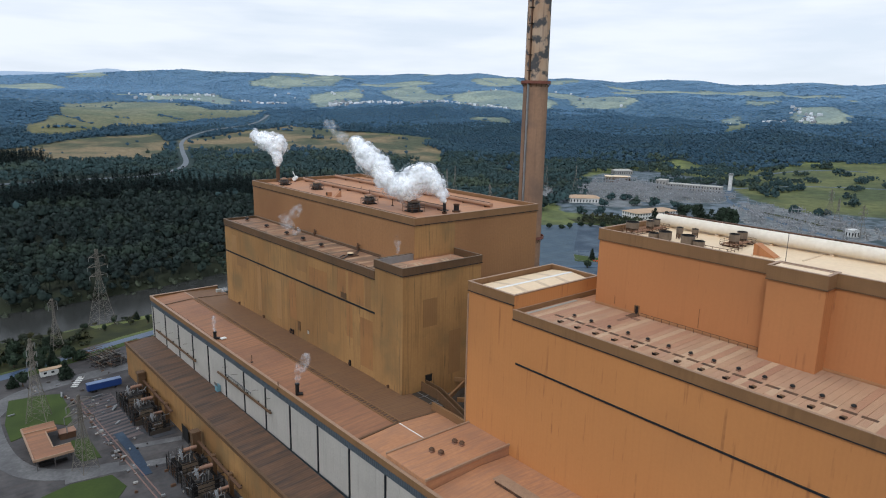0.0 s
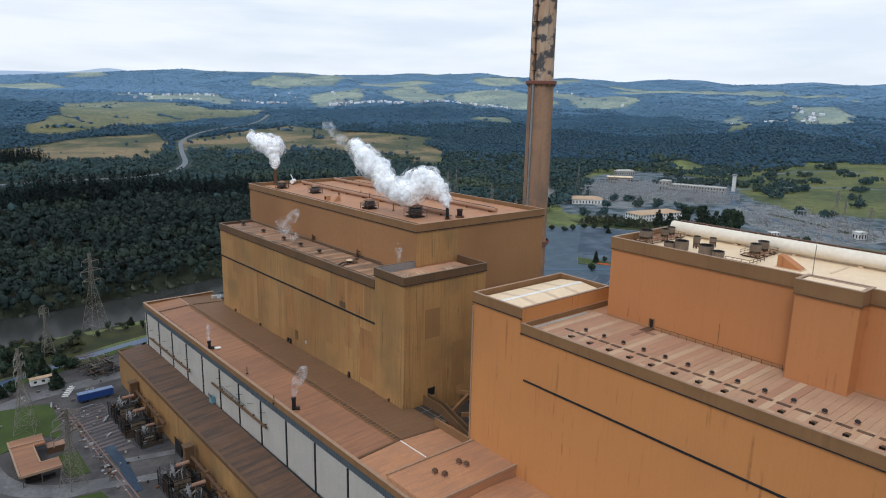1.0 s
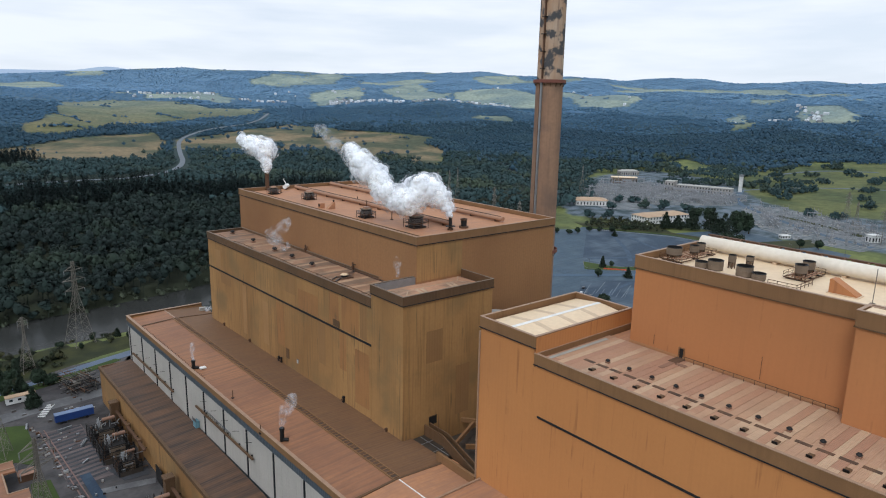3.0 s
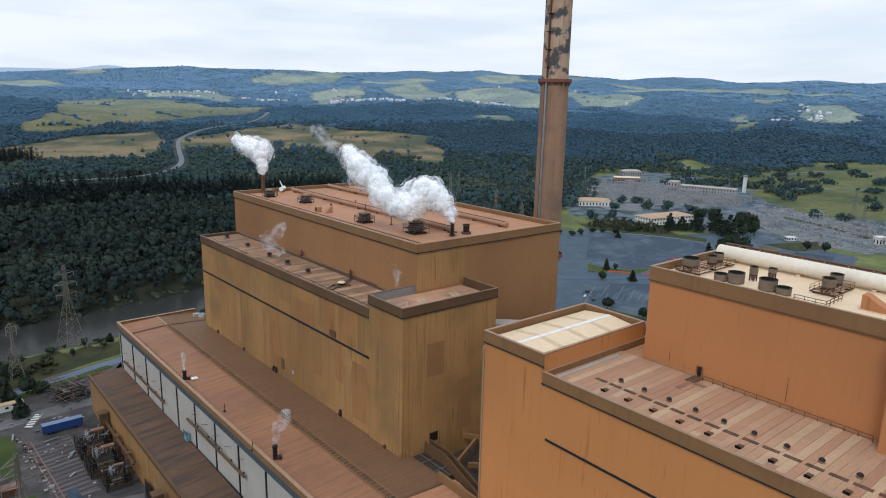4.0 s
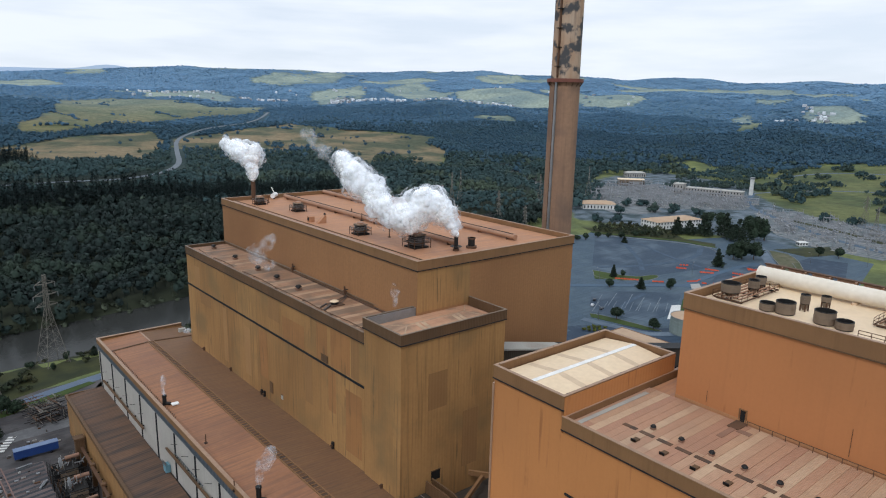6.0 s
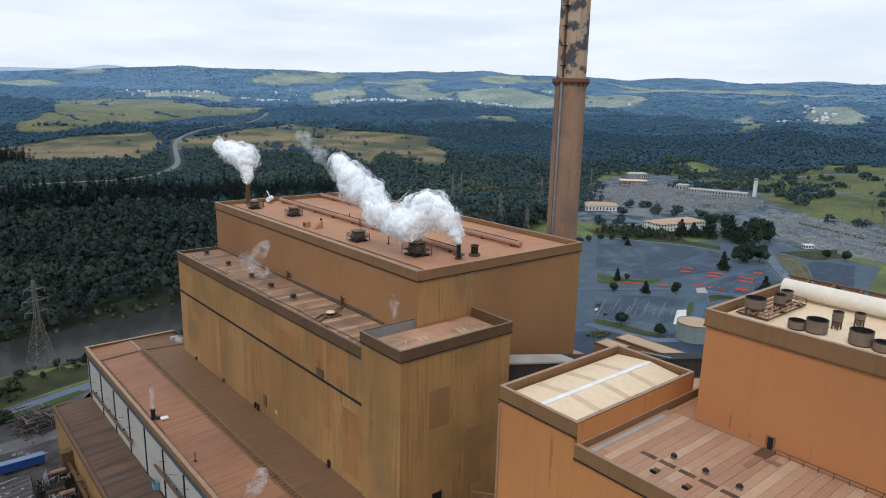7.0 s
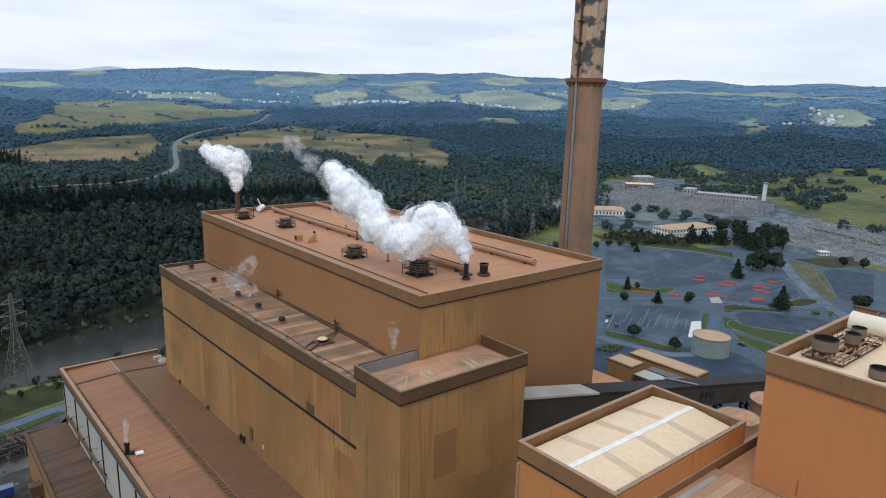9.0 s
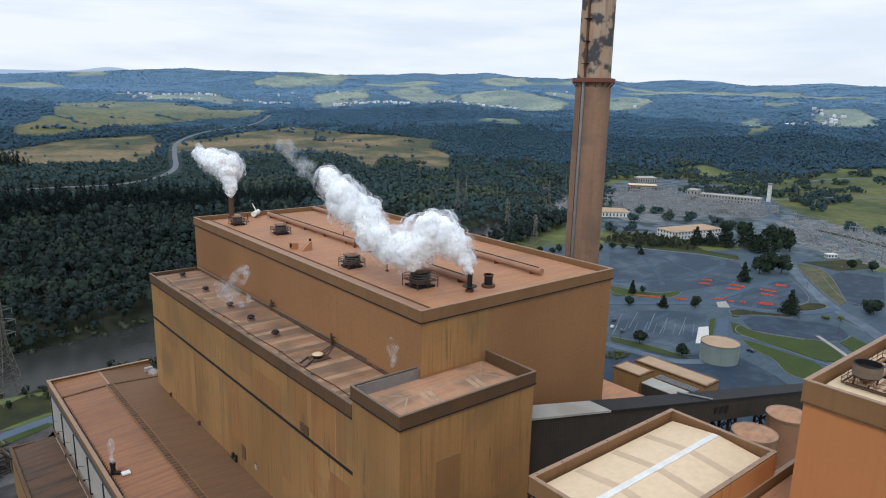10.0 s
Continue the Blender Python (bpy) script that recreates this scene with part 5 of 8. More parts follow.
for k in range(22):
    y = -66.5 - k * 3.3
    ob = thing("walk_board", (-4.9, y, 71.75), "dark timber walk board lying on the roof", "board", "walk boards on the orange house roof")
    ob2 = part("board", Shape().slab(-5.35, -4.45, y - 1.3, y + 1.3, 71.78, 71.93, 0.03), M_ROOF_DULL, ob)
ZB = 90.5


def hopper(x, y, r, h, z, legs=True):
    ob = thing("roof_drum", (x, y, ZB), "weathered grey-brown open-topped drum on the pale roof", "drum", "open drums on the pale roof")
    zz = z + (1.4 if legs else 0.2)
    part("shell", Shape().ring((x, y), r - 0.06, r, zz, zz + h, 24), M_DRUM, ob)
    # black inside and false bottom put the shade within the drum into colour
    part("lining", Shape().ring((x, y), r - 0.13, r - 0.065, zz + 0.12, zz + h, 24), M_DARK, ob, "black sleeve, drum's inner shade put into its colour")
    part("hoop", Shape().ring((x, y), r + 0.002, r + 0.06, zz + h * 0.5, zz + h * 0.5 + 0.12, 24), M_DRUM, ob)
    part("rim", Shape().ring((x, y), r - 0.13, r + 0.03, zz + h, zz + h + 0.1, 24), M_DARK, ob, "dark rim")
    part("bottom", Shape().tube((x, y, zz - 0.15), (x, y, zz + 0.1), r - 0.1, 24).tube((x, y, zz + h * 0.55), (x, y, zz + h * 0.6), r - 0.14, 24), M_DARK, ob)
    if legs:
        part("cone", Shape().tube((x, y, zz - 1.1), (x, y, zz - 0.1), 0.4, 16, r * 0.8), M_DRUM, ob)
        for k in range(4):
            a = k * math.pi / 2 + 0.6
            part("leg", Shape().beam((x + r * 0.8 * math.cos(a), y + r * 0.8 * math.sin(a), ZB), (x + r * 0.8 * math.cos(a), y + r * 0.8 * math.sin(a), zz), 0.2), M_RUST, ob)
    return ob


for hx, hy, hr, hh, stilts in ((20.5, -68.3, 1.7, 1.5, True), (26.5, -69.7, 1.0, 1.4, True), (30.2, -69.2, 1.0, 1.4, True), (18.8, -76.0, 1.3, 1.2, False), (19.6, -78.7, 1.6, 1.9, False),
                               (24.0, -80.0, 0.8, 1.5, True), (19.4, -85.1, 1.65, 2.0, False), (28.3, -81.8, 0.8, 0.9, True), (18.9, -88.3, 1.35, 1.2, False), (26.8, -93.0, 1.2, 1.6, True), (31.4, -92.6, 1.2, 1.6, True)):
    hopper(hx, hy, hr, hh, ZB, stilts)
for (x0, x1, y0, y1) in ((18.0, 32.5, -71.8, -66.3), (24.5, 33.4, -95.2, -90.6)):
    ob = thing("pipe_rack", ((x0 + x1) / 2, (y0 + y1) / 2, ZB), "low rusty pipe rack with handrails under the drums", "pipe rack", "pipe racks on the pale roof")
    part("frame", rim(Shape(), x0, x1, y0, y1, ZB + 0.3, ZB + 0.5, 0.14), M_RUST, ob)
    for k in range(5):
        part("pipe", Shape().tube((x0 + 0.5, y0 + 0.8 + k * (y1 - y0 - 1.6) / 4, ZB + 0.7), (x1 - 0.5, y0 + 0.8 + k * (y1 - y0 - 1.6) / 4, ZB + 0.7), 0.16, 8), M_PIPE, ob)
    for k in range(3):
        part("sleeper", Shape().box(x0 + 0.6 + k * (x1 - x0 - 1.6) / 2, x0 + 1.0 + k * (x1 - x0 - 1.6) / 2, y0 + 0.3, y1 - 0.3, ZB, ZB + 0.3), M_DARK, ob)
    rails(ob, [(x0, y0, ZB + 0.5), (x1, y0, ZB + 0.5), (x1, y1, ZB + 0.5), (x0, y1, ZB + 0.5), (x0, y0, ZB + 0.5)], mat=M_RUST, r=0.03)
ob = thing("roof_railing", (16, -86, ZB), "thin rusty handrail along the pale roof", "railing")
rails(ob, [(17.0, -91.0, ZB), (17.0, -96.5, ZB), (24.0, -96.5, ZB)], mat=M_RUST)
duct_b = thing("roof_duct", (36.4, -150, ZB), "huge cream-painted round duct lying along the roof", "duct")
part("duct", Shape().tube((36.4, -66.2, ZB + 1.9), (36.4, -296, ZB + 1.9), 1.55, 36), M_DUCT, duct_b)
part("end_ring", Shape().tube((36.4, -66.0, ZB + 1.9), (36.4, -66.5, ZB + 1.9), 1.6, 36), M_DUCT, duct_b)
y = -70
while y > -200:
    part("saddle", Shape().box(35.2, 37.6, y - 0.4, y + 0.4, ZB, ZB + 0.42), M_CREAM_SHADE, duct_b)
    y -= 14
crest = thing("crest_frame_row", (42.5, -150, 91.2), "row of rusty frames along the far roof edge", "frame")
for k in range(30):
    y = -66.0 - k * 4.6
    part("frame", Shape().box(42.7, 43.2, y - 1.7, y + 1.7, 92.3, 92.95).box(41.8, 43.4, y - 1.9, y - 1.7, 91.4, 93.1), M_PIPE, crest)
part("crest_beam", Shape().box(42.5, 43.5, -296, -64.0, 92.95, 93.2), M_RUST, crest)
part("crest_shelf", Shape().box(41.7, 43.5, -296, -64.0, 91.2, 91.45), M_DARK, crest)
cowl_b = thing("stair_cowl", (21, -103, ZB), "tan wedge-shaped stair cowl on the pale roof", "cowl")
wedge = Shape()
wedge.add([(20.9, -100.6, ZB), (23.4, -100.6, ZB), (23.4, -105.5, ZB), (20.9, -105.5, ZB), (20.9, -100.6, ZB + 2.7), (23.4, -100.6, ZB + 2.7), (23.4, -101.2, ZB + 2.7), (20.9, -101.2, ZB + 2.7), (20.9, -105.5, ZB + 0.3), (23.4, -105.5, ZB + 0.3)],
          [(0, 1, 2, 3), (4, 5, 6, 7), (7, 6, 9, 8), (3, 2, 9, 8), (0, 4, 5, 1), (0, 4, 7, 8, 3), (1, 5, 6, 9, 2)])
part("hood", wedge, M_ORANGE, cowl_b)
part("sill", Shape().box(20.6, 23.7, -105.8, -100.3, ZB, ZB + 0.15), M_CREAM_SHADE, cowl_b)
mast = thing("lightning_rod", (17.5, -110, ZB), "thin lightning rod on the pale roof", "rod")
part("rod", Shape().tube((19.5, -108.5, ZB), (19.5, -108.5, ZB + 6.5), 0.07, 6), M_STEEL, mast)
part("foot", Shape().box(19.1, 19.9, -108.9, -108.1, ZB, ZB + 0.15), M_DARK, mast)
part("roof_seam", Shape().box(24.5, 34.5, -110.4, -109.9, ZB, ZB + 0.12), M_CREAM_SHADE, house_b)

# ---- chimney details ----
CX, CY = 105.5, 47.4
for z, r in ((132.4, 5.75), (171.5, 5.3), (60.0, 6.1)):
    part("ring_platform", Shape().ring((CX, CY), r - 0.3, r + 1.15, z, z + 0.35, 40).ring((CX, CY), r + 1.0, r + 1.15, z + 0.35, z + 1.3, 40), M_CHIMNEY_RED, chimney, "rust-red ring platform")
    for k in range(16):
        a = k * math.pi / 8
        part("bracket", Shape().beam((CX + (r - 0.2) * math.cos(a), CY + (r - 0.2) * math.sin(a), z - 1.6), (CX + (r + 1.0) * math.cos(a), CY + (r + 1.0) * math.sin(a), z), 0.2), M_RUST, chimney)
a = radians(189)
lx, ly = math.cos(a), math.sin(a)
part("cable_duct", Shape().beam((CX + 6.5 * lx, CY + 6.5 * ly, 20), (CX + 6.0 * lx, CY + 6.0 * ly, 133), 0.8), M_GALV, chimney, "grey vertical cable duct")
a2 = radians(183)
part("ladder", Shape().beam((CX + 6.6 * math.cos(a2), CY + 6.6 * math.sin(a2), 20), (CX + 6.1 * math.cos(a2), CY + 6.1 * math.sin(a2), 132), 0.35), M_RUST, chimney)
part("upper_ladder", Shape().beam((CX + 5.75 * lx, CY + 5.75 * ly, 134), (CX + 5.5 * lx, CY + 5.5 * ly, 195), 0.6), M_RUST, chimney)
for k in range(8):
    z = 138 + k * 6.8
    part("ladder_rest", Shape().box(CX + 5.8 * lx - 0.9, CX + 5.8 * lx + 0.9, CY + 5.8 * ly - 0.9, CY + 5.8 * ly + 0.9, z, z + 0.3), M_DARK, chimney)

# ---- coal conveyor gallery ----
conveyor = thing("conveyor_gallery", (70, -25, 0), "sooty dark conveyor gallery sloping down from the boiler house", "conveyor")


def gallery(s, x0, z0, x1, z1, y0, y1, h):
    s.add([(x0, y0, z0 - h), (x0, y1, z0 - h), (x0, y1, z0), (x0, y0, z0), (x1, y0, z1 - h), (x1, y1, z1 - h), (x1, y1, z1), (x1, y0, z1)],
          [(0, 3, 2, 1), (4, 5, 6, 7), (0, 4, 7, 3), (1, 2, 6, 5), (3, 7, 6, 2), (0, 1, 5, 4)])
    return s


def belt_z(x):
    return 57.2 - 0.226 * (x - 44)


part("gallery", gallery(Shape(), 18.6, belt_z(18.6) - 0.5, 230, belt_z(230) - 0.5, -10.8, -5.2, 6.3), M_CONVEYOR, conveyor)
part("head_roof", gallery(Shape(), 18.5, belt_z(18.5), 47.0, belt_z(47.0), -11.2, -4.8, 0.5), M_GREYROOF, conveyor, "pale grey sheet roof")
part("roof", gallery(Shape(), 47.0, belt_z(47.0), 230.2, belt_z(230.2), -11.2, -4.8, 0.5), M_CONVEYOR_ROOF, conveyor)
part("head_house", Shape().box(18.4, 62.0, -10.9, -0.6, 0, 47.0), M_CONVEYOR, conveyor)
part("side_wall", Shape().add([(18.4, -10.95, 46.9), (62, -10.95, 46.9), (62, -10.95, 48), (18.4, -10.95, 57), (18.4, -10.85, 46.9), (62, -10.85, 46.9), (62, -10.85, 48), (18.4, -10.85, 57)],
                              [(0, 1, 2, 3), (7, 6, 5, 4), (0, 4, 5, 1), (1, 5, 6, 2), (2, 6, 7, 3), (3, 7, 4, 0)]), M_CONVEYOR, conveyor)
for x in (84, 108, 136, 166, 196):
    zt = belt_z(x) - 6.7
    for dx in (-4, 4):
        for yy in (-10.4, -5.6):
            part("trestle_leg", Shape().beam((x + dx, yy, -4.5), (x + dx * 0.5, yy, zt), 0.7), M_DARK, conveyor)
        for k in range(6):
            za, zb = zt * k / 6, zt * (k + 1) / 6
            part("brace", Shape().beam((x + dx, -10.4, za), (x + dx, -5.6, zb), 0.35), M_DARK, conveyor)
            part("brace", Shape().beam((x + dx, -5.6, za), (x + dx, -10.4, zb), 0.35), M_DARK, conveyor)
    for k in range(6):
        za, zb = zt * k / 6, zt * (k + 1) / 6
        part("brace", Shape().beam((x - 4, -10.4, za), (x + 4, -10.4, zb), 0.35), M_DARK, conveyor)
for k in range(3):
    xw = 96 + k * 3.0
    part("window", Shape().box(xw, xw + 1.9, -10.95, -10.75, belt_z(xw) - 4.6, belt_z(xw) - 2.6), M_DARK, conveyor)
part("service_pipe", Shape().tube((86, -4.7, belt_z(86) + 0.4), (93, -11.4, belt_z(93) + 0.4), 0.3, 8), M_GALV, conveyor)


def silo(x, y, r, z1):
    ob = thing("silo", (x, y, -4), "round steel silo with a salmon domed lid", "silo", "silos beside the conveyor")
    part("shell", Shape().tube((x, y, -4.5), (x, y, z1), r, 36), M_PIPE, ob)
    part("lid", Shape().tube((x, y, z1), (x, y, z1 + 1.2), r + 0.25, 36, r * 0.25), M_ROOF_ANNEX, ob, "salmon lid")
    part("kerb", Shape().ring((x, y), r, r + 0.35, z1 - 0.4, z1 + 0.15, 36), M_CAP, ob)
    return ob


silo(98.7, -21.4, 5.6, 39.0)
silo(117.5, -22.0, 5.6, 39.0)

# replaced and darkened cladding sheets on the old walls
for y, z, w, h, dark in ((4.0, 57.0, 3.6, 10.5, True), (45.4, 60.6, 7.2, 6.8, True), (97.0, 51.6, 9.6, 4.2, True), (66.0, 37.0, 4.0, 16.0, False), (27.0, 42.0, 4.0, 13.5, True), (106.0, 57.6, 5.0, 7.0, False), (84.0, 36.0, 3.0, 19.0, False)):
    part("cladding_sheet", Shape().slab(-14.385, -14.3, y, y + w, z, z + h, 0.01).slant(TIER_K, 1.9), M_OCHRE_DARK if dark else M_OCHRE_PALE, house_a)
for y, z, w, h in ((8.2, 57.0, 9.0, 10.2), (19.0, 57.0, 5.4, 10.2), (31.0, 57.0, 12.6, 6.6), (3.0, 36.0, 7.2, 17.0), (15.0, 44.0, 3.6, 11.6), (54.0, 40.0, 5.4, 15.0)):
    part("cladding_sheet", Shape().slab(-14.38, -14.3, y, y + w, z, z + h, 0.01).slant(TIER_K, 1.9), M_OCHRE_RUST, house_a)
for x, z, w, h in ((-6.9, 54.2, 5.6, 9.2), (4.0, 36.0, 5.0, 15.0)):
    part("cladding_sheet", Shape().slab(x, x + w, -13.94, -13.85, z, z + h, 0.01), M_OCHRE_DARK, house_a)


# ---- paved ground round the station ----
lay("pavement", [(-150, -230), (-46, -230), (-46, 136), (-57, 150), (-34, 186), (-62, 186), (-150, 150)], M_YARD, "stained grey yard paving beside the turbine hall", "yard", 0.05)
lay("road", strip(rounded([(-170, 60), (-125, 100), (-111, 128), (-101, 141), (-86, 145), (-58, 147), (-20, 152)]), 8.5), M_WORKSROAD, "pale concrete works road curving round a lawn", "road", 0.12)
lay("road", strip(rounded([(-112, 130), (-113, 100), (-110, 76), (-100, 63), (-82, 57)]), 7.0), M_WORKSROAD, "pale works road beside the hut", "road", 0.16)
lay("road", strip(rounded([(-180, 152), (-120, 163), (-91, 168), (-68, 176), (-47, 184), (40, 205), (160, 215)]), 6.5), M_BLUEROAD, "wet lane along the river bank, sky reflection put into its blue colour", "road", 0.14)
lay("lawn", [(-104, 137), (-92, 135), (-86, 132), (-86, 114), (-88, 98), (-93, 104), (-108, 98), (-108, 114)], M_LAWN, "oval mown lawn inside the road bend", "lawn", 0.24)
lay("lawn", [(-91, 86), (-85.5, 85), (-85, 67), (-91, 68), (-92, 75)], M_LAWN, "small lawn behind the hut", "lawn", 0.2)
lay("lawn", [(-107, 52), (-97, 55), (-85, 53), (-83, 43), (-88, 36), (-104, 40)], M_LAWN, "mown lawn by the yard", "lawn", 0.2)
lay("pavement", [(-82.2, 122), (-69.2, 121), (-68.2, 76), (-81.6, 75.5)], M_BRICKPAVE, "reddish ribbed paving in front of the transformers", "paving", 0.14)
lay("bank", [(-250, 150), (-91, 174), (-47, 191), (40, 211), (30, 236), (-60, 228), (-250, 215)], M_ROUGHGRASS, "rough yellow-green grass bank above the river", "grass", 0.1)
for shift in (0, 1.6):
    lay("trim", strip([(-82.9 + shift, 124), (-79.6 + shift, 68), (-77.4 + shift, 30)], 0.4), M_PALEPINK, "faded pink kerb line across the yard", "line", 0.21)

lay("pavement", [(196, -45), (335, -45), (430, 40), (520, 60), (545, 180), (478, 205), (440, 285), (416, 275), (322, 200), (283, 172), (228, 128), (200, 110)], M_ASPHALT, "worn blue-grey asphalt round the car parks", "car park", 0.05)
lay("pavement", [(70, 100), (205, 95), (245, 115), (300, 160), (338, 190), (430, 262), (370, 300), (240, 245), (60, 200)], M_ASPHALT, "dark works yard along the river side", "yard", 0.07)
lay("road", strip(rounded([(860, 330), (742, 281), (689, 227), (640, 170), (600, 120), (570, 60)]), 7), M_ROADLANE, "pale service road through the switchyard", "road", 0.2)
lay("road", strip(rounded([(860, 330), (960, 300), (1040, 230), (1100, 120)]), 6), M_ROADPALE, "pale road over the river flat", "road", 0.25)
lay("road", strip(rounded([(1090, 400), (1180, 400), (1290, 370), (1330, 300)]), 7), M_ROADPALE, "far pale road over the river flat", "road", 0.4)
lay("pavement", [(230, 95), (240, 80), (262, 68), (252, 40), (235, 15), (195, 0), (160, -60), (90, -60), (70, 100), (150, 130), (205, 112)], M_LOTDARK, "stained works yard behind the boiler houses", "yard", 0.1)
lay("pavement", [(420, 268), (460, 197), (461, 167), (429, 144), (397, 138), (364, 148), (336, 155), (322, 194)], M_LOT, "wide worn asphalt car park, empty", "car park", 0.14)
lay("pavement", [(271, 154), (321, 114), (276, 92), (245, 90), (240, 107), (231, 124)], M_LOT, "asphalt car park with white bay lines", "car park", 0.16)
lay("pavement", [(344, 110), (392, 125), (418, 123), (441, 117), (418, 96), (395, 81), (371, 85), (349, 93)], M_LOT, "open asphalt square set out with orange barriers", "car park", 0.18)
lay("pavement", [(463, 101), (495, 101), (504, 74), (424, 47), (409, 60), (424, 76)], M_LOTDARK, "dark asphalt lot beside the access road", "car park", 0.16)
lay("pavement", rounded([(323, 92), (339, 92), (348, 75), (361, 53), (348, 39), (329, 38), (318, 54), (308, 78)]), M_LOTDARK, "narrow asphalt lot between lawns", "car park", 0.2)
lay("road", strip(rounded([(545, 182), (530, 170), (499, 144), (456, 118), (420, 91), (397, 71), (384, 56), (370, 38), (351, 23), (325, -30)]), 8), M_ROADPALE, "pale asphalt access road past the car parks", "road", 0.22)
lay("road", strip(rounded([(262, 178), (283, 163), (315, 141), (340, 123), (350, 101), (360, 80), (377, 70), (393, 64)]), 6.5), M_ROADLANE, "asphalt road between the car parks", "road", 0.24)
lay("road", strip(rounded([(337, 123), (374, 125), (411, 124), (439, 118)]), 5), M_ROADLANE, "faded asphalt lane across the square", "road", 0.28)
lay("road", strip(rounded([(217, 118), (222, 95), (226, 78), (238, 70)]), 6), M_ROADPALE, "pale lane behind the sheds", "road", 0.2)
lay("road", [(311, 102), (317, 98), (285, 82), (281, 87)], M_ROADLANE, "short asphalt drive to the tank", "road", 0.24)
lay("lawn", rounded([(319, 191), (322, 179), (329, 158), (348, 154), (345, 147), (323, 147), (300, 174)]), M_LAWN, "narrow grass verge planted with small trees", "lawn", 0.3)
lay("lawn", rounded([(334, 107), (344, 105), (347, 94), (358, 79), (353, 74), (341, 93), (324, 99)]), M_ROUGHGRASS, "low hedge strip between the lots", "lawn", 0.34)
lay("lawn", rounded([(376, 84), (390, 83), (398, 74), (391, 69), (376, 73), (367, 80)]), M_ROUGHGRASS, "grassy traffic island", "lawn", 0.34)
lay("lawn", rounded([(312, 94), (314, 90), (306, 77), (317, 53), (326, 45), (306, 26), (290, 29), (293, 50), (294, 69), (296, 84)]), M_LAWN, "green lawn curving beside the tank", "lawn", 0.3)
lay("lawn", rounded([(288, 75), (289, 65), (287, 48), (285, 27), (258, 24), (257, 36), (273, 49), (277, 64)]), M_LAWN, "lower green lawn by the tank", "lawn", 0.3)
lay("lawn", [(229, 122), (233, 114), (237, 88), (237, 76), (231, 84), (224, 117)], M_LAWN, "grass strip with clipped trees", "lawn", 0.26)
lay("lawn", [(329, 38), (346, 38), (337, 24), (317, 25)], M_LAWN, "green lawn corner by the footpath", "lawn", 0.3)
lay("lawn", [(307, 105), (312, 104), (280, 88), (277, 89)], M_LAWN, "thin grass strip beside the slab", "lawn", 0.28)
lay("lawn", [(496, 135), (496, 119), (476, 101), (412, 66), (401, 66), (431, 92), (462, 115)], M_WEEDS, "weedy brown verge beside the access road", "grass", 0.26)
lay("lawn", [(500, 240), (477, 207), (481, 178), (463, 168), (464, 201), (425, 270), (440, 300)], M_ROUGHGRASS, "rough grass strip below the bushes", "grass", 0.24)
lay("lawn", [(505, 135), (560, 110), (530, 92), (498, 104)], M_ROUGHGRASS, "weedy corner by the switchyard", "grass", 0.2)
lay("pavement", strip([(331, 51), (306, 23)], 2.4), M_CONCRETE, "pale concrete footpath over the lawn", "path", 0.36)
lay("pavement", strip([(294, 79), (291, 49), (286, 22)], 1.3), M_ROADPALE, "narrow asphalt footpath between the lawns", "path", 0.38)
lay("pavement", [(287, 101), (293, 98), (266, 82), (260, 87)], M_PAINT, "white-painted concrete slab", "slab", 0.34)
lay("pavement", [(345, 122), (352, 119), (341, 110), (335, 115)], M_CONCRETE, "pale worn concrete patch on the road", "slab", 0.36)
for x0, y0, x1, y1 in ((234, 124, 270, 144), (251, 125, 281, 140), (257, 116, 288, 132), (257, 108, 289, 123), (264, 100, 298, 116)):
    lay("bay_line", strip([(x0, y0), (x1, y1)], 0.3), M_PAINTWORN, "worn white bay line on the car park", "line", 0.26)
for line, wide in (([(422, 270), (461, 198), (463, 168)], 0.6), ([(381, 59), (372, 54), (366, 44), (362, 37)], 0.5), ([(420, 112), (440, 104), (405, 82)], 0.35)):
    lay("edge_line", strip(rounded(line), wide), M_PAINTWORN, "faded white edge line on the asphalt", "line", 0.32)

def kerb(line, label="pale concrete kerb along the asphalt"):
    """A low concrete kerb, a real step, along a line of the plan."""
    return lay("kerb", strip(rounded(line), 0.42), M_KERB, label, "kerb", 0.40)


for line in ([(319, 191), (322, 179), (329, 158), (348, 154), (345, 147), (323, 147), (300, 174), (319, 191)], [(334, 107), (344, 105), (347, 94), (358, 79), (353, 74), (341, 93), (324, 99), (334, 107)],
             [(376, 84), (390, 83), (398, 74), (391, 69), (376, 73), (367, 80), (376, 84)], [(496, 135), (496, 119), (476, 101), (412, 66)], [(401, 66), (431, 92), (462, 115), (496, 137)],
             [(317, 53), (306, 77), (314, 90), (296, 84), (294, 69)], [(258, 24), (257, 36), (273, 49), (277, 64), (288, 75)], [(229, 122), (233, 114), (237, 88), (237, 76)], [(420, 268), (460, 197), (461, 167), (429, 144), (397, 138)],
             [(463, 101), (424, 76), (409, 60), (424, 47)], [(441, 117), (418, 96), (395, 81), (371, 85), (349, 93)], [(308, 78), (318, 54), (329, 38), (348, 39)]):
    kerb(line)
for k in range(9):
    a = k / 8
    lay("bay_line", strip([(238 + 34 * a, 126 - 30 * a), (256 + 34 * a, 135.5 - 30 * a)], 0.22), M_PAINTWORN, "worn white bay line on the car park", "line", 0.27)
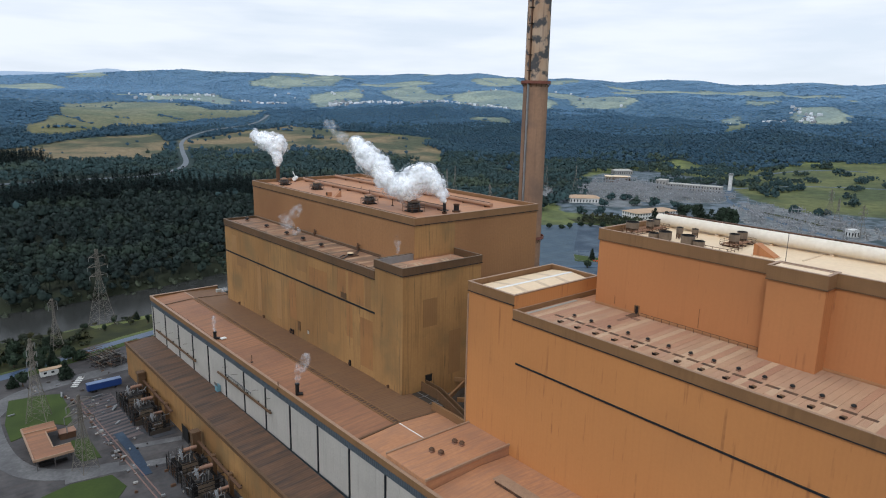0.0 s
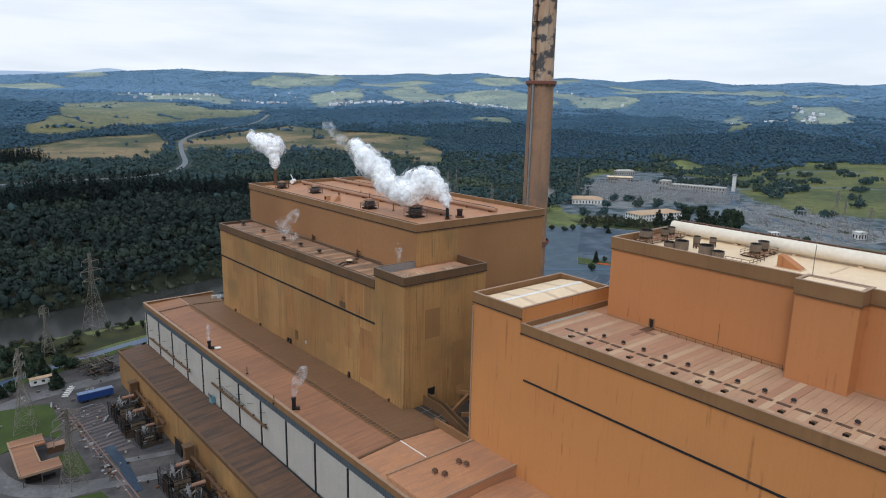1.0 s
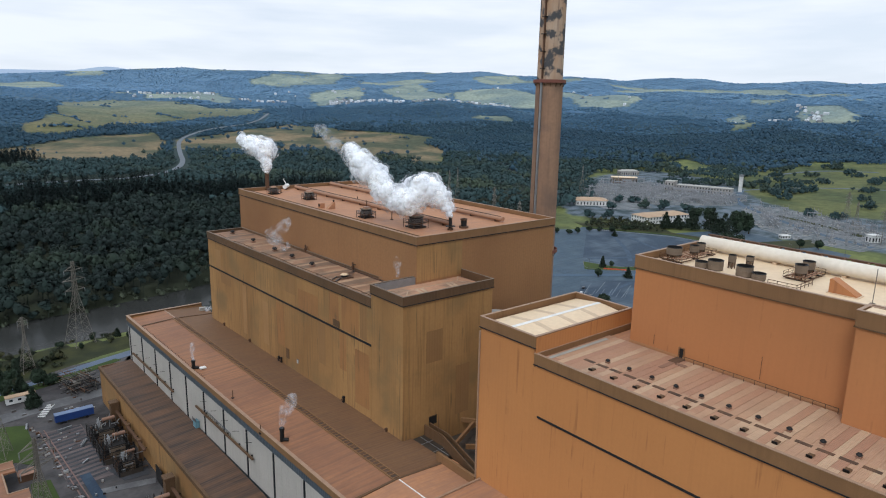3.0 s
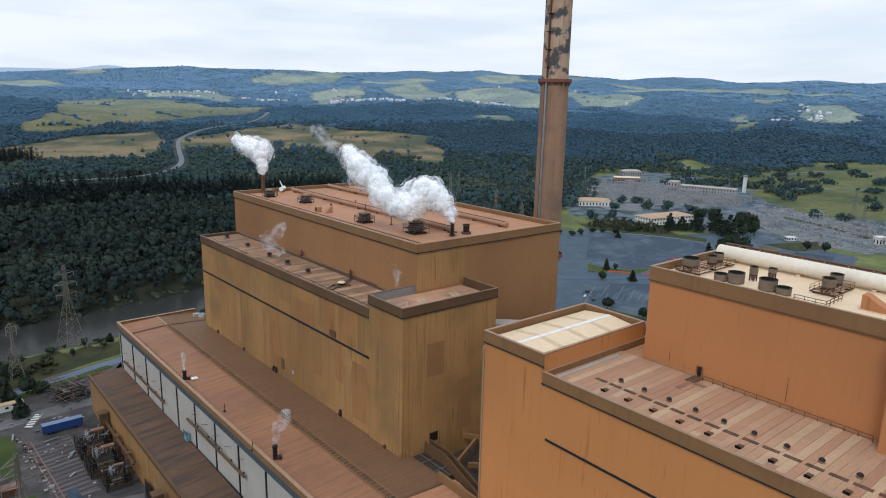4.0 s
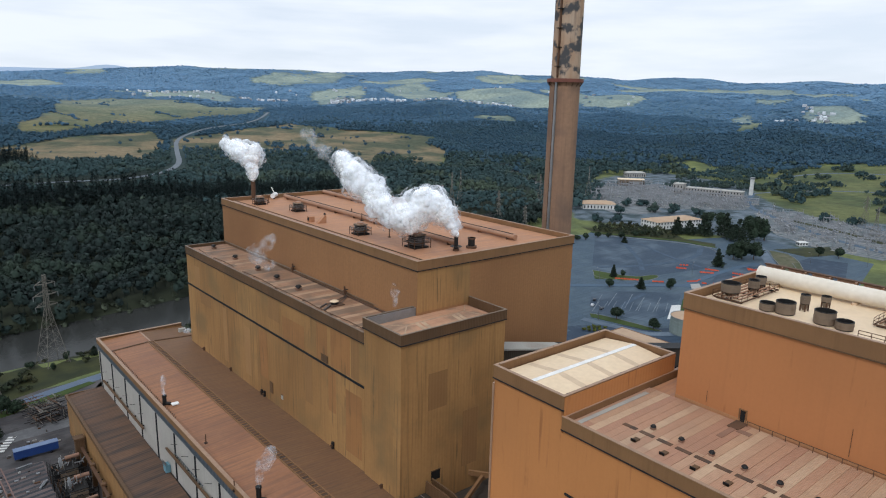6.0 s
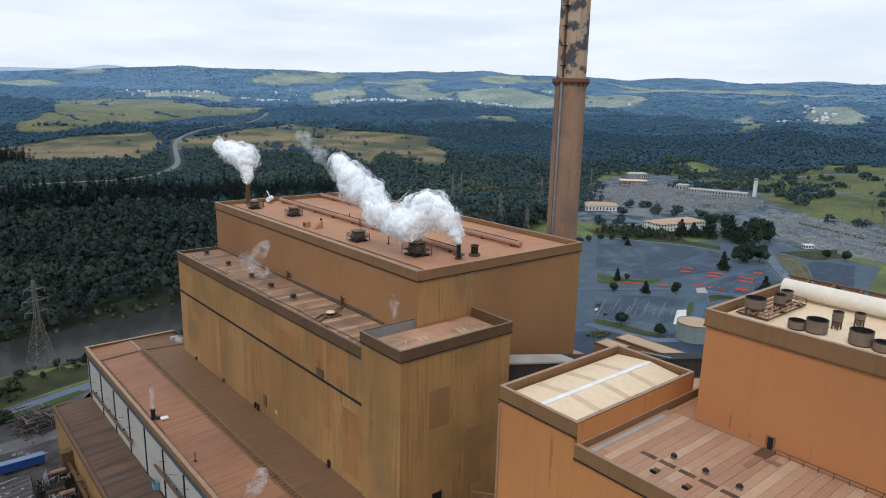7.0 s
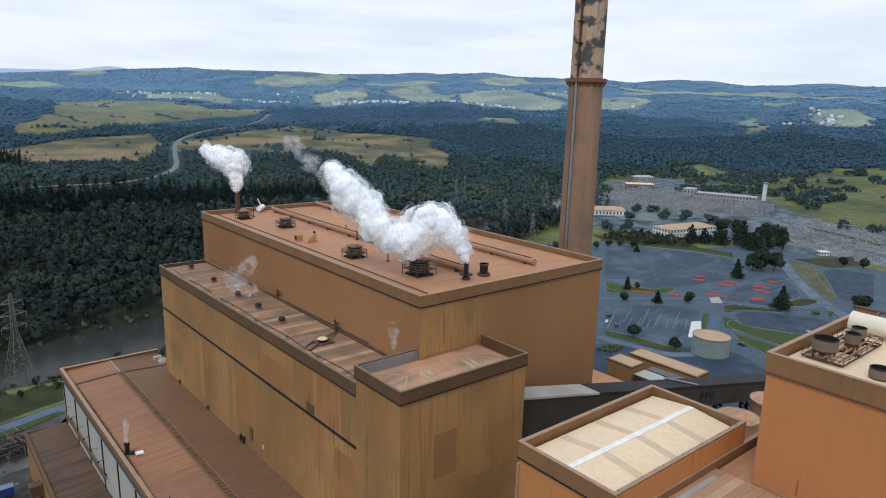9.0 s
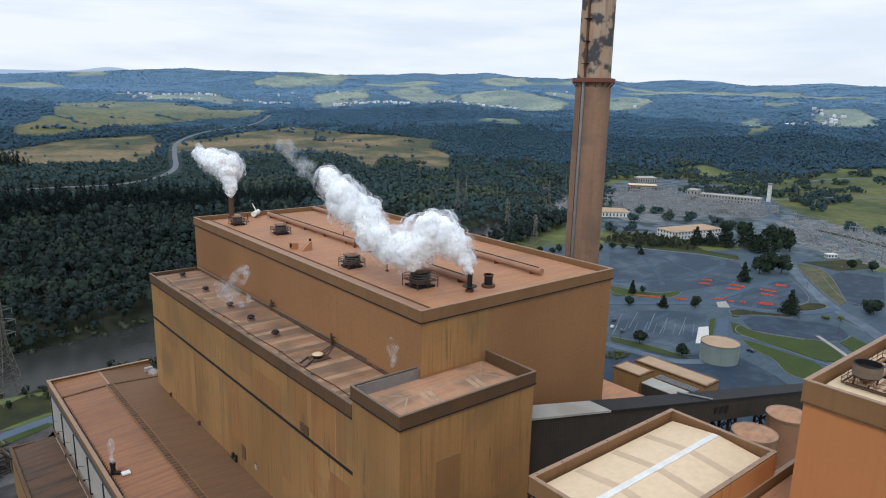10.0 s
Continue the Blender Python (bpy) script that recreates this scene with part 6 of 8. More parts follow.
for line, wide in (([(330, 196), (372, 170), (420, 160), (452, 176)], 5.0), ([(352, 168), (380, 190), (415, 232)], 4.0), ([(395, 142), (404, 176), (424, 220)], 3.2), ([(345, 121), (372, 108), (400, 98), (432, 108)], 4.2),
                   ([(246, 112), (264, 122), (296, 128)], 3.4), ([(352, 100), (384, 112), (414, 104)], 3.0)):
    lay("tyre_track", strip(rounded(line), wide), M_WORNTRACK, "paler worn wheel track over the asphalt", "wheel track", 0.23)

# ---- car park things ----
def tree_top(rng, n, r, rz, leaf, lumps=7, loose=0.42):
    """Leaf triangles over a lumpy crown about the origin, and its lump centres."""
    c = rng.normal(0, loose, (lumps, 3)) * (r, r, rz)
    c[0] = 0
    c[:, 2] *= 0.8
    s = rng.uniform(0.42, 0.66, lumps) * r
    k = rng.integers(0, lumps, n)
    d = rng.normal(0, 1, (n, 3))
    d /= np.linalg.norm(d, axis=1)[:, None]
    d[:, 2] = np.where(rng.random(n) < 0.7, np.abs(d[:, 2]), d[:, 2])
    p = c[k] + d * (s[k] * rng.uniform(0.8, 1.08, n))[:, None] * (1, 1, rz / r)
    t = rng.normal(0, 1, (n, 3, 3)) * leaf
    return (p[:, None, :] + t).reshape(-1, 3), c, s


class Leaves(Shape):
    def crown(self, rng, at, n, r, rz, leaf, lumps=7, loose=0.42):
        v, c, s = tree_top(rng, n, r, rz, leaf, lumps, loose)
        v = v + np.array(at)
        self.add(v.tolist(), [(3 * k, 3 * k + 1, 3 * k + 2) for k in range(n)])
        return c + np.array(at), s


def tree(x, y, h, r, kind="round", seed=0):
    rng = np.random.default_rng(seed)
    z = float(land(x, y)) + 0.1
    labels = {"round": "round dark-leaved tree on the grass verge", "cone": "pointed dark conifer by the car park", "shrub": "clipped yellow-green shrub on the verge",
              "tall": "tall dense dark conifer behind the car park"}
    cats = {"round": "tree", "cone": "conifer", "shrub": "shrub", "tall": "conifer"}
    ob = thing("shrub" if kind == "shrub" else "tree", (x, y, z), labels[kind], cats[kind], cats[kind] + "s round the car parks")
    trunk = Shape().tube((x, y, z - 0.3), (x, y, z + h * 0.55), 0.05 * h if h < 8 else 0.035 * h, 8, 0.012 * h)
    leaves = Leaves()
    if kind in ("cone", "tall"):
        rows = 9
        for k in range(rows):
            f = k / (rows - 1)
            rr = r * (1 - f) ** 0.8 + 0.15 * r * (kind == "tall")
            for j in range(max(2, int(7 * (1 - f)) + 1)):
                a = j * 2.4 + k
                q = (x + 0.6 * rr * math.cos(a), y + 0.6 * rr * math.sin(a), z + h * (0.12 + 0.84 * f))
                leaves.crown(rng, q, 60, max(0.5, rr * 0.55), h * 0.09, 0.045 * h * 0.6 + 0.12, 3)
                if k < rows - 1:
                    trunk.beam((x, y, q[2]), q, 0.12)
    else:
        zc = z + h * (0.55 if kind == "round" else 0.5)
        c, s = leaves.crown(rng, (x, y, zc), 1500 if kind == "round" else 420, r * 0.8, h * 0.44, 0.085 * r if kind == "round" else 0.16, 13, 0.26 if h < 10 else 0.4)
        for q, w in zip(c, s):
            leaves.ball(q, w * 0.84, 8, 6, h * 0.44 / (r * 0.8))
        for q in c[1:5]:
            trunk.beam((x, y, z + h * 0.3), q, 0.16)
    part("trunk", trunk, M_BARK, ob)
    part("crown", leaves, M_LEAF_DARK if kind in ("cone", "tall") else M_LEAF_LIGHT if kind == "shrub" else M_LEAF, ob)
    return ob


PLANTED = [(290, 153, 7, 3.4, "round"), (316, 169, 9, 2.6, "cone"), (322, 165, 5, 2.6, "round"), (305, 137, 8, 3.2, "cone"), (321, 123, 9, 4, "round"), (233, 105, 7.5, 4.6, "round"),
           (236, 81, 7, 4.2, "round"), (360, 80, 15, 6.5, "cone"), (399, 45, 12, 6, "round"), (509, 99, 9, 5, "round"), (517, 86, 9, 5, "round"), (407, 135, 14, 4, "tall"),
           (437, 138, 13, 8, "round"), (450, 127, 14, 8, "round"), (444, 134, 15, 7, "round"), (538, 160, 20, 9, "round"), (530, 168, 22, 8, "round"), (512, 172, 20, 11, "tall"),
           (522, 190, 22, 9, "tall"), (509, 205, 20, 9, "tall"), (500, 216, 14, 7, "tall"), (491, 224, 17, 6, "tall"), (415, 231, 6, 3, "cone"), (367, 61, 3, 3.4, "shrub"), (372, 54, 3, 3, "shrub"),
           (560, 215, 16, 9, "round"), (575, 240, 12, 8, "round"), (590, 200, 13, 8, "round")]
for n, (tx, ty, th, tr, tk) in enumerate(PLANTED):
    tree(tx, ty, th, tr, tk, 50 + n)
for n in range(9):
    tree(201 + 4.0 * (n % 3) + n * 0.5, 104 - 2.8 * (n // 3), 1.9, 1.7, "shrub", 90 + n)
for n in range(14):
    tree(455 - n * 11.5 + 4 * math.sin(n * 2.1), 238 + n * 4.6 + 3 * math.cos(n * 1.7), 4.5 + (n % 3), 4.0, "round", 120 + n)
BANK = [(-100.6, 151.2), (-97.1, 150.0), (-88.1, 162.0), (-82.0, 164.3), (-80.9, 148.0), (-70.9, 168.7), (-74.2, 168.5), (-90.8, 170.9), (-79.4, 193.8), (-97.4, 185.8), (-104, 178), (-97, 176), (-83, 166), (-85, 181), (-76, 170), (-72, 167), (-89, 186), (-95, 190), (-80, 196), (-100, 183), (-64, 200), (-52, 205), (-45, 214), (-60, 214), (-33, 215), (-92, 175), (-112, 176), (-30, 205)]
for n, (tx, ty) in enumerate(BANK):
    tree(tx, ty, (2.6 + (n * 7 % 5) * 0.6) * (1.9 if n < 19 else 1), (1.7 + 0.5 * (n % 3)) * (1.5 if n < 19 else 1), "round" if n % 4 else "cone", 150 + n)


def barrier_row(x0, y0, x1, y1):
    n = max(2, round(math.hypot(x1 - x0, y1 - y0) / 2.1))
    for k in range(n):
        a = (k + 0.5) / n
        x, y, turn = x0 + (x1 - x0) * a, y0 + (y1 - y0) * a, math.degrees(math.atan2(y1 - y0, x1 - x0))
        z = float(land(x, y)) + 0.18
        if not BARRIERS:
            ob = thing("traffic_barrier", (0, 0, 0), "orange-red plastic traffic barrier on the asphalt", "barrier", "traffic barriers on the car park")
            part("body", Shape().profile_y([(-0.3, 0), (0.3, 0), (0.26, 0.25), (0.1, 0.45), (0.08, 1.0), (-0.08, 1.0), (-0.1, 0.45), (-0.26, 0.25)], -0.95, 0.95), M_BARRIER, ob)
            part("cap", Shape().box(-0.07, 0.07, -0.85, 0.85, 1.0, 1.06), M_BARRIER, ob)
            BARRIERS.append(ob)
            ob.matrix_basis = pose(x, y, z, 0, 0, turn - 90)
        else:
            copy_thing(BARRIERS[0], pose(x, y, z, 0, 0, turn - 90))


BARRIERS = []
for row in ((312, 165, 323, 151), (328, 143, 334, 137), (349, 127, 356, 123), (356, 123, 362, 124), (387, 157, 391, 151), (377, 154, 381, 147), (391, 137, 394, 127), (380, 135, 385, 126),
            (396, 117, 399, 106), (387, 112, 389, 102), (417, 116, 417, 110), (364, 102, 369, 95), (354, 118, 355, 115), (359, 112, 359, 109), (414, 114, 418, 108), (366, 104, 371, 97)):
    barrier_row(*row)


def car(x, y, turn, colour, label):
    z = float(land(x, y)) + 0.2
    ob = thing("car", (0, 0, 0), label, "car", "cars in the car park")
    paint = material("car_paint", colour, 0.3, bump=0.0)
    body = Shape()
    side = [(-2.2, 0.35), (2.2, 0.35), (2.2, 0.8), (1.2, 0.95), (0.7, 1.45), (-1.1, 1.45), (-1.8, 0.98), (-2.2, 0.9)]
    n = len(side)
    body.add([(a, -0.85, b) for a, b in side] + [(a, 0.85, b) for a, b in side], [tuple(range(n)), tuple(range(n, 2 * n))[::-1]] + [(k, n + k, n + (k + 1) % n, (k + 1) % n) for k in range(n)])
    part("body", body, paint, ob)
    for s in (-1, 1):
        part("window", Shape().box(-1.0, 0.6, 0.855 * s - 0.02, 0.855 * s + 0.02, 0.98, 1.36), M_GLASS_DARK, ob)
        for a in (-1.35, 1.35):
            part("wheel", Shape().tube((a, 0.7 * s, 0.33), (a, 0.9 * s, 0.33), 0.33, 12), M_DARK, ob)
    part("windscreen", Shape().add([(1.18, -0.75, 1.0), (1.18, 0.75, 1.0), (0.76, 0.7, 1.42), (0.76, -0.7, 1.42), (1.22, -0.75, 0.98), (1.22, 0.75, 0.98), (0.8, 0.7, 1.44), (0.8, -0.7, 1.44)],
                                   [(0, 1, 2, 3), (7, 6, 5, 4), (0, 4, 5, 1), (1, 5, 6, 2), (2, 6, 7, 3), (3, 7, 4, 0)]), M_GLASS_DARK, ob)
    ob.matrix_basis = pose(x, y, z, 0, 0, turn)


car(242, 123, 25, (0.05, 0.055, 0.06), "dark grey hatchback parked in a bay")
car(254, 138, 25, (0.03, 0.032, 0.04), "black hatchback parked in a bay")
car(243, 131, 25, (0.55, 0.57, 0.6), "silver hatchback parked in a bay")
car(273, 62, 80, (0.04, 0.05, 0.07), "dark blue car parked by the tank")
car(214, 35, 10, (0.7, 0.7, 0.7), "white car parked by the lawn")

tank = thing("storage_tank", (247.5, 66.5, -4.2), "round pale green steel storage tank with a tan roof", "tank")
for k in range(5):
    part("course", Shape().tube((247.5, 66.5, -4.4 + k * 2.05), (247.5, 66.5, -4.4 + k * 2.05 + 1.98), 9.6 - 0.03 * k, 48), M_TANKWALL, tank)
    part("course_ring", Shape().ring((247.5, 66.5), 9.4, 9.68, -2.48 + k * 2.05, -2.3 + k * 2.05, 48), M_TANKWALL, tank)
part("roof", Shape().tube((247.5, 66.5, 5.85), (247.5, 66.5, 6.9), 9.75, 48, 0.6), M_TILE, tank, "tan conical roof")
part("edge_rail", Shape().ring((247.5, 66.5), 9.55, 9.75, 5.75, 6.2, 48), M_GALV, tank)

for nm, x0, x1, y0, y1, z1 in (("a", 175.0, 185.0, 65.5, 79.6, 6.0), ("b", 191.5, 202.0, 42, 79, 5.2)):
    shed = thing("shed", ((x0 + x1) / 2, (y0 + y1) / 2, -4), "flat-roofed ochre shed with a tan roof and parapet", "shed", "sheds behind the boiler house")
    wall_block(shed, x0, x1, y0, y1, -4.5, z1, M_OCHRE, M_TILE, band=0.7, drop=0.12, cap=False)
lean = thing("lean_to", (181, 56, -4), "low grey lean-to roof on dark posts", "shed")
part("roof", Shape().box(176, 184.5, 46, 64.8, 2.2, 2.6), M_GREYROOF, lean)
part("wall", Shape().box(176.4, 184.2, 46.4, 64.4, -4.5, 2.2), M_CONVEYOR, lean)
for k in range(4):
    part("pipe", Shape().tube((185.4 + k * 1.3, 44, 3.0), (185.4 + k * 1.3, 64, 3.0), 0.28, 8), M_GALV, lean)
    part("pipe_stand", Shape().box(185.2 + k * 1.3, 185.6 + k * 1.3, 48, 48.4, -4.5, 2.8), M_STEEL, lean)
salm = thing("shed", (140, 72, -4), "low shed with a broad salmon roof", "shed", "sheds behind the boiler house")
part("wall", Shape().box(118, 165, 56, 92, -4.5, 1.4), M_OCHRE, salm)
part("roof", Shape().slab(117.5, 165.5, 55.5, 92.5, 1.4, 2.2, 0.1), M_ROOF, salm)
low_grey = thing("round_hopper", (150, 50, -4), "pale grey round hopper roof beside the conveyor", "hopper")
part("shell", Shape().tube((153, 50, -4.5), (153, 50, 1.5), 6, 28), M_GALV, low_grey)
part("lid", Shape().tube((153, 50, 1.5), (153, 50, 2.8), 6.3, 28, 1.0), M_GREYROOF, low_grey)

# ---- yard beside the turbine hall ----
def transformer(x, y, s, h):
    """A power transformer in its bay: tank, cooling fins, conservator, bushings, pipes and fire wall."""
    ob = thing("transformer", (x, y, 0), "rusty brown power transformer with cooling fins and bushings", "transformer", "transformers along the turbine hall")
    part("plinth", Shape().slab(x - 5.2 * s, x + 5.2 * s, y - 5.4 * s, y + 5.4 * s, 0.0, 0.5, 0.1), M_TRENCH, ob)
    part("tank", Shape().slab(x - 2.6 * s, x + 2.6 * s, y - 3.4 * s, y + 3.4 * s, 0.5, 0.5 + 4.4 * h, 0.2), M_DRUM, ob)
    part("lid", Shape().slab(x - 2.8 * s, x + 2.8 * s, y - 3.6 * s, y + 3.6 * s, 0.5 + 4.4 * h, 0.75 + 4.4 * h, 0.08), M_DARK, ob)
    for side in (-1, 1):
        for k in range(9):
            yy = y + (k - 4) * 0.78 * s
            part("fin", Shape().box(x + side * 2.7 * s - 0.05, x + side * 4.2 * s, yy - 0.09, yy + 0.09, 0.9, 4.4 * h) if side > 0 else Shape().box(x - 4.2 * s, x - 2.7 * s + 0.05, yy - 0.09, yy + 0.09, 0.9, 4.4 * h), M_DARK, ob)
    zt = 0.75 + 4.4 * h
    part("conservator", Shape().tube((x - 0.2 * s, y + 1.9 * s, zt + 1.5), (x + 4.0 * s, y + 1.9 * s, zt + 1.5), 0.66 * s, 18), M_ROOF_GRIMY, ob, "tan cylindrical oil conservator")
    for a in (0.2, 3.4):
        part("conservator_leg", Shape().box(x + a * s - 0.15, x + a * s + 0.15, y + 1.9 * s - 0.2, y + 1.9 * s + 0.2, zt, zt + 1.2), M_RUST, ob)
    for k in range(3):
        bx, by = x - 1.9 * s + 0.2 * k, y - 2.2 * s + 1.7 * k * s * 0.8
        bush = part("bushing", Shape().tube((bx, by, zt), (bx - 0.5, by - 0.2, zt + 3.0 * h), 0.28, 10, 0.12), M_GALV, ob, "pale grey ribbed bushing")
        for j in range(5):
            f = 0.2 + j * 0.16
            part("skirt", Shape().tube((bx - 0.5 * f, by - 0.2 * f, zt + 3.0 * h * f), (bx - 0.5 * f, by - 0.2 * f, zt + 3.0 * h * f + 0.12), 0.42, 10), M_GALV, bush)
    for k in range(6):
        yy = y + (k - 2.5) * 1.05 * s
        part("pipe", Shape().beam((x - 2.2 * s, yy, zt + 0.4), (x + (k % 3 - 1) * 1.3 * s, yy + 0.6, zt + 1.1 + 0.25 * (k % 2)), 0.28), M_GALV if k % 2 else M_RUST, ob)
    for dx, dy in ((-5.0, -5.2), (-5.0, 0), (-5.0, 5.2), (5.0, -5.2), (5.0, 5.2)):
        part("post", Shape().beam((x + dx * s, y + dy * s, 0.4), (x + dx * s, y + dy * s, 0.4 + 5.0 * h), 0.3), M_DARK, ob)
    for zz in (1.4, 2.6, 3.8, 5.2):
        part("rail", Shape().beam((x - 5.0 * s, y - 5.2 * s, zz * h), (x - 5.0 * s, y + 5.2 * s, zz * h), 0.2), M_DARK, ob)
        part("rail", Shape().beam((x - 5.0 * s, y - 5.2 * s, zz * h), (x + 5.0 * s, y - 5.2 * s, zz * h), 0.2), M_DARK, ob)
    part("fire_wall", Shape().box(x - 4.6 * s, x + 5.2 * s, y - 5.8 * s, y - 5.4 * s, 0, 2.0 * h), M_CONVEYOR, ob)
    rng = random.Random(int(y * 10) + 7)
    for k in range(72):
        px, py, pz = x + rng.uniform(-4.6, 4.6) * s, y + rng.uniform(-4.8, 4.8) * s, rng.uniform(1.0, 5.6) * h
        q = rng.choice(((rng.uniform(1, 3), 0, 0), (0, rng.uniform(1, 3), 0), (0, 0, rng.uniform(0.8, 2.2)), (rng.uniform(-1.5, 1.5), 1.2, 0.6)))
        part("pipework", Shape().beam((px, py, pz), (px + q[0], py + q[1], pz + q[2]), rng.uniform(0.1, 0.3)), rng.choice((M_DARK, M_RUST, M_DARK, M_STEEL, M_PARAPET_DULL, M_GALV)), ob)
    for k in range(15):
        px = x - 5.05 * s + (k % 3) * 0.5
        py = y + (k - 7) * 0.72 * s
        part("fence_post", Shape().beam((px, py, 0.4), (px, py, rng.uniform(3.2, 6.6) * h), 0.13), rng.choice((M_DARK, M_RUST, M_STEEL)), ob)
    for k in range(9):
        px, py = x + rng.uniform(-3.4, 2.4) * s, y + rng.uniform(-4, 4) * s
        part("conduit", Shape().tube((px, py, 4.6 * h), (px + rng.uniform(-0.4, 0.4), py, rng.uniform(6.2, 8.4) * h), 0.11, 8), rng.choice((M_GALV, M_STEEL, M_CONCRETE)), ob)
    for k in range(6):
        px, py = x + rng.uniform(-4.4, -2.6) * s, y + rng.uniform(-4.6, 4.6) * s
        part("cubicle", Shape().slab(px - 0.5, px + 0.5, py - 0.4, py + 0.4, 0.4, rng.uniform(1.4, 3.4), 0.05), rng.choice((M_STEEL, M_RUST, M_GALV)), ob)
    return ob


for ty, ts, th in ((103.5, 1.0, 1.05), (89.0, 1.0, 1.05), (76.5, 0.72, 0.85), (40.0, 1.0, 1.1), (25.5, 1.0, 1.1), (12.0, 0.75, 0.9), (-28, 1.0, 1.1)):
    transformer(-64.6 if ts > 0.9 else -63.8, ty, ts, th)
for cy in (109.5, 93.5, 79.5, 45.5, 31.0, 17.0):
    ob = thing("bus_duct", (-59.4, cy, 0), "square brown bus duct shaft against the ochre wall", "duct", "bus ducts along the turbine hall")
    w = 1.3 if cy in (109.5, 45.5) else 0.6
    part("shaft", Shape().slab(-58.0 - 2.2 * w, -58.0, cy - w, cy + w, 0.0, 5.2 + 4.0 * w, 0.1), M_PARAPET_DULL, ob)
    part("head", Shape().slab(-58.2 - 2.3 * w, -58.0, cy - 1.25 * w, cy + 1.25 * w, 5.2 + 4.0 * w, 6.0 + 4.0 * w, 0.1), M_PARAPET_DULL, ob)
ob = thing("cable_tray", (-59.0, 60, 0), "rusty cable tray run along the ochre wall", "cable tray")
part("tray", Shape().box(-59.6, -58.7, 72, 108, 7.4, 7.9), M_RUST, ob)
part("tray", Shape().box(-59.6, -58.7, 8, 44, 7.4, 7.9), M_RUST, ob)
for k in range(14):
    y = (74 + k * 5) if k < 7 else (10 + (k - 7) * 5)
    part("bracket", Shape().box(-59.5, -57.95, y - 0.12, y + 0.12, 7.1, 7.4), M_DARK, ob)
part("roller_door", Shape().box(-58.1, -57.85, 58.0, 64.5, 0.05, 5.6), M_DARK, aisle, "dark open doorway")

trailer = thing("trailer", (-70, 127, 0), "long blue box trailer", "trailer")
part("box", Shape().slab(-77, -63.6, 125.2, 128.0, 1.1, 3.9, 0.08), M_BLUE, trailer)
part("roof", Shape().slab(-77.05, -63.55, 125.15, 128.05, 3.9, 4.05, 0.05), M_TRAILERTOP, trailer, "faded blue roof")
for wx in (-75, -73.6, -66):
    for wy in (125.5, 127.7):
        part("wheel", Shape().tube((wx, wy - 0.2, 0.6), (wx, wy + 0.2, 0.6), 0.5, 14), M_DARK, trailer)
part("chassis", Shape().box(-76.5, -64, 126.0, 127.2, 0.7, 1.1), M_DARK, trailer)

hut = thing("hut", (-99, 82, 0), "L-shaped flat salmon-roofed shelter on steel posts", "hut")
HUT = [(-104.6, 96.5), (-104.2, 69.5), (-92.6, 69.8), (-92.6, 75.4), (-98.0, 75.4), (-98.0, 89.4), (-94.3, 89.4), (-94.3, 96.5)]
part("roof", Shape().prism(HUT, 4.0, 4.6), M_HALLROOF, hut)
part("roof_edge", Shape().box(-104.8, -94.1, 96.5, 96.8, 3.9, 4.8).box(-104.9, -104.4, 69.3, 96.6, 3.9, 4.8).box(-104.4, -92.4, 69.2, 69.6, 3.9, 4.8).box(-98.2, -97.8, 75.4, 89.4, 4.3, 4.8).box(-98.0, -92.5, 75.2, 75.6, 4.3, 4.8), M_CAP, hut)
part("upstand", Shape().box(-104.6, -94.3, 91.2, 91.6, 4.6, 5.0), M_CAP, hut)
part("room", Shape().box(-104.0, -97.6, 80, 96, 0.0, 4.0), M_OCHRE, hut)
for hx, hy in ((-103.8, 70.2), (-98.5, 70.2), (-93.2, 70.2), (-93.2, 75.0), (-103.8, 76)):
    part("post", Shape().box(hx - 0.15, hx + 0.15, hy - 0.15, hy + 0.15, 0, 4.0), M_STEEL, hut)
    part("brace", Shape().beam((hx, hy, 2.6), (hx + 1.4, hy, 4.0), 0.14), M_STEEL, hut)
part("bench", Shape().box(-103, -94.5, 72.2, 74.0, 0.1, 1.3), M_DARK, hut)
shed2 = thing("shed", (-91, 90.5, 0), "small tin-roofed store beside the hut", "shed")
part("body", Shape().box(-93.8, -88.6, 88.6, 92.6, 0, 2.4), M_RUST, shed2)
part("roof", Shape().slab(-94.0, -88.4, 88.4, 92.8, 2.4, 2.65, 0.05), M_ROOF_GRIMY, shed2)
van = thing("site_cabin", (-83.5, 157, 0), "white site cabin with an orange roof edge", "cabin")
part("body", Shape().slab(-89.5, -79.0, 155.4, 158.4, 0.3, 3.0, 0.1), M_WALLWHITE, van)
part("roof", Shape().slab(-89.7, -78.8, 155.2, 158.6, 3.0, 3.25, 0.06), M_TILE, van, "tan roof")
for k in range(3):
    part("window", Shape().box(-88.3 + 3 * k, -87.1 + 3 * k, 155.33, 155.45, 1.4, 2.3), M_GLASS_DARK, van)
part("skid", Shape().box(-89, -79.5, 155.8, 158.0, 0.0, 0.3), M_DARK, van)

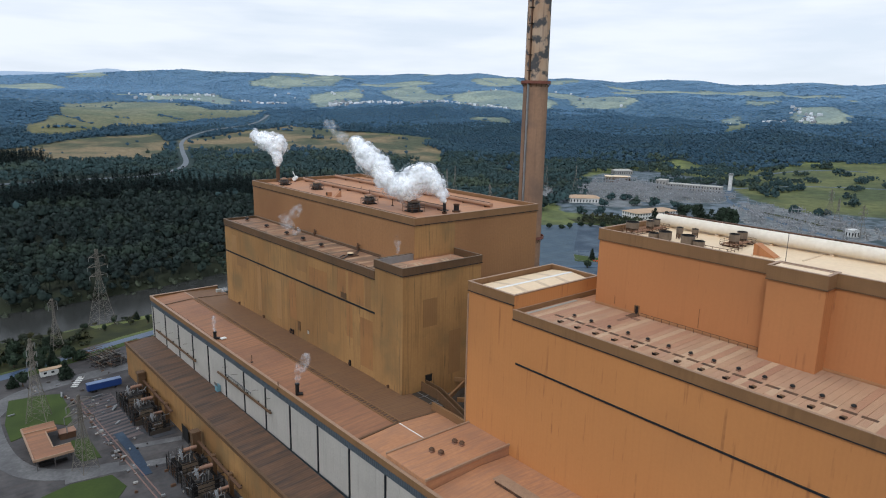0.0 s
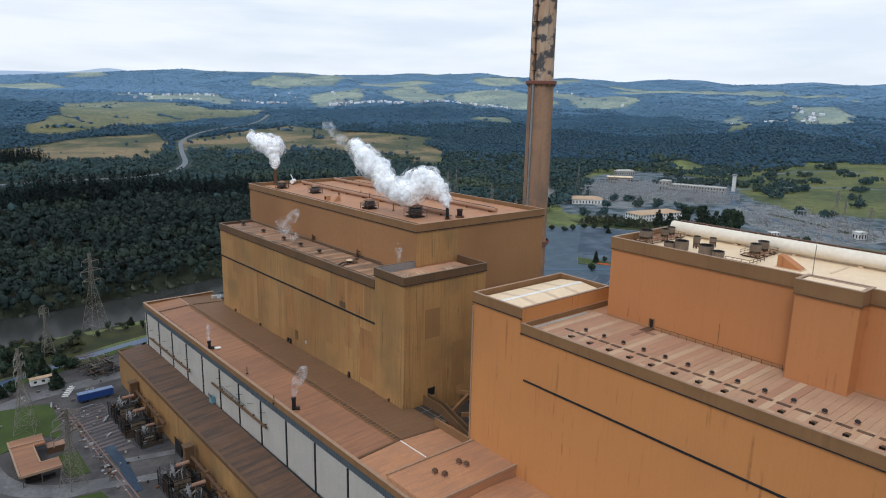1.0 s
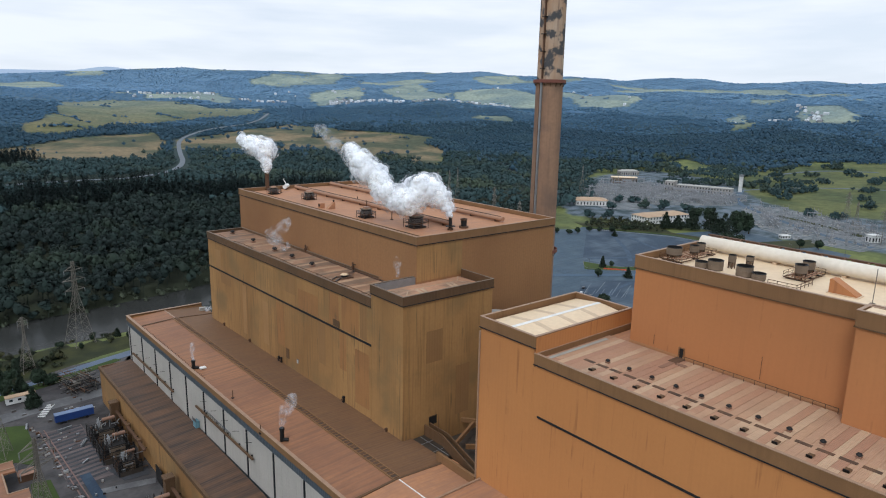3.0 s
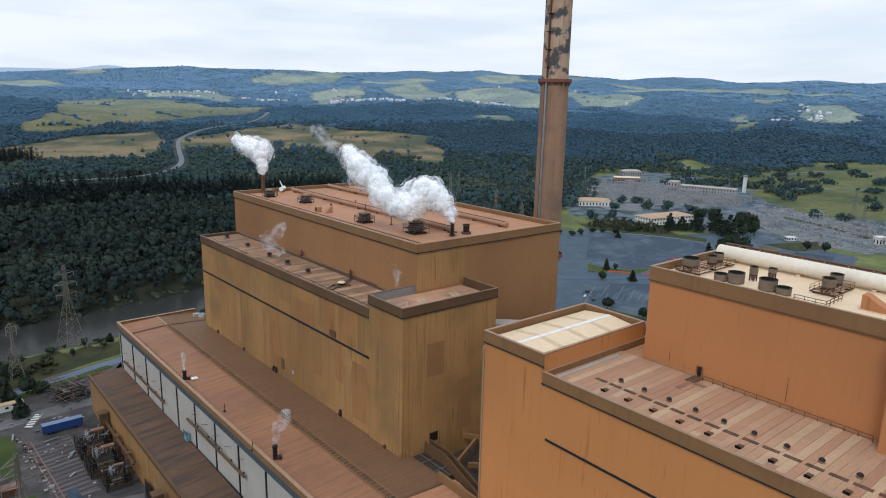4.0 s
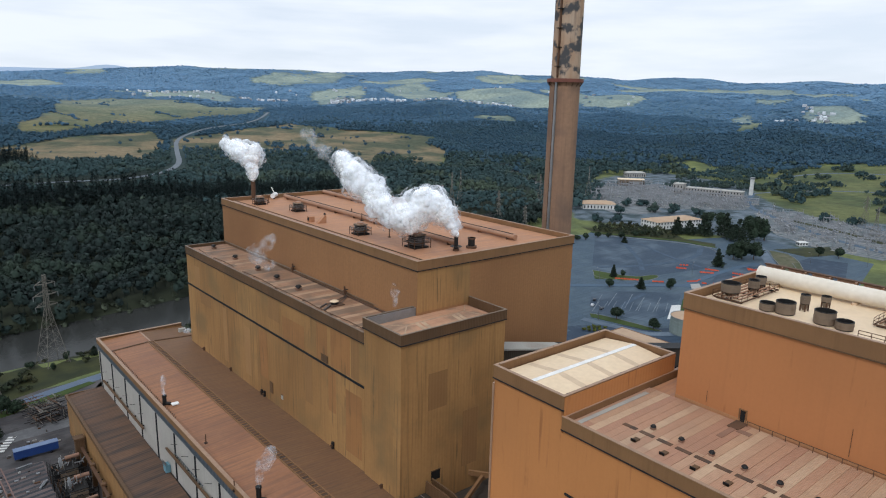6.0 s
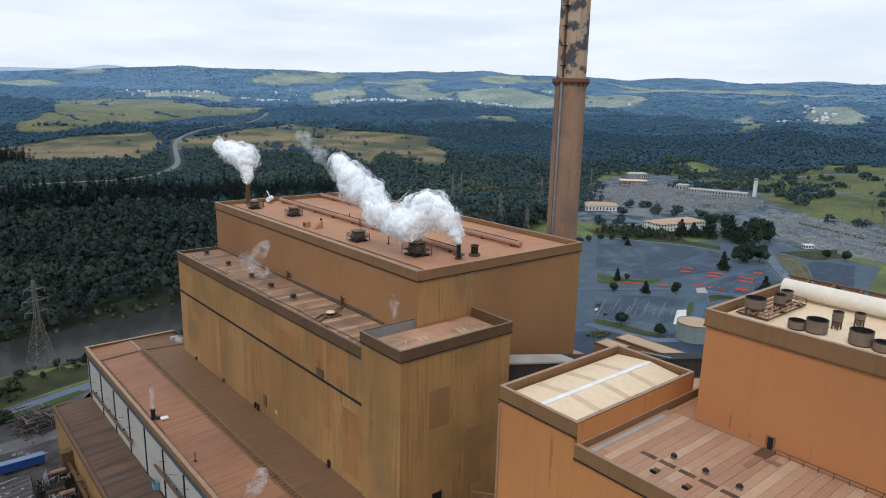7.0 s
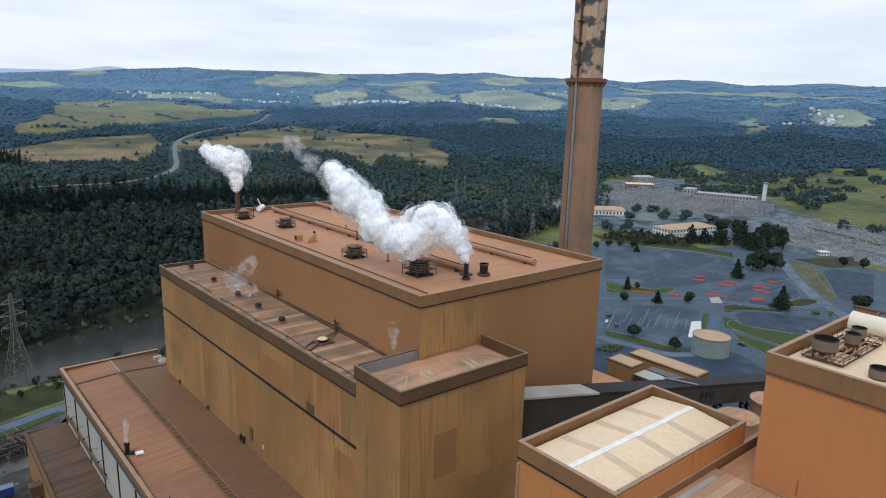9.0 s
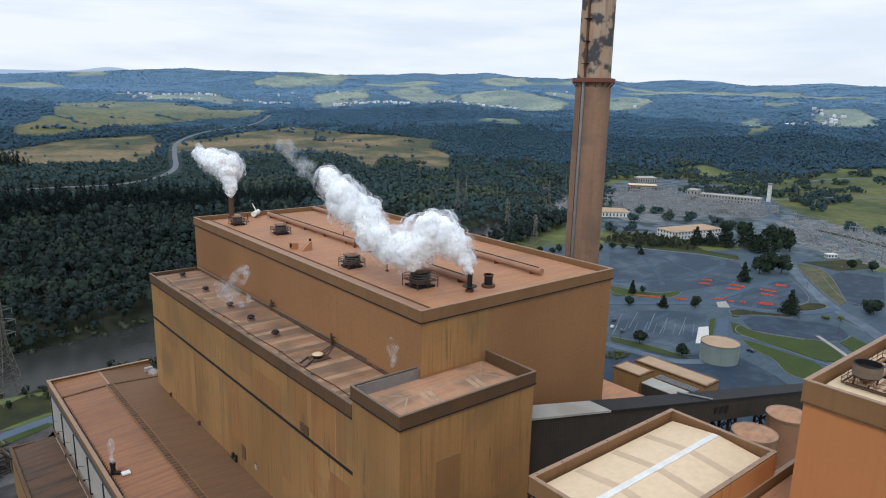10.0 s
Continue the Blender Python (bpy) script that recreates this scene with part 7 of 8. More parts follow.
rng_c = random.Random(5)
for k in range(120):
    a = rng_c.random()
    x, y = -84.5 + a * 5 + rng_c.uniform(-1.6, 1.6), 128 - a * 68 + rng_c.uniform(-2, 2)
    if k > 52:
        x, y = rng_c.uniform(-82, -69), rng_c.uniform(0, 120)
    if k > 100:
        x, y = rng_c.uniform(-104, -62), rng_c.uniform(128, 150)
    w, d, h = rng_c.uniform(0.4, 1.7), rng_c.uniform(0.3, 0.9), rng_c.uniform(0.2, 0.8)
    m = rng_c.choice((M_GALV, M_CONCRETE, M_CONCRETE, M_RUST, M_DARK, M_GALV, M_STEEL))
    ob = thing("pallet_stack", (x, y, 0.1), "stack of stored steel fittings on a pallet", "pallet stack", "pallets of stores in the yard")
    part("pallet", Shape().box(x - w / 2, x + w / 2, y - d / 2, y + d / 2, 0.05, 0.22), M_RUST, ob)
    part("load", Shape().slab(x - w * 0.45, x + w * 0.45, y - d * 0.45, y + d * 0.45, 0.22, 0.22 + h, 0.05), m, ob)
for x, y, l, a in ((-75, 120, 5, 0.2), (-72, 104, 4.2, 1.1), (-71.3, 104.6, 4.0, 1.1), (-74, 90, 3, 0.8), (-86, 130, 5, 1.4), (-105, 121, 2.5, 0.2)):
    ob = thing("steel_beam", (x, y, 0.1), "pale steel section lying on the paving", "steel beam", "steel sections lying in the yard")
    dx, dy = l / 2 * math.cos(a), l / 2 * math.sin(a)
    part("web", Shape().beam((x - dx, y - dy, 0.45), (x + dx, y + dy, 0.45), 0.2, 0.5), M_GALV, ob)
    part("flange", Shape().beam((x - dx, y - dy, 0.72), (x + dx, y + dy, 0.72), 0.6, 0.08).beam((x - dx, y - dy, 0.18), (x + dx, y + dy, 0.18), 0.6, 0.08), M_GALV, ob)


lay("pavement", strip([(-76.0, 82), (-75.2, 64), (-75.8, 46)], 3.2), M_LOTDARK, "dark patched trench across the yard", "paving", 0.19)
lay("pavement", strip([(-98, 58), (-84, 56), (-70, 52), (-62, 50)], 4.0), M_WORKSROAD, "pale worn track across the yard", "paving", 0.17)
lay("pavement", [(-69.5, 80), (-58.5, 80), (-58.5, 69), (-66.5, 70)], M_TRENCH, "oil-dark apron between the transformers", "paving", 0.15)
lay("pavement", strip(rounded([(-76, 68), (-68, 66.5), (-58.5, 64)]), 3.4), M_WORKSROAD, "pale worn track to the roller door", "paving", 0.17)
for k in range(15):
    lay("pavement", strip([(-81.4, 77.5 + 2.9 * k), (-69.6, 79.5 + 2.9 * k)], 1.2), M_TRENCH, "dark stripe of the ribbed paving", "paving", 0.17)
for k in range(6):
    a = k / 5
    lay("crossing_bar", strip([(-81.2 + 4.6 * a, 137.4 + 9.0 * a), (-78.8 + 4.6 * a, 136.2 + 9.0 * a)], 0.9), M_PAINT, "white crossing bar painted on the works road", "line", 0.3)
# heap of stacked scaffold tubes behind the trailer
heap = thing("scrap_rack", (-62, 158, 0), "tangled stack of rusty pipes and scaffold on a rack", "scrap heap")
rng_h = random.Random(77)
for k in range(170):
    x, y, z, a = rng_h.uniform(-68, -56.5), rng_h.uniform(149, 168), 0.4 + 4.6 * rng_h.random() ** 1.3, rng_h.choice((0.25, 1.82)) + rng_h.uniform(-0.1, 0.1)
    l = rng_h.uniform(1.5, 4.0)
    p, q = (x - l * math.cos(a), y - l * math.sin(a), z), (x + l * math.cos(a), y + l * math.sin(a), z + rng_h.uniform(-0.15, 0.25))
    part("tube", Shape().beam(p, q, rng_h.uniform(0.12, 0.32)), rng_h.choice((M_PYLON, M_STEEL, M_DARK, M_RUST, M_DARK)), heap)
for x in (-67, -62, -57.5):
    for y in (150, 158, 167):
        part("upright", Shape().box(x - 0.15, x + 0.15, y - 0.15, y + 0.15, 0, 4.2), M_PYLON, heap)
lay("lawn", [(-95, 160), (-64, 170), (-58, 172), (-40, 180), (-42, 183), (-66, 175), (-96, 166)], M_LAWN, "strip of grass between the yard and the lane", "grass", 0.18)


# ---- lattice towers ----
def pylon(x, y, h, w, turn, group="lattice towers by the river", arms=((0.66, 5.0), (0.78, 5.6), (0.9, 4.6))):
    """A lattice tower: four legs, cross-arms and the fine bracing between them."""
    ob = thing("transmission_tower", (0, 0, 0), "grey steel lattice transmission tower", "pylon", group)
    width = lambda z: w * (1 - 0.9 * min(1, z / (h * 0.62))) + 0.09 * w if z < h * 0.62 else 0.19 * w * (1 - 0.45 * (z - 0.62 * h) / (0.38 * h))
    zs = [h * f for f in (0, 0.12, 0.23, 0.33, 0.42, 0.5, 0.56, 0.62, 0.68, 0.74, 0.8, 0.86, 0.92, 1.0)]
    corners = ((-1, -1), (1, -1), (1, 1), (-1, 1))
    braces = Shape()
    for k in range(4):
        (cx, cy), (dx, dy) = corners[k], corners[(k + 1) % 4]
        lines = [(width(z) / 2, z) for z in (0, h * 0.62, h)]
        leg = Shape().add([(cx * r + e, cy * r + g, z) for r, z in lines for e, g in ((-0.09, -0.09), (0.09, -0.09), (0.09, 0.09), (-0.09, 0.09))],
                          [(3, 2, 1, 0), (8, 9, 10, 11)] + [(o + i, o + (i + 1) % 4, o + 4 + (i + 1) % 4, o + 4 + i) for o in (0, 4) for i in range(4)])
        for za, zb in zip(zs, zs[1:]):
            a, b = width(za) / 2, width(zb) / 2
            braces.beam((cx * a, cy * a, za), (dx * b, dy * b, zb), 0.07)
            braces.beam((dx * a, dy * a, za), (cx * b, cy * b, zb), 0.07)
            braces.beam((cx * b, cy * b, zb), (dx * b, dy * b, zb), 0.07)
        part("leg", leg, M_PYLON, ob)
    tagged(part("bracing", braces, M_PYLON, ob), kind="stuff")
    for f, l in arms:
        z, b = h * f, width(h * f) / 2
        for s in (-1, 1):
            arm = Shape()
            for t in (-1, 1):
                arm.beam((s * b, t * b, z), (s * l, 0, z + 0.2), 0.2)
                arm.beam((s * b, t * b, z + 1.9), (s * l, 0, z + 0.2), 0.14)
            part("cross_arm", arm, M_PYLON, ob)
            part("insulator", Shape().beam((s * l, 0, z + 0.2), (s * l, 0, z - 2.0), 0.22), M_GALV, ob)
    ob.matrix_basis = pose(x, y, float(land(x, y)), 0, 0, turn)
    return ob


pylon(-50.5, 215, 43, 9.5, 20)
pylon(-97, 112, 33, 6.5, 65)
pylon(-91, 62, 27, 5.5, 25)
pylon(-77, 190, 26, 5, 10, arms=((0.85, 2.0), (0.93, 2.0)))
for x, y, h in ((358, 340, 40), (390, 450, 44), (420, 470, 44), (354, 300, 30), (560, 470, 42), (610, 430, 42), (650, 520, 42), (700, 130, 34), (590, 60, 34), (640, 100, 32)):
    pylon(x, y, h, 8.5, 30 + x % 40, "lattice towers round the switchyard")


# ---- switchyard and far buildings ----
def gantry(x, y, turn, span, h):
    ob = thing("switchyard_gantry", (0, 0, 0), "grey steel switchyard gantry with hanging insulators", "gantry", "gantries in the switchyard")
    for s in (-0.5, 0.5):
        part("column", Shape().beam((s * span - 0.8, 0, 0), (s * span, 0, h), 0.4).beam((s * span + 0.8, 0, 0), (s * span, 0, h), 0.4).beam((s * span, 0, h), (s * span, 0, h + 3.6), 0.24), M_GANTRY, ob)
    part("girder", Shape().beam((-span / 2, 0, h), (span / 2, 0, h), 0.6, 1.0), M_GANTRY, ob)
    for k in (-0.3, 0, 0.3):
        part("insulator", Shape().beam((k * span, 0, h), (k * span, 0, h - 2.2), 0.22), M_GALV, ob)
    ob.matrix_basis = pose(x, y, float(land(x, y)) - 0.1, 0, 0, turn)
    return ob


first_gantry = gantry(690, 420, 35, 14, 9)
rng_s = random.Random(11)
SUB = [(590, 395), (640, 452), (726, 500), (810, 480), (775, 392), (785, 312), (760, 275), (700, 262), (632, 318)]
SUB2 = [(540, 60), (545, 112), (575, 165), (690, 245), (735, 225), (725, 175), (690, 120), (650, 40)]
for ground_ in (SUB, SUB2):
    lay("pavement", ground_, M_SUBYARD, "pale mottled gravel under the switchgear", "gravel", 0.16)
lay("pavement", [(545, 340), (572, 402), (588, 394), (630, 340), (600, 310), (560, 318)], M_SUBYARD, "pale concrete yard beside the store", "yard", 0.14)
lay("lawn", strip(rounded([(676, 196), (664, 160), (640, 110), (610, 70)]), 9), M_ROUGHGRASS, "strip of rough grass through the switchyard", "grass", 0.24)
lay("lawn", strip(rounded([(428, 280), (446, 240), (467, 203), (466, 170)]), 5), M_LAWN, "green verge along the car park", "lawn", 0.34)
placed = 0
while placed < 296:
    x, y = rng_s.uniform(500, 960), rng_s.uniform(0, 580)
    ok = bool(inside(np.array(x), np.array(y), SUB)) or (placed % 2 == 0 and bool(inside(np.array(x), np.array(y), SUB2)))
    if ok:
        copy_thing(first_gantry, pose(x, y, float(land(x, y)) - 0.1 - rng_s.choice((0, 0, 3, 5)), 0, 0, 35 + rng_s.choice((0, 90)) + rng_s.uniform(-4, 4)))
        placed += 1
placed = 0
first_bay = None
while placed < 280:
    x, y = rng_s.uniform(500, 960), rng_s.uniform(0, 580)
    if bool(inside(np.array(x), np.array(y), SUB)) or bool(inside(np.array(x), np.array(y), SUB2)):
        z = float(land(x, y))
        if first_bay is None:
            first_bay = thing("switchgear_bay", (0, 0, 0), "grey outdoor switchgear on a pale concrete plinth", "switchgear", "switchgear in the switchyard")
            part("plinth", Shape().slab(-3, 3, -1.2, 1.2, -0.6, 0.5, 0.05), M_CONCRETE, first_bay)
            part("cabinet", Shape().slab(-2.2, -0.6, -0.8, 0.8, 0.5, 2.6, 0.08), M_GALV, first_bay)
            for k in range(3):
                part("insulator", Shape().tube((0.4 + k, 0, 0.5), (0.4 + k, 0, 3.6), 0.22, 8, 0.14), M_GALV, first_bay)
            part("busbar", Shape().beam((0.2, 0, 3.7), (2.8, 0, 3.7), 0.18), M_GALV, first_bay)
            first_bay.matrix_basis = pose(x, y, z, 0, 0, 35)
        else:
            copy_thing(first_bay, pose(x, y, z, 0, 0, 35 + rng_s.choice((0, 90))))
        placed += 1


def block_building(name, cx, cy, turn, l, w, h, label, roof, storeys=2, wall=None, hip=True):
    """A plain building with rows of windows and a low hipped or flat roof."""
    z = float(land(cx, cy))
    ob = thing(name, (0, 0, 0), label, "building")
    part("wall", Shape().box(-l / 2, l / 2, -w / 2, w / 2, -2, h), wall or M_WALLWHITE, ob)
    if hip:
        e, k = 0.9, min(l, w) * 0.32
        part("roof", Shape().add([(-l / 2 - e, -w / 2 - e, h), (l / 2 + e, -w / 2 - e, h), (l / 2 + e, w / 2 + e, h), (-l / 2 - e, w / 2 + e, h), (-l / 2 + k, -w / 2 + k, h + 2.4), (l / 2 - k, -w / 2 + k, h + 2.4), (l / 2 - k, w / 2 - k, h + 2.4), (-l / 2 + k, w / 2 - k, h + 2.4)],
                                 [(3, 2, 1, 0), (4, 5, 6, 7), (0, 1, 5, 4), (1, 2, 6, 5), (2, 3, 7, 6), (3, 0, 4, 7)]), roof, ob)
    else:
        part("roof", Shape().slab(-l / 2 - 0.4, l / 2 + 0.4, -w / 2 - 0.4, w / 2 + 0.4, h, h + 0.6, 0.1), roof, ob)
    n = max(3, int(l / 4))
    for s in range(storeys):
        zz = 1.0 + s * h / storeys
        for k in range(n):
            a = -l / 2 + (k + 0.5) * l / n
            part("window", Shape().box(a - 0.7, a + 0.7, -w / 2 - 0.06, -w / 2 + 0.06, zz, zz + h / storeys * 0.55), M_GLASS_DARK, ob)
        for k in range(max(2, int(w / 4))):
            a = -w / 2 + (k + 0.5) * w / max(2, int(w / 4))
            part("window", Shape().box(-l / 2 - 0.06, -l / 2 + 0.06, a - 0.7, a + 0.7, zz, zz + h / storeys * 0.55), M_GLASS_DARK, ob)
    ob.matrix_basis = pose(cx, cy, z, 0, 0, turn)
    return ob


block_building("office_building", 528, 254, -13, 61, 24, 7.5, "white two-storey office block with a tan hipped roof", M_TILE)
block_building("switch_house", 790, 490, -48, 40, 20, 9, "grey switch house with a pale flat roof", M_CREAM, 1, M_DRUM, False)
block_building("control_tower", 776, 397, -73, 14, 18, 13, "taller grey stair block of the control building", M_GREYROOF, 2, M_CONCRETE, False)
block_building("control_building", 790, 351, -73, 76, 16, 8.5, "long grey control building behind the switchyard", M_GREYROOF, 2, M_CONCRETE, False)
block_building("store_building", 560, 375, -40, 40, 26, 6, "low store with a tan hipped roof", M_TILE, 1)
block_building("depot", 900, 560, -30, 34, 16, 7, "small grey depot at the forest edge", M_GREYROOF, 1, M_CONCRETE)
block_building("kiosk", 545, 128, -30, 9, 5, 3, "small white kiosk beside the road", M_WALLWHITE, 1, M_WALLWHITE, False)
block_building("kiosk", 600, 70, -30, 10, 8, 7, "small white plant house beside the switchyard", M_WALLWHITE, 1, M_WALLWHITE, False)
surge = thing("surge_tower", (838, 322, 0), "slender pale concrete tower at the switchyard edge", "tower")
zs_ = float(land(838, 322))
part("shaft", Shape().box(836, 840, 320, 324, zs_ - 1, zs_ + 23), M_WALLWHITE, surge)
part("head", Shape().box(835.4, 840.6, 319.4, 324.6, zs_ + 23, zs_ + 25.5), M_GALV, surge)


def pole(x, y, h):
    z = float(land(x, y))
    ob = thing("lamp_post", (0, 0, 0), "thin grey lamp post beside the car park", "lamp post", "lamp posts round the car parks")
    part("post", Shape().tube((0, 0, -0.3), (0, 0, h), 0.14, 8, 0.08), M_STEEL, ob)
    part("arm", Shape().beam((0, 0, h), (1.6, 0, h + 0.3), 0.12), M_STEEL, ob)
    part("lantern", Shape().slab(1.2, 2.2, -0.2, 0.2, h + 0.2, h + 0.42, 0.05), M_GALV, ob)
    ob.matrix_basis = pose(x, y, z, 0, 0, x % 180)


for x, y, h in ((313, 83, 11), (327, 61, 15), (491, 177, 16), (369, 135, 10), (345, 45, 9), (420, 95, 10), (300, 170, 9), (222, 110, 9), (470, 90, 10), (505, 60, 10)):
    pole(x, y, h)

# ---- steam standing over the outlets ----
def ico(level):
    bm = bmesh.new()
    bmesh.ops.create_icosphere(bm, subdivisions=level, radius=1.0)
    v = np.array([tuple(p.co) for p in bm.verts])
    f = np.array([[q.index for q in p.verts] for p in bm.faces])
    bm.free()
    return v, f


ICO1, ICO2, ICO3 = ico(1), ico(2), ico(3)


def steam(name, label, blobs, seed, mat, per=26, spread=0.55, sizes=(0.22, 0.5), between=3, fuse=0.0, grow=1.0):
    """A billowing cloud: lumpy puffs set over a chain of centres."""
    rng = np.random.default_rng(seed)
    v0, f0 = ICO2
    chain = []
    for a, b in zip(blobs, blobs[1:]):
        for k in range(between):
            chain.append(np.array(a) * (1 - k / between) + np.array(b) * k / between)
    chain.append(np.array(blobs[-1]))
    verts, faces, n = [], [], 0
    for c in chain:
        for k in range(max(5, int(per / between))):
            d = rng.normal(0, 1, 3)
            d /= np.linalg.norm(d)
            r = c[3] * rng.uniform(*sizes)
            at = c[:3] + d * c[3] * spread * rng.uniform(0.3, 1.25)
            lump = np.zeros(len(v0))
            for o in range(3):
                w = rng.normal(0, 1, (6, 3)) * 2.2 * 2.0 ** o
                lump += np.sin(v0 @ w.T + rng.uniform(0, 6.28, 6)).sum(1) * 0.045 / 1.35 ** o
            verts.append(at + v0 * (r * (1 + lump))[:, None])
            faces.append(f0 + n)
            n += len(v0)
    me = bpy.data.meshes.new(name)
    me.from_pydata(np.concatenate(verts).tolist(), [], np.concatenate(faces).tolist())
    me.polygons.foreach_set("use_smooth", [True] * len(me.polygons))
    me.materials.append(mat)
    base = Vector(blobs[0][:3])
    me.transform(Matrix.Translation(-base))
    ob = new(name, me)
    ob.location = base
    if fuse:
        mod = ob.modifiers.new("fuse", "REMESH")
        mod.mode, mod.voxel_size, mod.use_smooth_shade = "VOXEL", fuse, True
        mod = ob.modifiers.new("soften", "SMOOTH")
        mod.factor, mod.iterations = 0.7, 14
        for size, strength, kind in ((4.6, 2.8, "SOFT_NOISE"), (2.2, 1.7, "SOFT_NOISE"), (0.9, 0.75, "SOFT_NOISE")):
            tex = bpy.data.textures.new("billow", "CLOUDS")
            tex.noise_scale, tex.noise_depth, tex.noise_type = size, 1, kind
            mod = ob.modifiers.new("billow", "DISPLACE")
            mod.texture, mod.strength, mod.mid_level, mod.texture_coords = tex, strength * grow, 0.35, "GLOBAL"
        mod = ob.modifiers.new("melt", "SMOOTH")
        mod.factor, mod.iterations = 0.5, 4
    return tagged(ob, label, "steam", kind="stuff")


MAIN = [(19.4, 8.2, 89.5, 0.7), (19.0, 8.9, 91.0, 1.3), (18.2, 10.2, 92.8, 2.2), (16.8, 11.8, 95.0, 3.4), (15.2, 13.4, 97.4, 4.4), (13.0, 14.6, 98.2, 4.4), (11.6, 15.8, 94.6, 4.0), (9.4, 17.2, 92.2, 3.4), (8.6, 18.4, 95.4, 3.6),
        (6.2, 20.4, 94.4, 3.4), (4.4, 22.2, 96.8, 3.6), (2.4, 24.8, 100.0, 3.8), (0.4, 27.2, 103.4, 3.8), (-1.2, 29.4, 106.4, 3.2), (-2.8, 31.2, 108.6, 1.9)]
LEFT = [(11.5, 122.5, 92.8, 0.6), (11.6, 122.6, 94.6, 1.2), (11.8, 123.2, 97.0, 2.1), (11.2, 124.4, 99.8, 3.1), (12.4, 124.4, 102.8, 4.0), (9.4, 126.6, 104.0, 4.0), (7.0, 129.0, 105.2, 3.2), (4.6, 131.0, 106.4, 2.0)]
for cloud, lab, sd in ((MAIN, "dense white steam billowing from the roof vent stack", 3), (LEFT, "white steam puffing from the rusty corner stack", 4)):
    steam("steam_cloud", lab, [(x, y, z, r * 0.72) for x, y, z, r in cloud], sd, M_STEAM, 30, 0.42, (0.42, 0.75), 3, 0.26, 0.85)
    for skin, swell in zip(M_SHREDS, (0.90, 1.08)):
        steam("steam_fringe", "thin soft white steam at the cloud's edge", [(x, y, z, r * swell) for x, y, z, r in cloud[1:]], sd, skin, 30, 0.44, (0.40, 0.75), 3, 0.34, 1.1)
WISPS = [("loose white puff drifting off above the main steam", [(-3.4, 33.0, 107.5, 1.0), (-5.0, 35.6, 110.0, 1.8), (-6.2, 38.0, 112.6, 2.0), (-8.4, 40.0, 115.4, 1.2)]),
         ("thin white steam drifting off the middle tier", [(-6.0, 71.6, 69.2, 0.7), (-8.4, 70.0, 72.6, 1.4), (-11.5, 67.4, 75.4, 2.1), (-13.6, 66.0, 77.6, 2.5), (-11.4, 64.3, 79.6, 2.2), (-9.0, 62.6, 82.4, 1.3)]),
         ("thin steam wisp behind the annex parapet", [(-3.4, 4.4, 69.0, 0.3), (-3.3, 4.6, 72.0, 0.45), (-3.4, 4.7, 75.6, 0.7), (-3.1, 4.9, 77.6, 0.9), (-3.3, 5.3, 79.5, 0.8)]),
         ("white steam rising from the hall roof outlet", [(-40.4, 5.9, 37.6, 0.5), (-40.0, 6.0, 39.8, 0.9), (-39.6, 5.9, 41.6, 1.3), (-38.4, 5.6, 43.6, 1.5), (-37.4, 5.0, 46.0, 1.1)]),
         ("thin steam rising from the far hall outlet", [(-42.2, 69.0, 36.8, 0.4), (-42.2, 69.6, 39.2, 0.5), (-41.8, 70.2, 42.0, 0.6)]),
         ("small steam puff over the tier roof vent", [(-5.2, 73.6, 68.0, 0.6), (-4.7, 73.4, 69.6, 0.9), (-3.9, 73.0, 71.2, 1.1)]),
         ("small steam puff at the foot of the ochre wall", [(-16.5, 117.5, 36.9, 0.6), (-17.6, 118.6, 37.3, 1.0), (-18.9, 119.4, 37.6, 0.8)])]
for n, (lab, chain) in enumerate(WISPS):
    steam("steam_wisp", lab, [(x, y, z, r * 0.8) for x, y, z, r in chain], 40 + n, M_WISP, 22, 0.55, (0.3, 0.6), 3, 0.18, 0.35)
    steam("steam_wisp", lab, [(x, y, z, r * 1.15) for x, y, z, r in chain], 40 + n, M_WISP, 22, 0.55, (0.3, 0.6), 3, 0.22, 0.4)

# ---- woods, pasture trees and far houses ----
HEAD = math.atan2(0.77, 0.64)
TOWN = [(1480, 2590), (1506, 2554), (1612, 2416), (1709, 2213), (1949, 2154), (2085, 2007)]


def scatter(r0, r1, gap, seed, spread=39.0):
    """Jittered points of a ring-shaped sector of the plan."""
    rng = np.random.default_rng(seed)
    n = int(2 * r1 / gap) + 2
    g = (np.arange(n) - n / 2) * gap
    x, y = np.meshgrid(g, g)
    x, y = x.ravel() + rng.uniform(-0.48, 0.48, n * n) * gap, y.ravel() + rng.uniform(-0.48, 0.48, n * n) * gap
    d, a = np.hypot(x, y), np.arctan2(y, x)
    off = np.degrees((a - HEAD + np.pi) % (2 * np.pi) - np.pi)
    feather = 1 + 0.09 * lattice(x, y, 60, 88) + rng.uniform(-0.05, 0.05, x.size) * (r0 > 300)
    keep = (d * feather >= r0) & (d * feather < r1) & (d < 4840) & (np.abs(off) < spread)
    return x[keep] + CENTRE[0], y[keep] + CENTRE[1], rng


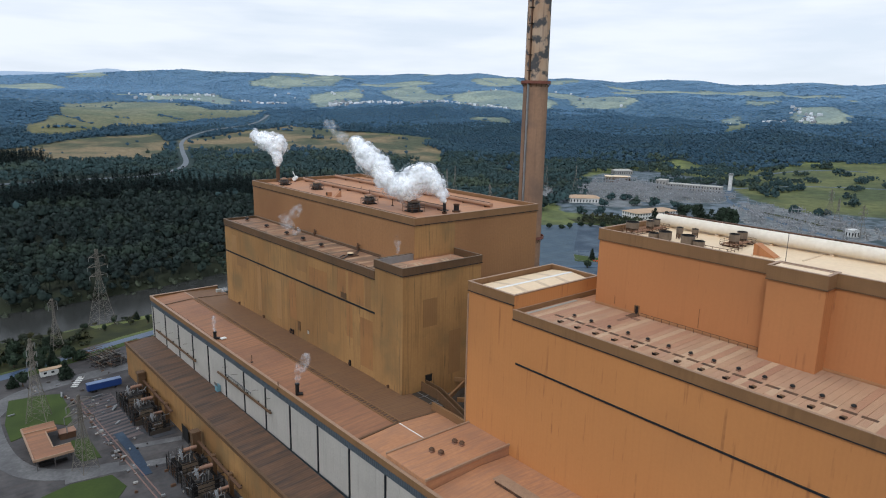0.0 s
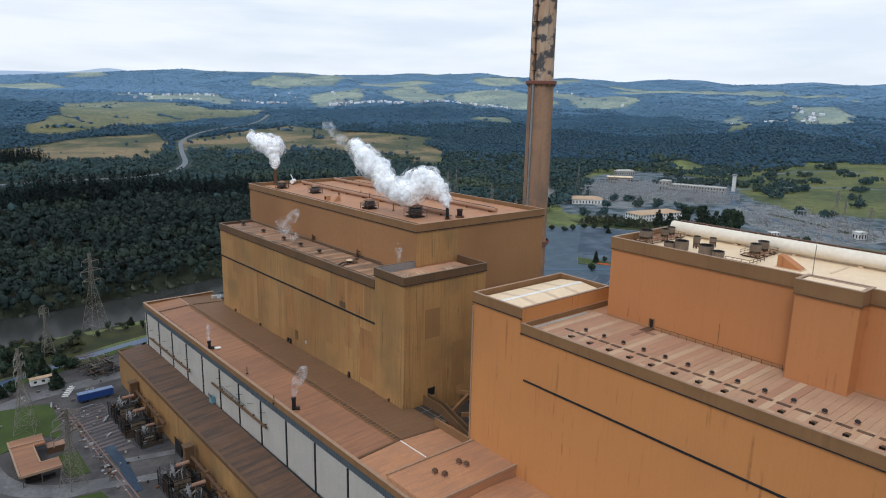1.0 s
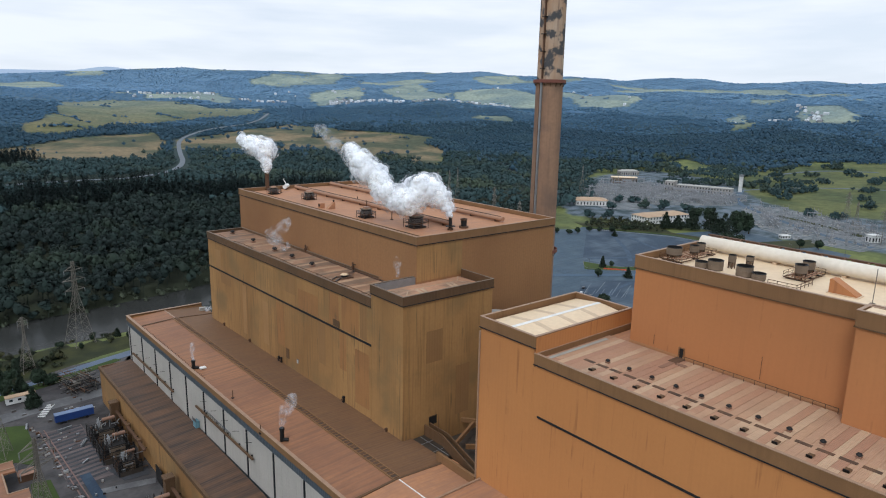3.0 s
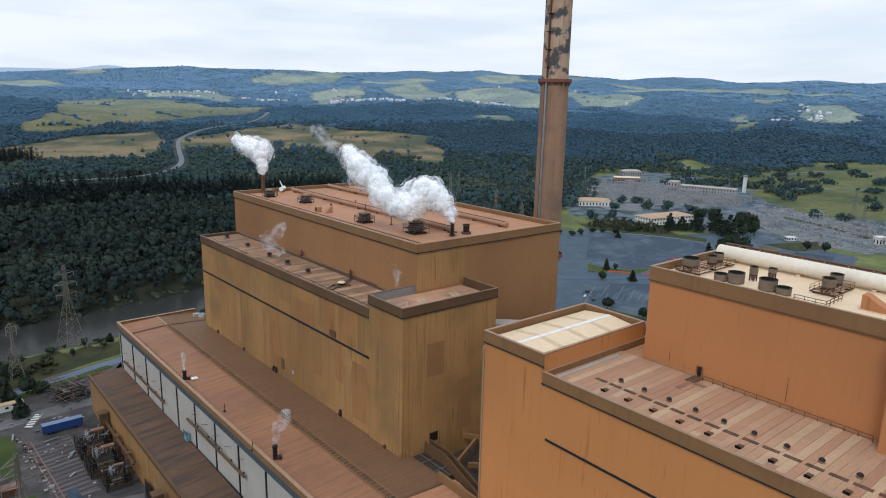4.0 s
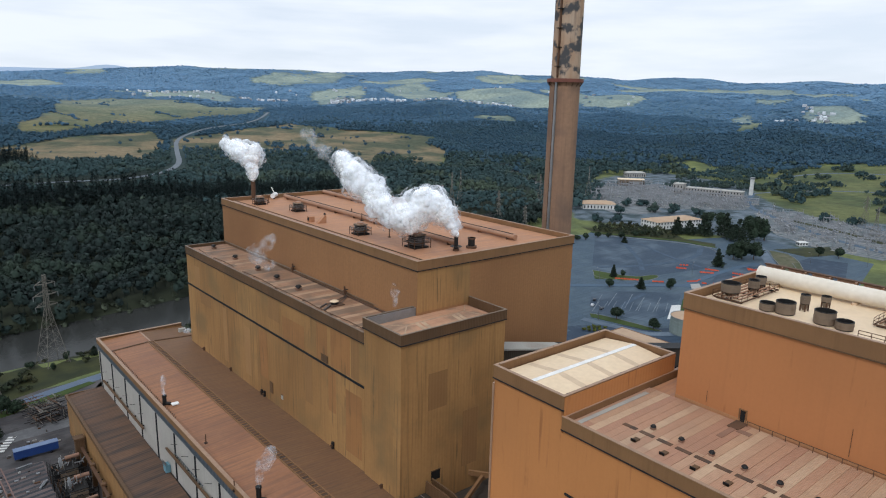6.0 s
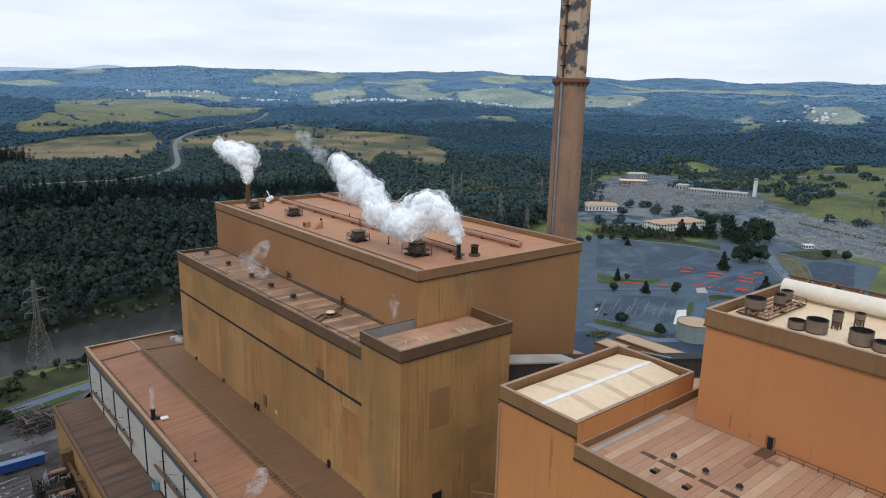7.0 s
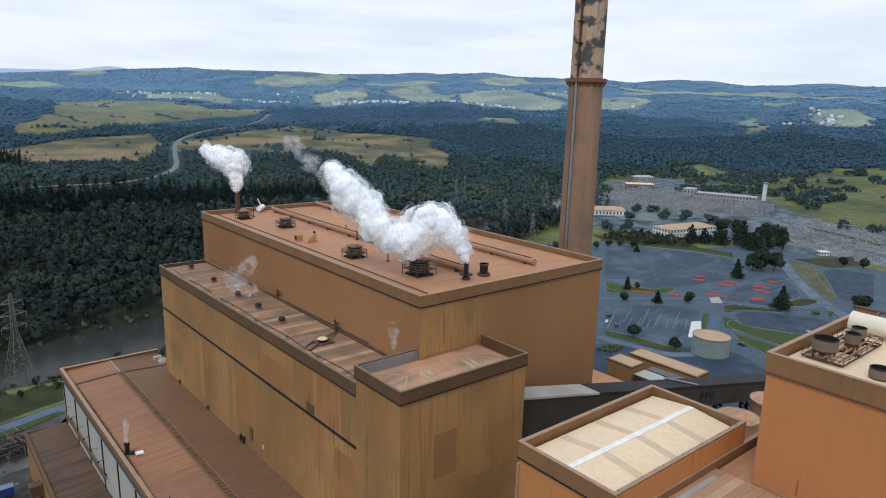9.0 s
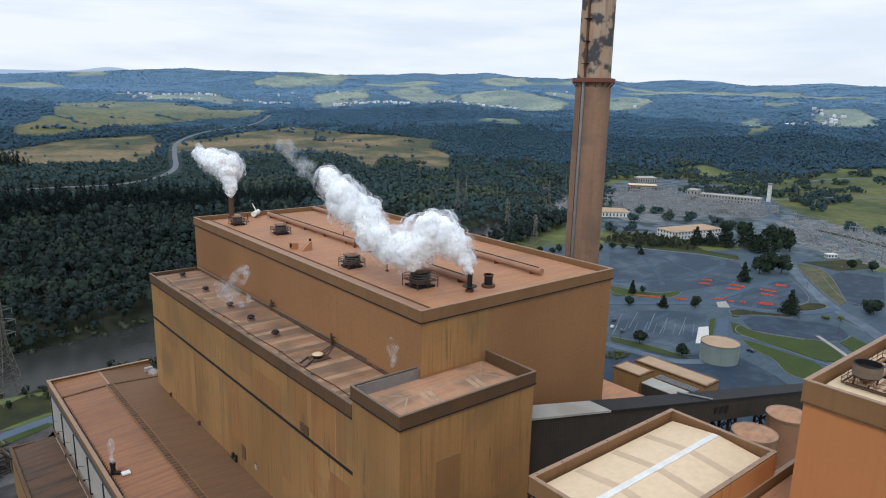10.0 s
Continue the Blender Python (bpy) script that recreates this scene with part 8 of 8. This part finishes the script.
def wooded(x, y, rng):
    field, opened = pasture_at(x, y), inside(x, y, OPEN)
    clump = lattice(x, y, 75, 41) + 0.5 * lattice(x, y, 28, 42)
    hedge = np.abs(lattice(x, y, 210, 51)) < 0.05
    ok = ~field & ~opened & ((off_line(x, y, TOWN) > 60) | (rng.random(x.size) < 0.45))
    ok |= field & (np.hypot(x - 1100, y - 300) > 520) & ((clump > 0.98) | (hedge & (clump > 0.1) & (rng.random(x.size) < 0.7)) | (rng.random(x.size) < np.where(inside(x, y, FIELDS["spur"]), 0.009, 0.002)))
    ok |= opened & (x > 560) & ~inside(x, y, YARD) & ~inside(x, y, FIELDS["flat"]) & (clump > -0.25)
    near_bank = opened & (x > 330) & (off_line(x, y, RIVER) < 62)
    ok |= near_bank & (clump > -0.6)
    ok &= (off_line(x, y, RIVER) > np.where(x > 430, 7.0, 28.0)) & (off_line(x, y, HILL_ROAD) > 9)
    d = np.hypot(x - CENTRE[0], y - CENTRE[1])
    ux, uy = (x - CENTRE[0]) / d, (y - CENTRE[1]) / d
    for ahead in (18, 36, 54):
        ok &= off_line(x + ux * ahead, y + uy * ahead, HILL_ROAD) > 13
    thin = lattice(x, y, 130, 61) + 0.6 * lattice(x, y, 45, 62)
    return ok & ((thin > -1.4) | field)


def plant(name, label, x, y, rng, variants, scale, mat, group):
    """One object that holds a whole wood: copies of a few tree shapes, shaded round each lump of the crown."""
    z = land(x, y)
    kind = rng.integers(0, len(variants), x.size)
    verts, faces, norms, n = [], [], [], 0
    for k, (v, f, nv) in enumerate(variants):
        i = np.where(kind == k)[0]
        if not len(i):
            continue
        a, s, t = rng.uniform(0, 6.28, len(i)), rng.uniform(*scale, len(i)) * (1 + 0.28 * lattice(x[i], y[i], 85, 77)), rng.uniform(0.75, 1.3, len(i))
        c, q = np.cos(a), np.sin(a)
        px = (v[None, :, 0] * c[:, None] - v[None, :, 1] * q[:, None]) * s[:, None] + x[i][:, None]
        py = (v[None, :, 0] * q[:, None] + v[None, :, 1] * c[:, None]) * s[:, None] + y[i][:, None]
        pz = v[None, :, 2] * (s * t)[:, None] + z[i][:, None]
        verts.append(np.stack([px, py, pz], -1).reshape(-1, 3))
        norms.append(np.stack([nv[None, :, 0] * c[:, None] - nv[None, :, 1] * q[:, None], nv[None, :, 0] * q[:, None] + nv[None, :, 1] * c[:, None], np.repeat(nv[None, :, 2], len(i), 0)], -1).reshape(-1, 3))
        faces.append((f[None] + (np.arange(len(i)) * len(v))[:, None, None] + n).reshape(-1, 3))
        n += len(i) * len(v)
    verts, faces = np.concatenate(verts), np.concatenate(faces)
    me = bpy.data.meshes.new(name)
    me.vertices.add(len(verts))
    me.vertices.foreach_set("co", verts.astype(np.float32).ravel())
    me.loops.add(faces.size)
    me.loops.foreach_set("vertex_index", faces.astype(np.int32).ravel())
    me.polygons.add(len(faces))
    me.polygons.foreach_set("loop_start", np.arange(0, faces.size, 3, dtype=np.int32))
    me.polygons.foreach_set("use_smooth", [True] * len(faces))
    me.update(calc_edges=True)
    me.normals_split_custom_set_from_vertices(np.concatenate(norms).tolist())
    me.materials.append(mat)
    return tagged(new(name, me), label, "forest", group, "stuff")


def tree_shape(seed, lumps, leaves, leaf, height, radius, flat=0.75, up=0.8, low=0.62):
    """A crown of faceted lumps with loose leaf sprays over it, on a short stem, foot at the origin."""
    rng = np.random.default_rng(seed)
    v0, f0 = ICO1
    verts, faces, norms, n = [], [], [], 0
    centres, sizes = [], []
    for k in range(lumps):
        a = rng.uniform(0, 6.28)
        rr = radius * rng.uniform(0.1, 0.62) * (k > 0)
        c = np.array([rr * math.cos(a), rr * math.sin(a), height * rng.uniform(0.5, 0.86) if k else height * low])
        s = radius * rng.uniform(0.38, 0.62) if lumps > 1 else radius * 0.72
        centres.append(c), sizes.append(s)
        verts.append(c + v0 * s * (1, 1, 0.9 if lumps > 1 else flat) * rng.uniform(*((0.72, 1.15) if lumps > 1 else (0.55, 1.3)), (len(v0), 1)))
        faces.append(f0 + n)
        norms.append(v0 + np.array((c[0], c[1], 0.0)) / radius * 0.5 + (0, 0, up))
        n += len(v0)
    if leaves:
        k = rng.integers(0, lumps, leaves)
        d = rng.normal(0, 1, (leaves, 3))
        d /= np.linalg.norm(d, axis=1)[:, None]
        d[:, 2] = np.where(rng.random(leaves) < 0.75, np.abs(d[:, 2]), d[:, 2])
        p = np.array(centres)[k] + d * (np.array(sizes)[k] * rng.uniform(0.85, 1.25, leaves))[:, None]
        t = p[:, None, :] + rng.normal(0, leaf, (leaves, 3, 3)) * (1, 1, 0.7)
        verts.append(t.reshape(-1, 3))
        norms.append(np.repeat(d + p * (1, 1, 0) / radius * 0.5 + (0, 0, up) + rng.normal(0, 0.22, (leaves, 3)), 3, 0))
        faces.append(np.arange(3 * leaves).reshape(-1, 3) + n)
        n += 3 * leaves
    stem = np.array([(0.25, 0, -1), (-0.15, 0.22, -1), (-0.15, -0.22, -1), (0, 0, height * 0.7)])
    verts.append(stem)
    faces.append(np.array([(0, 1, 3), (1, 2, 3), (2, 0, 3)]) + n)
    norms.append(np.tile((0.3, 0.3, 0.4), (4, 1)))
    norms = np.concatenate(norms)
    return np.concatenate(verts), np.concatenate(faces), norms / np.linalg.norm(norms, axis=1)[:, None]


NEAR = [tree_shape(200 + k, 5, 190, 0.55, 12.0 + k % 3, 5.2) for k in range(7)] + [tree_shape(210 + k, 4, 120, 0.45, 16.0, 3.6) for k in range(2)]
MID = [tree_shape(220 + k, 2, 34, 0.75, 9.0 + k % 4, 5.4, up=1.3) for k in range(9)] + [tree_shape(230 + k, 1, 16, 0.7, 12.0 + k, 2.8, up=1.3) for k in range(2)]
FAR = [tree_shape(240 + k, 1, 14, 0.8, 7.0 + 2.0 * (k % 4), 5.4, 0.75, 2.4, 0.38) for k in range(8)]
FARTHER = [tree_shape(250 + k, 1, 6, 0.9, 4.5 + 1.3 * (k % 4), 7.2, 0.5, 4.0, 0.3) for k in range(8)]
FARTHEST = [tree_shape(260 + k, 1, 0, 1.8, 1.2 + 0.9 * (k % 4), 11.0, 0.24, 9.0, 0.25) for k in range(6)]
# each farther ring takes a canopy colour with more painted haze
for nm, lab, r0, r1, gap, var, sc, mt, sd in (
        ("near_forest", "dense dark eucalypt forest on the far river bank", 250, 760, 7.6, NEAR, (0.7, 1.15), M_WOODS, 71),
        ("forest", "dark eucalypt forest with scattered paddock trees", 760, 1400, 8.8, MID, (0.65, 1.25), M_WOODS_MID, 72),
        ("slope_forest", "dark eucalypt forest behind the river flats, haze blue in its colour", 1400, 2050, 8.6, FAR, (0.55, 1.35), M_WOODS_SLOPE, 76),
        ("hill_forest", "eucalypt forest over the hills, haze put into its blue colour", 2050, 2800, 10.6, FARTHER, (0.5, 1.3), M_WOODS_FAR, 73),
        ("ridge_forest", "eucalypt forest on the far slopes, haze put into its blue-grey colour", 2800, 3600, 14.5, FARTHEST, (0.45, 1.2), M_WOODS_RIDGE, 77),
        ("far_forest", "distant forest on the ridges, pale haze put into its colour", 3600, 4840, 17.0, FARTHEST, (0.5, 1.3), M_WOODS_FARTHEST, 74)):
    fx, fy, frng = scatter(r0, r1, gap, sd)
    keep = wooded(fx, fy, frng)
    # eastern trees of the same forest, with bluer haze in their colour
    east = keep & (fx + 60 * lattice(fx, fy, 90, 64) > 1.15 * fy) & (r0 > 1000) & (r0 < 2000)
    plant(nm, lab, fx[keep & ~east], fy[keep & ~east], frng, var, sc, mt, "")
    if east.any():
        plant("plantation", "eastern forest beyond the river flat, haze blue in its colour", fx[east], fy[east], frng, var, sc, M_WOODS_EAST, "")

# dark conifer stands above the near forest
def conifer_shape(seed, height, radius):
    """A narrow conifer of drooping leafy whorls."""
    rng = np.random.default_rng(seed)
    n = 130
    f = rng.random(n) ** 0.8
    a = rng.uniform(0, 6.28, n)
    r = radius * (1 - f) ** 0.8 * rng.uniform(0.45, 1.0, n) + 0.15
    p = np.stack([r * np.cos(a), r * np.sin(a), height * (0.12 + 0.88 * f)], -1)
    v = p[:, None, :] + rng.normal(0, 1, (n, 3, 3)) * (0.6, 0.6, 0.75) * (1.15 - 0.6 * f)[:, None, None]
    nv = np.repeat(np.stack([np.cos(a), np.sin(a), np.full(n, 0.7)], -1), 3, 0)
    stem = np.array([(0.3, 0, -1), (-0.2, 0.3, -1), (-0.2, -0.3, -1), (0, 0, height * 0.95)])
    verts = np.concatenate([v.reshape(-1, 3), stem])
    faces = np.concatenate([np.arange(3 * n).reshape(-1, 3), np.array([(0, 1, 3), (1, 2, 3), (2, 0, 3)]) + 3 * n])
    nv = np.concatenate([nv, np.tile((0.3, 0.3, 0.4), (4, 1))])
    return verts, faces, nv / np.linalg.norm(nv, axis=1)[:, None]


CONIFERS = [conifer_shape(400 + k, 20.0 + 3 * (k % 3), 3.4) for k in range(6)]
for stand, gap, sd in (([(-60, 560), (90, 560), (262, 560), (330, 580), (350, 640), (200, 640), (40, 640), (-60, 650)], 5.6, 91), ([(-110, 1010), (20, 1000), (62, 1040), (80, 1110), (40, 1200), (-110, 1300)], 8.0, 92)):
    sx, sy, srng = scatter(300, 1500, gap, sd)
    ok_ = inside(sx + 12 * lattice(sx, sy, 30, 93), sy + 12 * lattice(sx, sy, 30, 94), stand)
    plant("conifer_stand", "dark stand of tall pines above the river forest", sx[ok_], sy[ok_], srng, CONIFERS, (0.75, 1.15), M_PINE, "")

# river-edge scrub
ex, ey, erng = scatter(280, 760, 6.0, 75)
w = off_line(ex, ey, RIVER)
keep = (w > 25) & (w < 36) & ~inside(ex, ey, OPEN) & (erng.random(ex.size) < 0.8)
plant("bank_scrub", "grey-green scrub along the water's edge", ex[keep], ey[keep], erng, [tree_shape(280 + k, 3, 60, 0.35, 3.6, 2.6) for k in range(4)], (0.7, 1.3), M_SCRUB, "")


def far_houses(name, label, line, count, seed, wide):
    """A far settlement: many small gabled houses in one object."""
    rng = random.Random(seed)
    s = Shape()
    for _ in range(count):
        k = rng.random() * (len(line) - 1)
        i = int(k)
        x = line[i][0] + (line[i + 1][0] - line[i][0]) * (k - i) + rng.uniform(-wide, wide)
        y = line[i][1] + (line[i + 1][1] - line[i][1]) * (k - i) + rng.uniform(-wide, wide)
        z, l, w, h, a = float(land(x, y)), rng.uniform(4, 8), rng.uniform(3, 5), rng.uniform(5, 8), rng.uniform(0, 3.14)
        c, q = math.cos(a), math.sin(a)
        pts = [(-l, -w, -1), (l, -w, -1), (l, w, -1), (-l, w, -1), (-l, -w, h), (l, -w, h), (l, w, h), (-l, w, h), (-l, 0, h + 2.5), (l, 0, h + 2.5)]
        s.add([(x + px * c - py * q, y + px * q + py * c, z + pz) for px, py, pz in pts],
              [(0, 1, 5, 4), (1, 2, 6, 9, 5), (2, 3, 7, 6), (3, 0, 4, 8, 7), (4, 5, 9, 8), (6, 7, 8, 9), (3, 2, 1, 0)])
    me = s.mesh(name, M_FARHOUSE)
    return tagged(new(name, me), label, "town", kind="stuff")


far_houses("far_town", "white houses of a far town among trees", TOWN, 130, 7, 40)
far_houses("far_farms", "pale farm buildings scattered on the hills", [(640, 2720), (1100, 2900), (1900, 3000), (2600, 2300), (2500, 900), (2100, 950)], 40, 8, 120)
far_houses("far_village", "pale roofs of a village by the forest", [(729, 3044), (920, 3007), (1117, 3053)], 26, 9, 20)
far_houses("far_hamlet", "white houses among paddocks", [(1203, 2870), (1356, 2779)], 18, 10, 25)
far_houses("far_works", "pale long sheds of a distant works", [(2727, 1062), (2628, 921), (2500, 900), (2164, 928), (2114, 802)], 44, 11, 30)

# farthest ranges, beyond the modelled land: a backdrop whose glow paints the haze
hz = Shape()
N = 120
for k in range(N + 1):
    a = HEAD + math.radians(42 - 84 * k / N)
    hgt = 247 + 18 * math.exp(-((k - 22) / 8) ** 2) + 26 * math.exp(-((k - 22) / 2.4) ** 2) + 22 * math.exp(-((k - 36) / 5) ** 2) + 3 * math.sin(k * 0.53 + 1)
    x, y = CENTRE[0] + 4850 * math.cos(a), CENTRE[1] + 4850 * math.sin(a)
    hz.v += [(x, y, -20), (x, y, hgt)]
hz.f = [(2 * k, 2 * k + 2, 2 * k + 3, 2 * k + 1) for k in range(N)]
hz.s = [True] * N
tagged(new("backdrop", hz.mesh("backdrop", M_RANGE)), "far mountain range backdrop, pale haze put in as glow", "mountains", kind="structure")

# bushes between the wide car park and the office
grng = np.random.default_rng(61)
gx_, gy_ = grng.uniform(430, 490, 260), grng.uniform(212, 300, 260)
keep = inside(gx_, gy_, [(434, 282), (449, 240), (470, 212), (490, 236), (484, 268), (464, 300)])
plant("office_bushes", "dark dense bushes between the car park and the office", gx_[keep], gy_[keep], grng, [tree_shape(340 + k, 4, 90, 0.35, 4.2 + k % 3, 3.0) for k in range(4)], (0.6, 1.15), M_BRUSH, "")

# clumps of trees on the flat and round the switchyard
CLUMPS = [(968, 347, 14), (1024, 350, 16), (971, 308, 12), (1026, 310, 18), (941, 263, 9), (1064, 289, 12), (1097, 390, 18), (1151, 350, 14), (1327, 377, 20), (1220, 300, 14), (948, 488, 20), (908, 427, 16), (896, 394, 12), (981, 562, 22), (1021, 531, 18), (1015, 632, 20), (820, 250, 10), (880, 290, 8), (1000, 210, 14), (1080, 180, 12), (900, 180, 10), (820, 150, 9), (1180, 250, 14), (1120, 240, 12), (1260, 330, 12), (1190, 420, 16), (1060, 420, 14), (990, 400, 10), (780, 90, 8), (587, 316, 5), (600, 296, 5), (612, 272, 6), (500, 302, 6), (478, 312, 6), (545, 332, 5), (618, 352, 6), (604, 362, 5), (839, 443, 15), (862, 412, 16), (882, 386, 16), (898, 358, 13), (885, 446, 18), (922, 402, 18), (907, 338, 13), (880, 300, 13), (850, 274, 10), (890, 268, 12), (919, 263, 11), (940, 300, 14), (708, 172, 7), (712, 140, 7), (575, 222, 5)]
crng = np.random.default_rng(83)
cx_, cy_ = [], []
for px_, py_, rad_ in CLUMPS:
    m_ = int(rad_ * 1.5)
    cx_.append(px_ + crng.normal(0, rad_ * 0.7, m_)), cy_.append(py_ + crng.normal(0, rad_ * 0.45, m_))
plant("yard_trees", "dark clumps of trees and bushes on the river flat", np.concatenate(cx_), np.concatenate(cy_), crng, [tree_shape(320 + k, 4, 80, 0.6, 6.6 + k % 3, 4.4) for k in range(5)], (0.5, 1.15), M_WOODS_MID, "")

brng = np.random.default_rng(95)
bx_, by_ = brng.uniform(-200, 40, 900), brng.uniform(150, 236, 900)
keep = inside(bx_, by_, [(-250, 158), (-91, 178), (-47, 195), (40, 213), (30, 240), (-60, 236), (-250, 225)]) & (lattice(bx_, by_, 22, 96) + 0.5 * lattice(bx_, by_, 8, 97) + 0.012 * (by_ - 0.25 * bx_ - 215) > -0.05)
plant("bank_brush", "dark low brush over the grassy river bank", bx_[keep], by_[keep], brng, [tree_shape(300 + k, 3, 70, 0.3, 2.6, 1.9) for k in range(4)], (0.5, 1.25), M_BRUSH, "")

# ---- single sheets and boards of the roofs ----
rng_p = random.Random(21)
SHEETS = [material("roof_sheet_" + n, c, 0.6, second=tuple(v * 0.88 for v in c), scale=0.12, grain=1.2, ribs=0.3, rib_axis="y", rib_depth=0.5, bump=0.35, dirt=(0.30, 0.19, 0.13), dirt_amount=0.4) for n, c in
          (("salmon", (0.46, 0.262, 0.165)), ("rose", (0.42, 0.232, 0.15)), ("sand", (0.49, 0.305, 0.192)), ("cream", (0.55, 0.375, 0.245)), ("tan", (0.48, 0.295, 0.19)))]


def sheet_mesh(l, w, mat):
    return Shape().slab(-l / 2, l / 2, -w / 2, w / 2, 0, 0.08, 0.02).mesh("roof_sheet", mat)


def lay_sheet(cache, x, y, z, l, w, mat, owner):
    key = (round(l, 1), round(w, 1), mat.name)
    if key not in cache:
        cache[key] = sheet_mesh(key[0], key[1], mat)
    ob = new("roof_sheet", cache[key])
    ob.location = Vector((x, y, z)) - owner.location
    ob.parent = owner


cache = {}
y = -59.9
while y > -150:
    w = 1.55
    cuts = [(-12.0, -9.0), (-9.0, -3.4), (-3.4, 11.6)]
    tone = rng_p.choices(SHEETS, (5, 4, 2, 2, 4))[0]
    for a, b in cuts:
        if rng_p.random() < 0.3:
            tone = rng_p.choice(SHEETS)
        lay_sheet(cache, (a + b) / 2, y, 71.76 + 0.006 * rng_p.random(), b - a - 0.04, w - 0.02, tone, house_b)
    y -= w
lay_sheet(cache, -1.0, -60.4, 71.9, 20.0, 0.9, M_GREYROOF, house_b)

STRIPS = [material("tier_sheet_" + n, c, 0.65, second=tuple(v * 0.72 for v in c), scale=0.22, amount=0.9, grain=1.0, dirt=(0.10, 0.078, 0.062), dirt_amount=0.7, dirt_scale=0.13, run=(0.19, 0.12, 0.08), run_amount=0.5, run_scale=0.7) for n, c in
          (("brown", (0.33, 0.188, 0.112)), ("dull", (0.38, 0.216, 0.128)), ("pale", (0.48, 0.31, 0.195)), ("grimy", (0.24, 0.160, 0.108)))]
y = 3.6
while y < 116.6:
    row = round((y - 3.6) / 1.8)
    pick = STRIPS[2] if (y < 78 and row % 7 in (0, 4)) or row == 52 else STRIPS[3] if y < 85 and row % 7 in (2, 3) else rng_p.choice(STRIPS[:2])
    for a, b in ((-13.2, -10.3), (-10.3, -0.9)):
        pick = rng_p.choice(STRIPS) if rng_p.random() < 0.22 else pick
        off = -TIER_K * (y - 1.9)
        lay_sheet(cache, (a + off + b - 0.009 * y) / 2 if b > -5 else (a + b) / 2 + off, y, ZM + 0.01 + 0.006 * rng_p.random(), b - a - 0.04 - (off + 0.009 * y if b > -5 else 0), 1.75, pick, house_a)
    y += 1.8
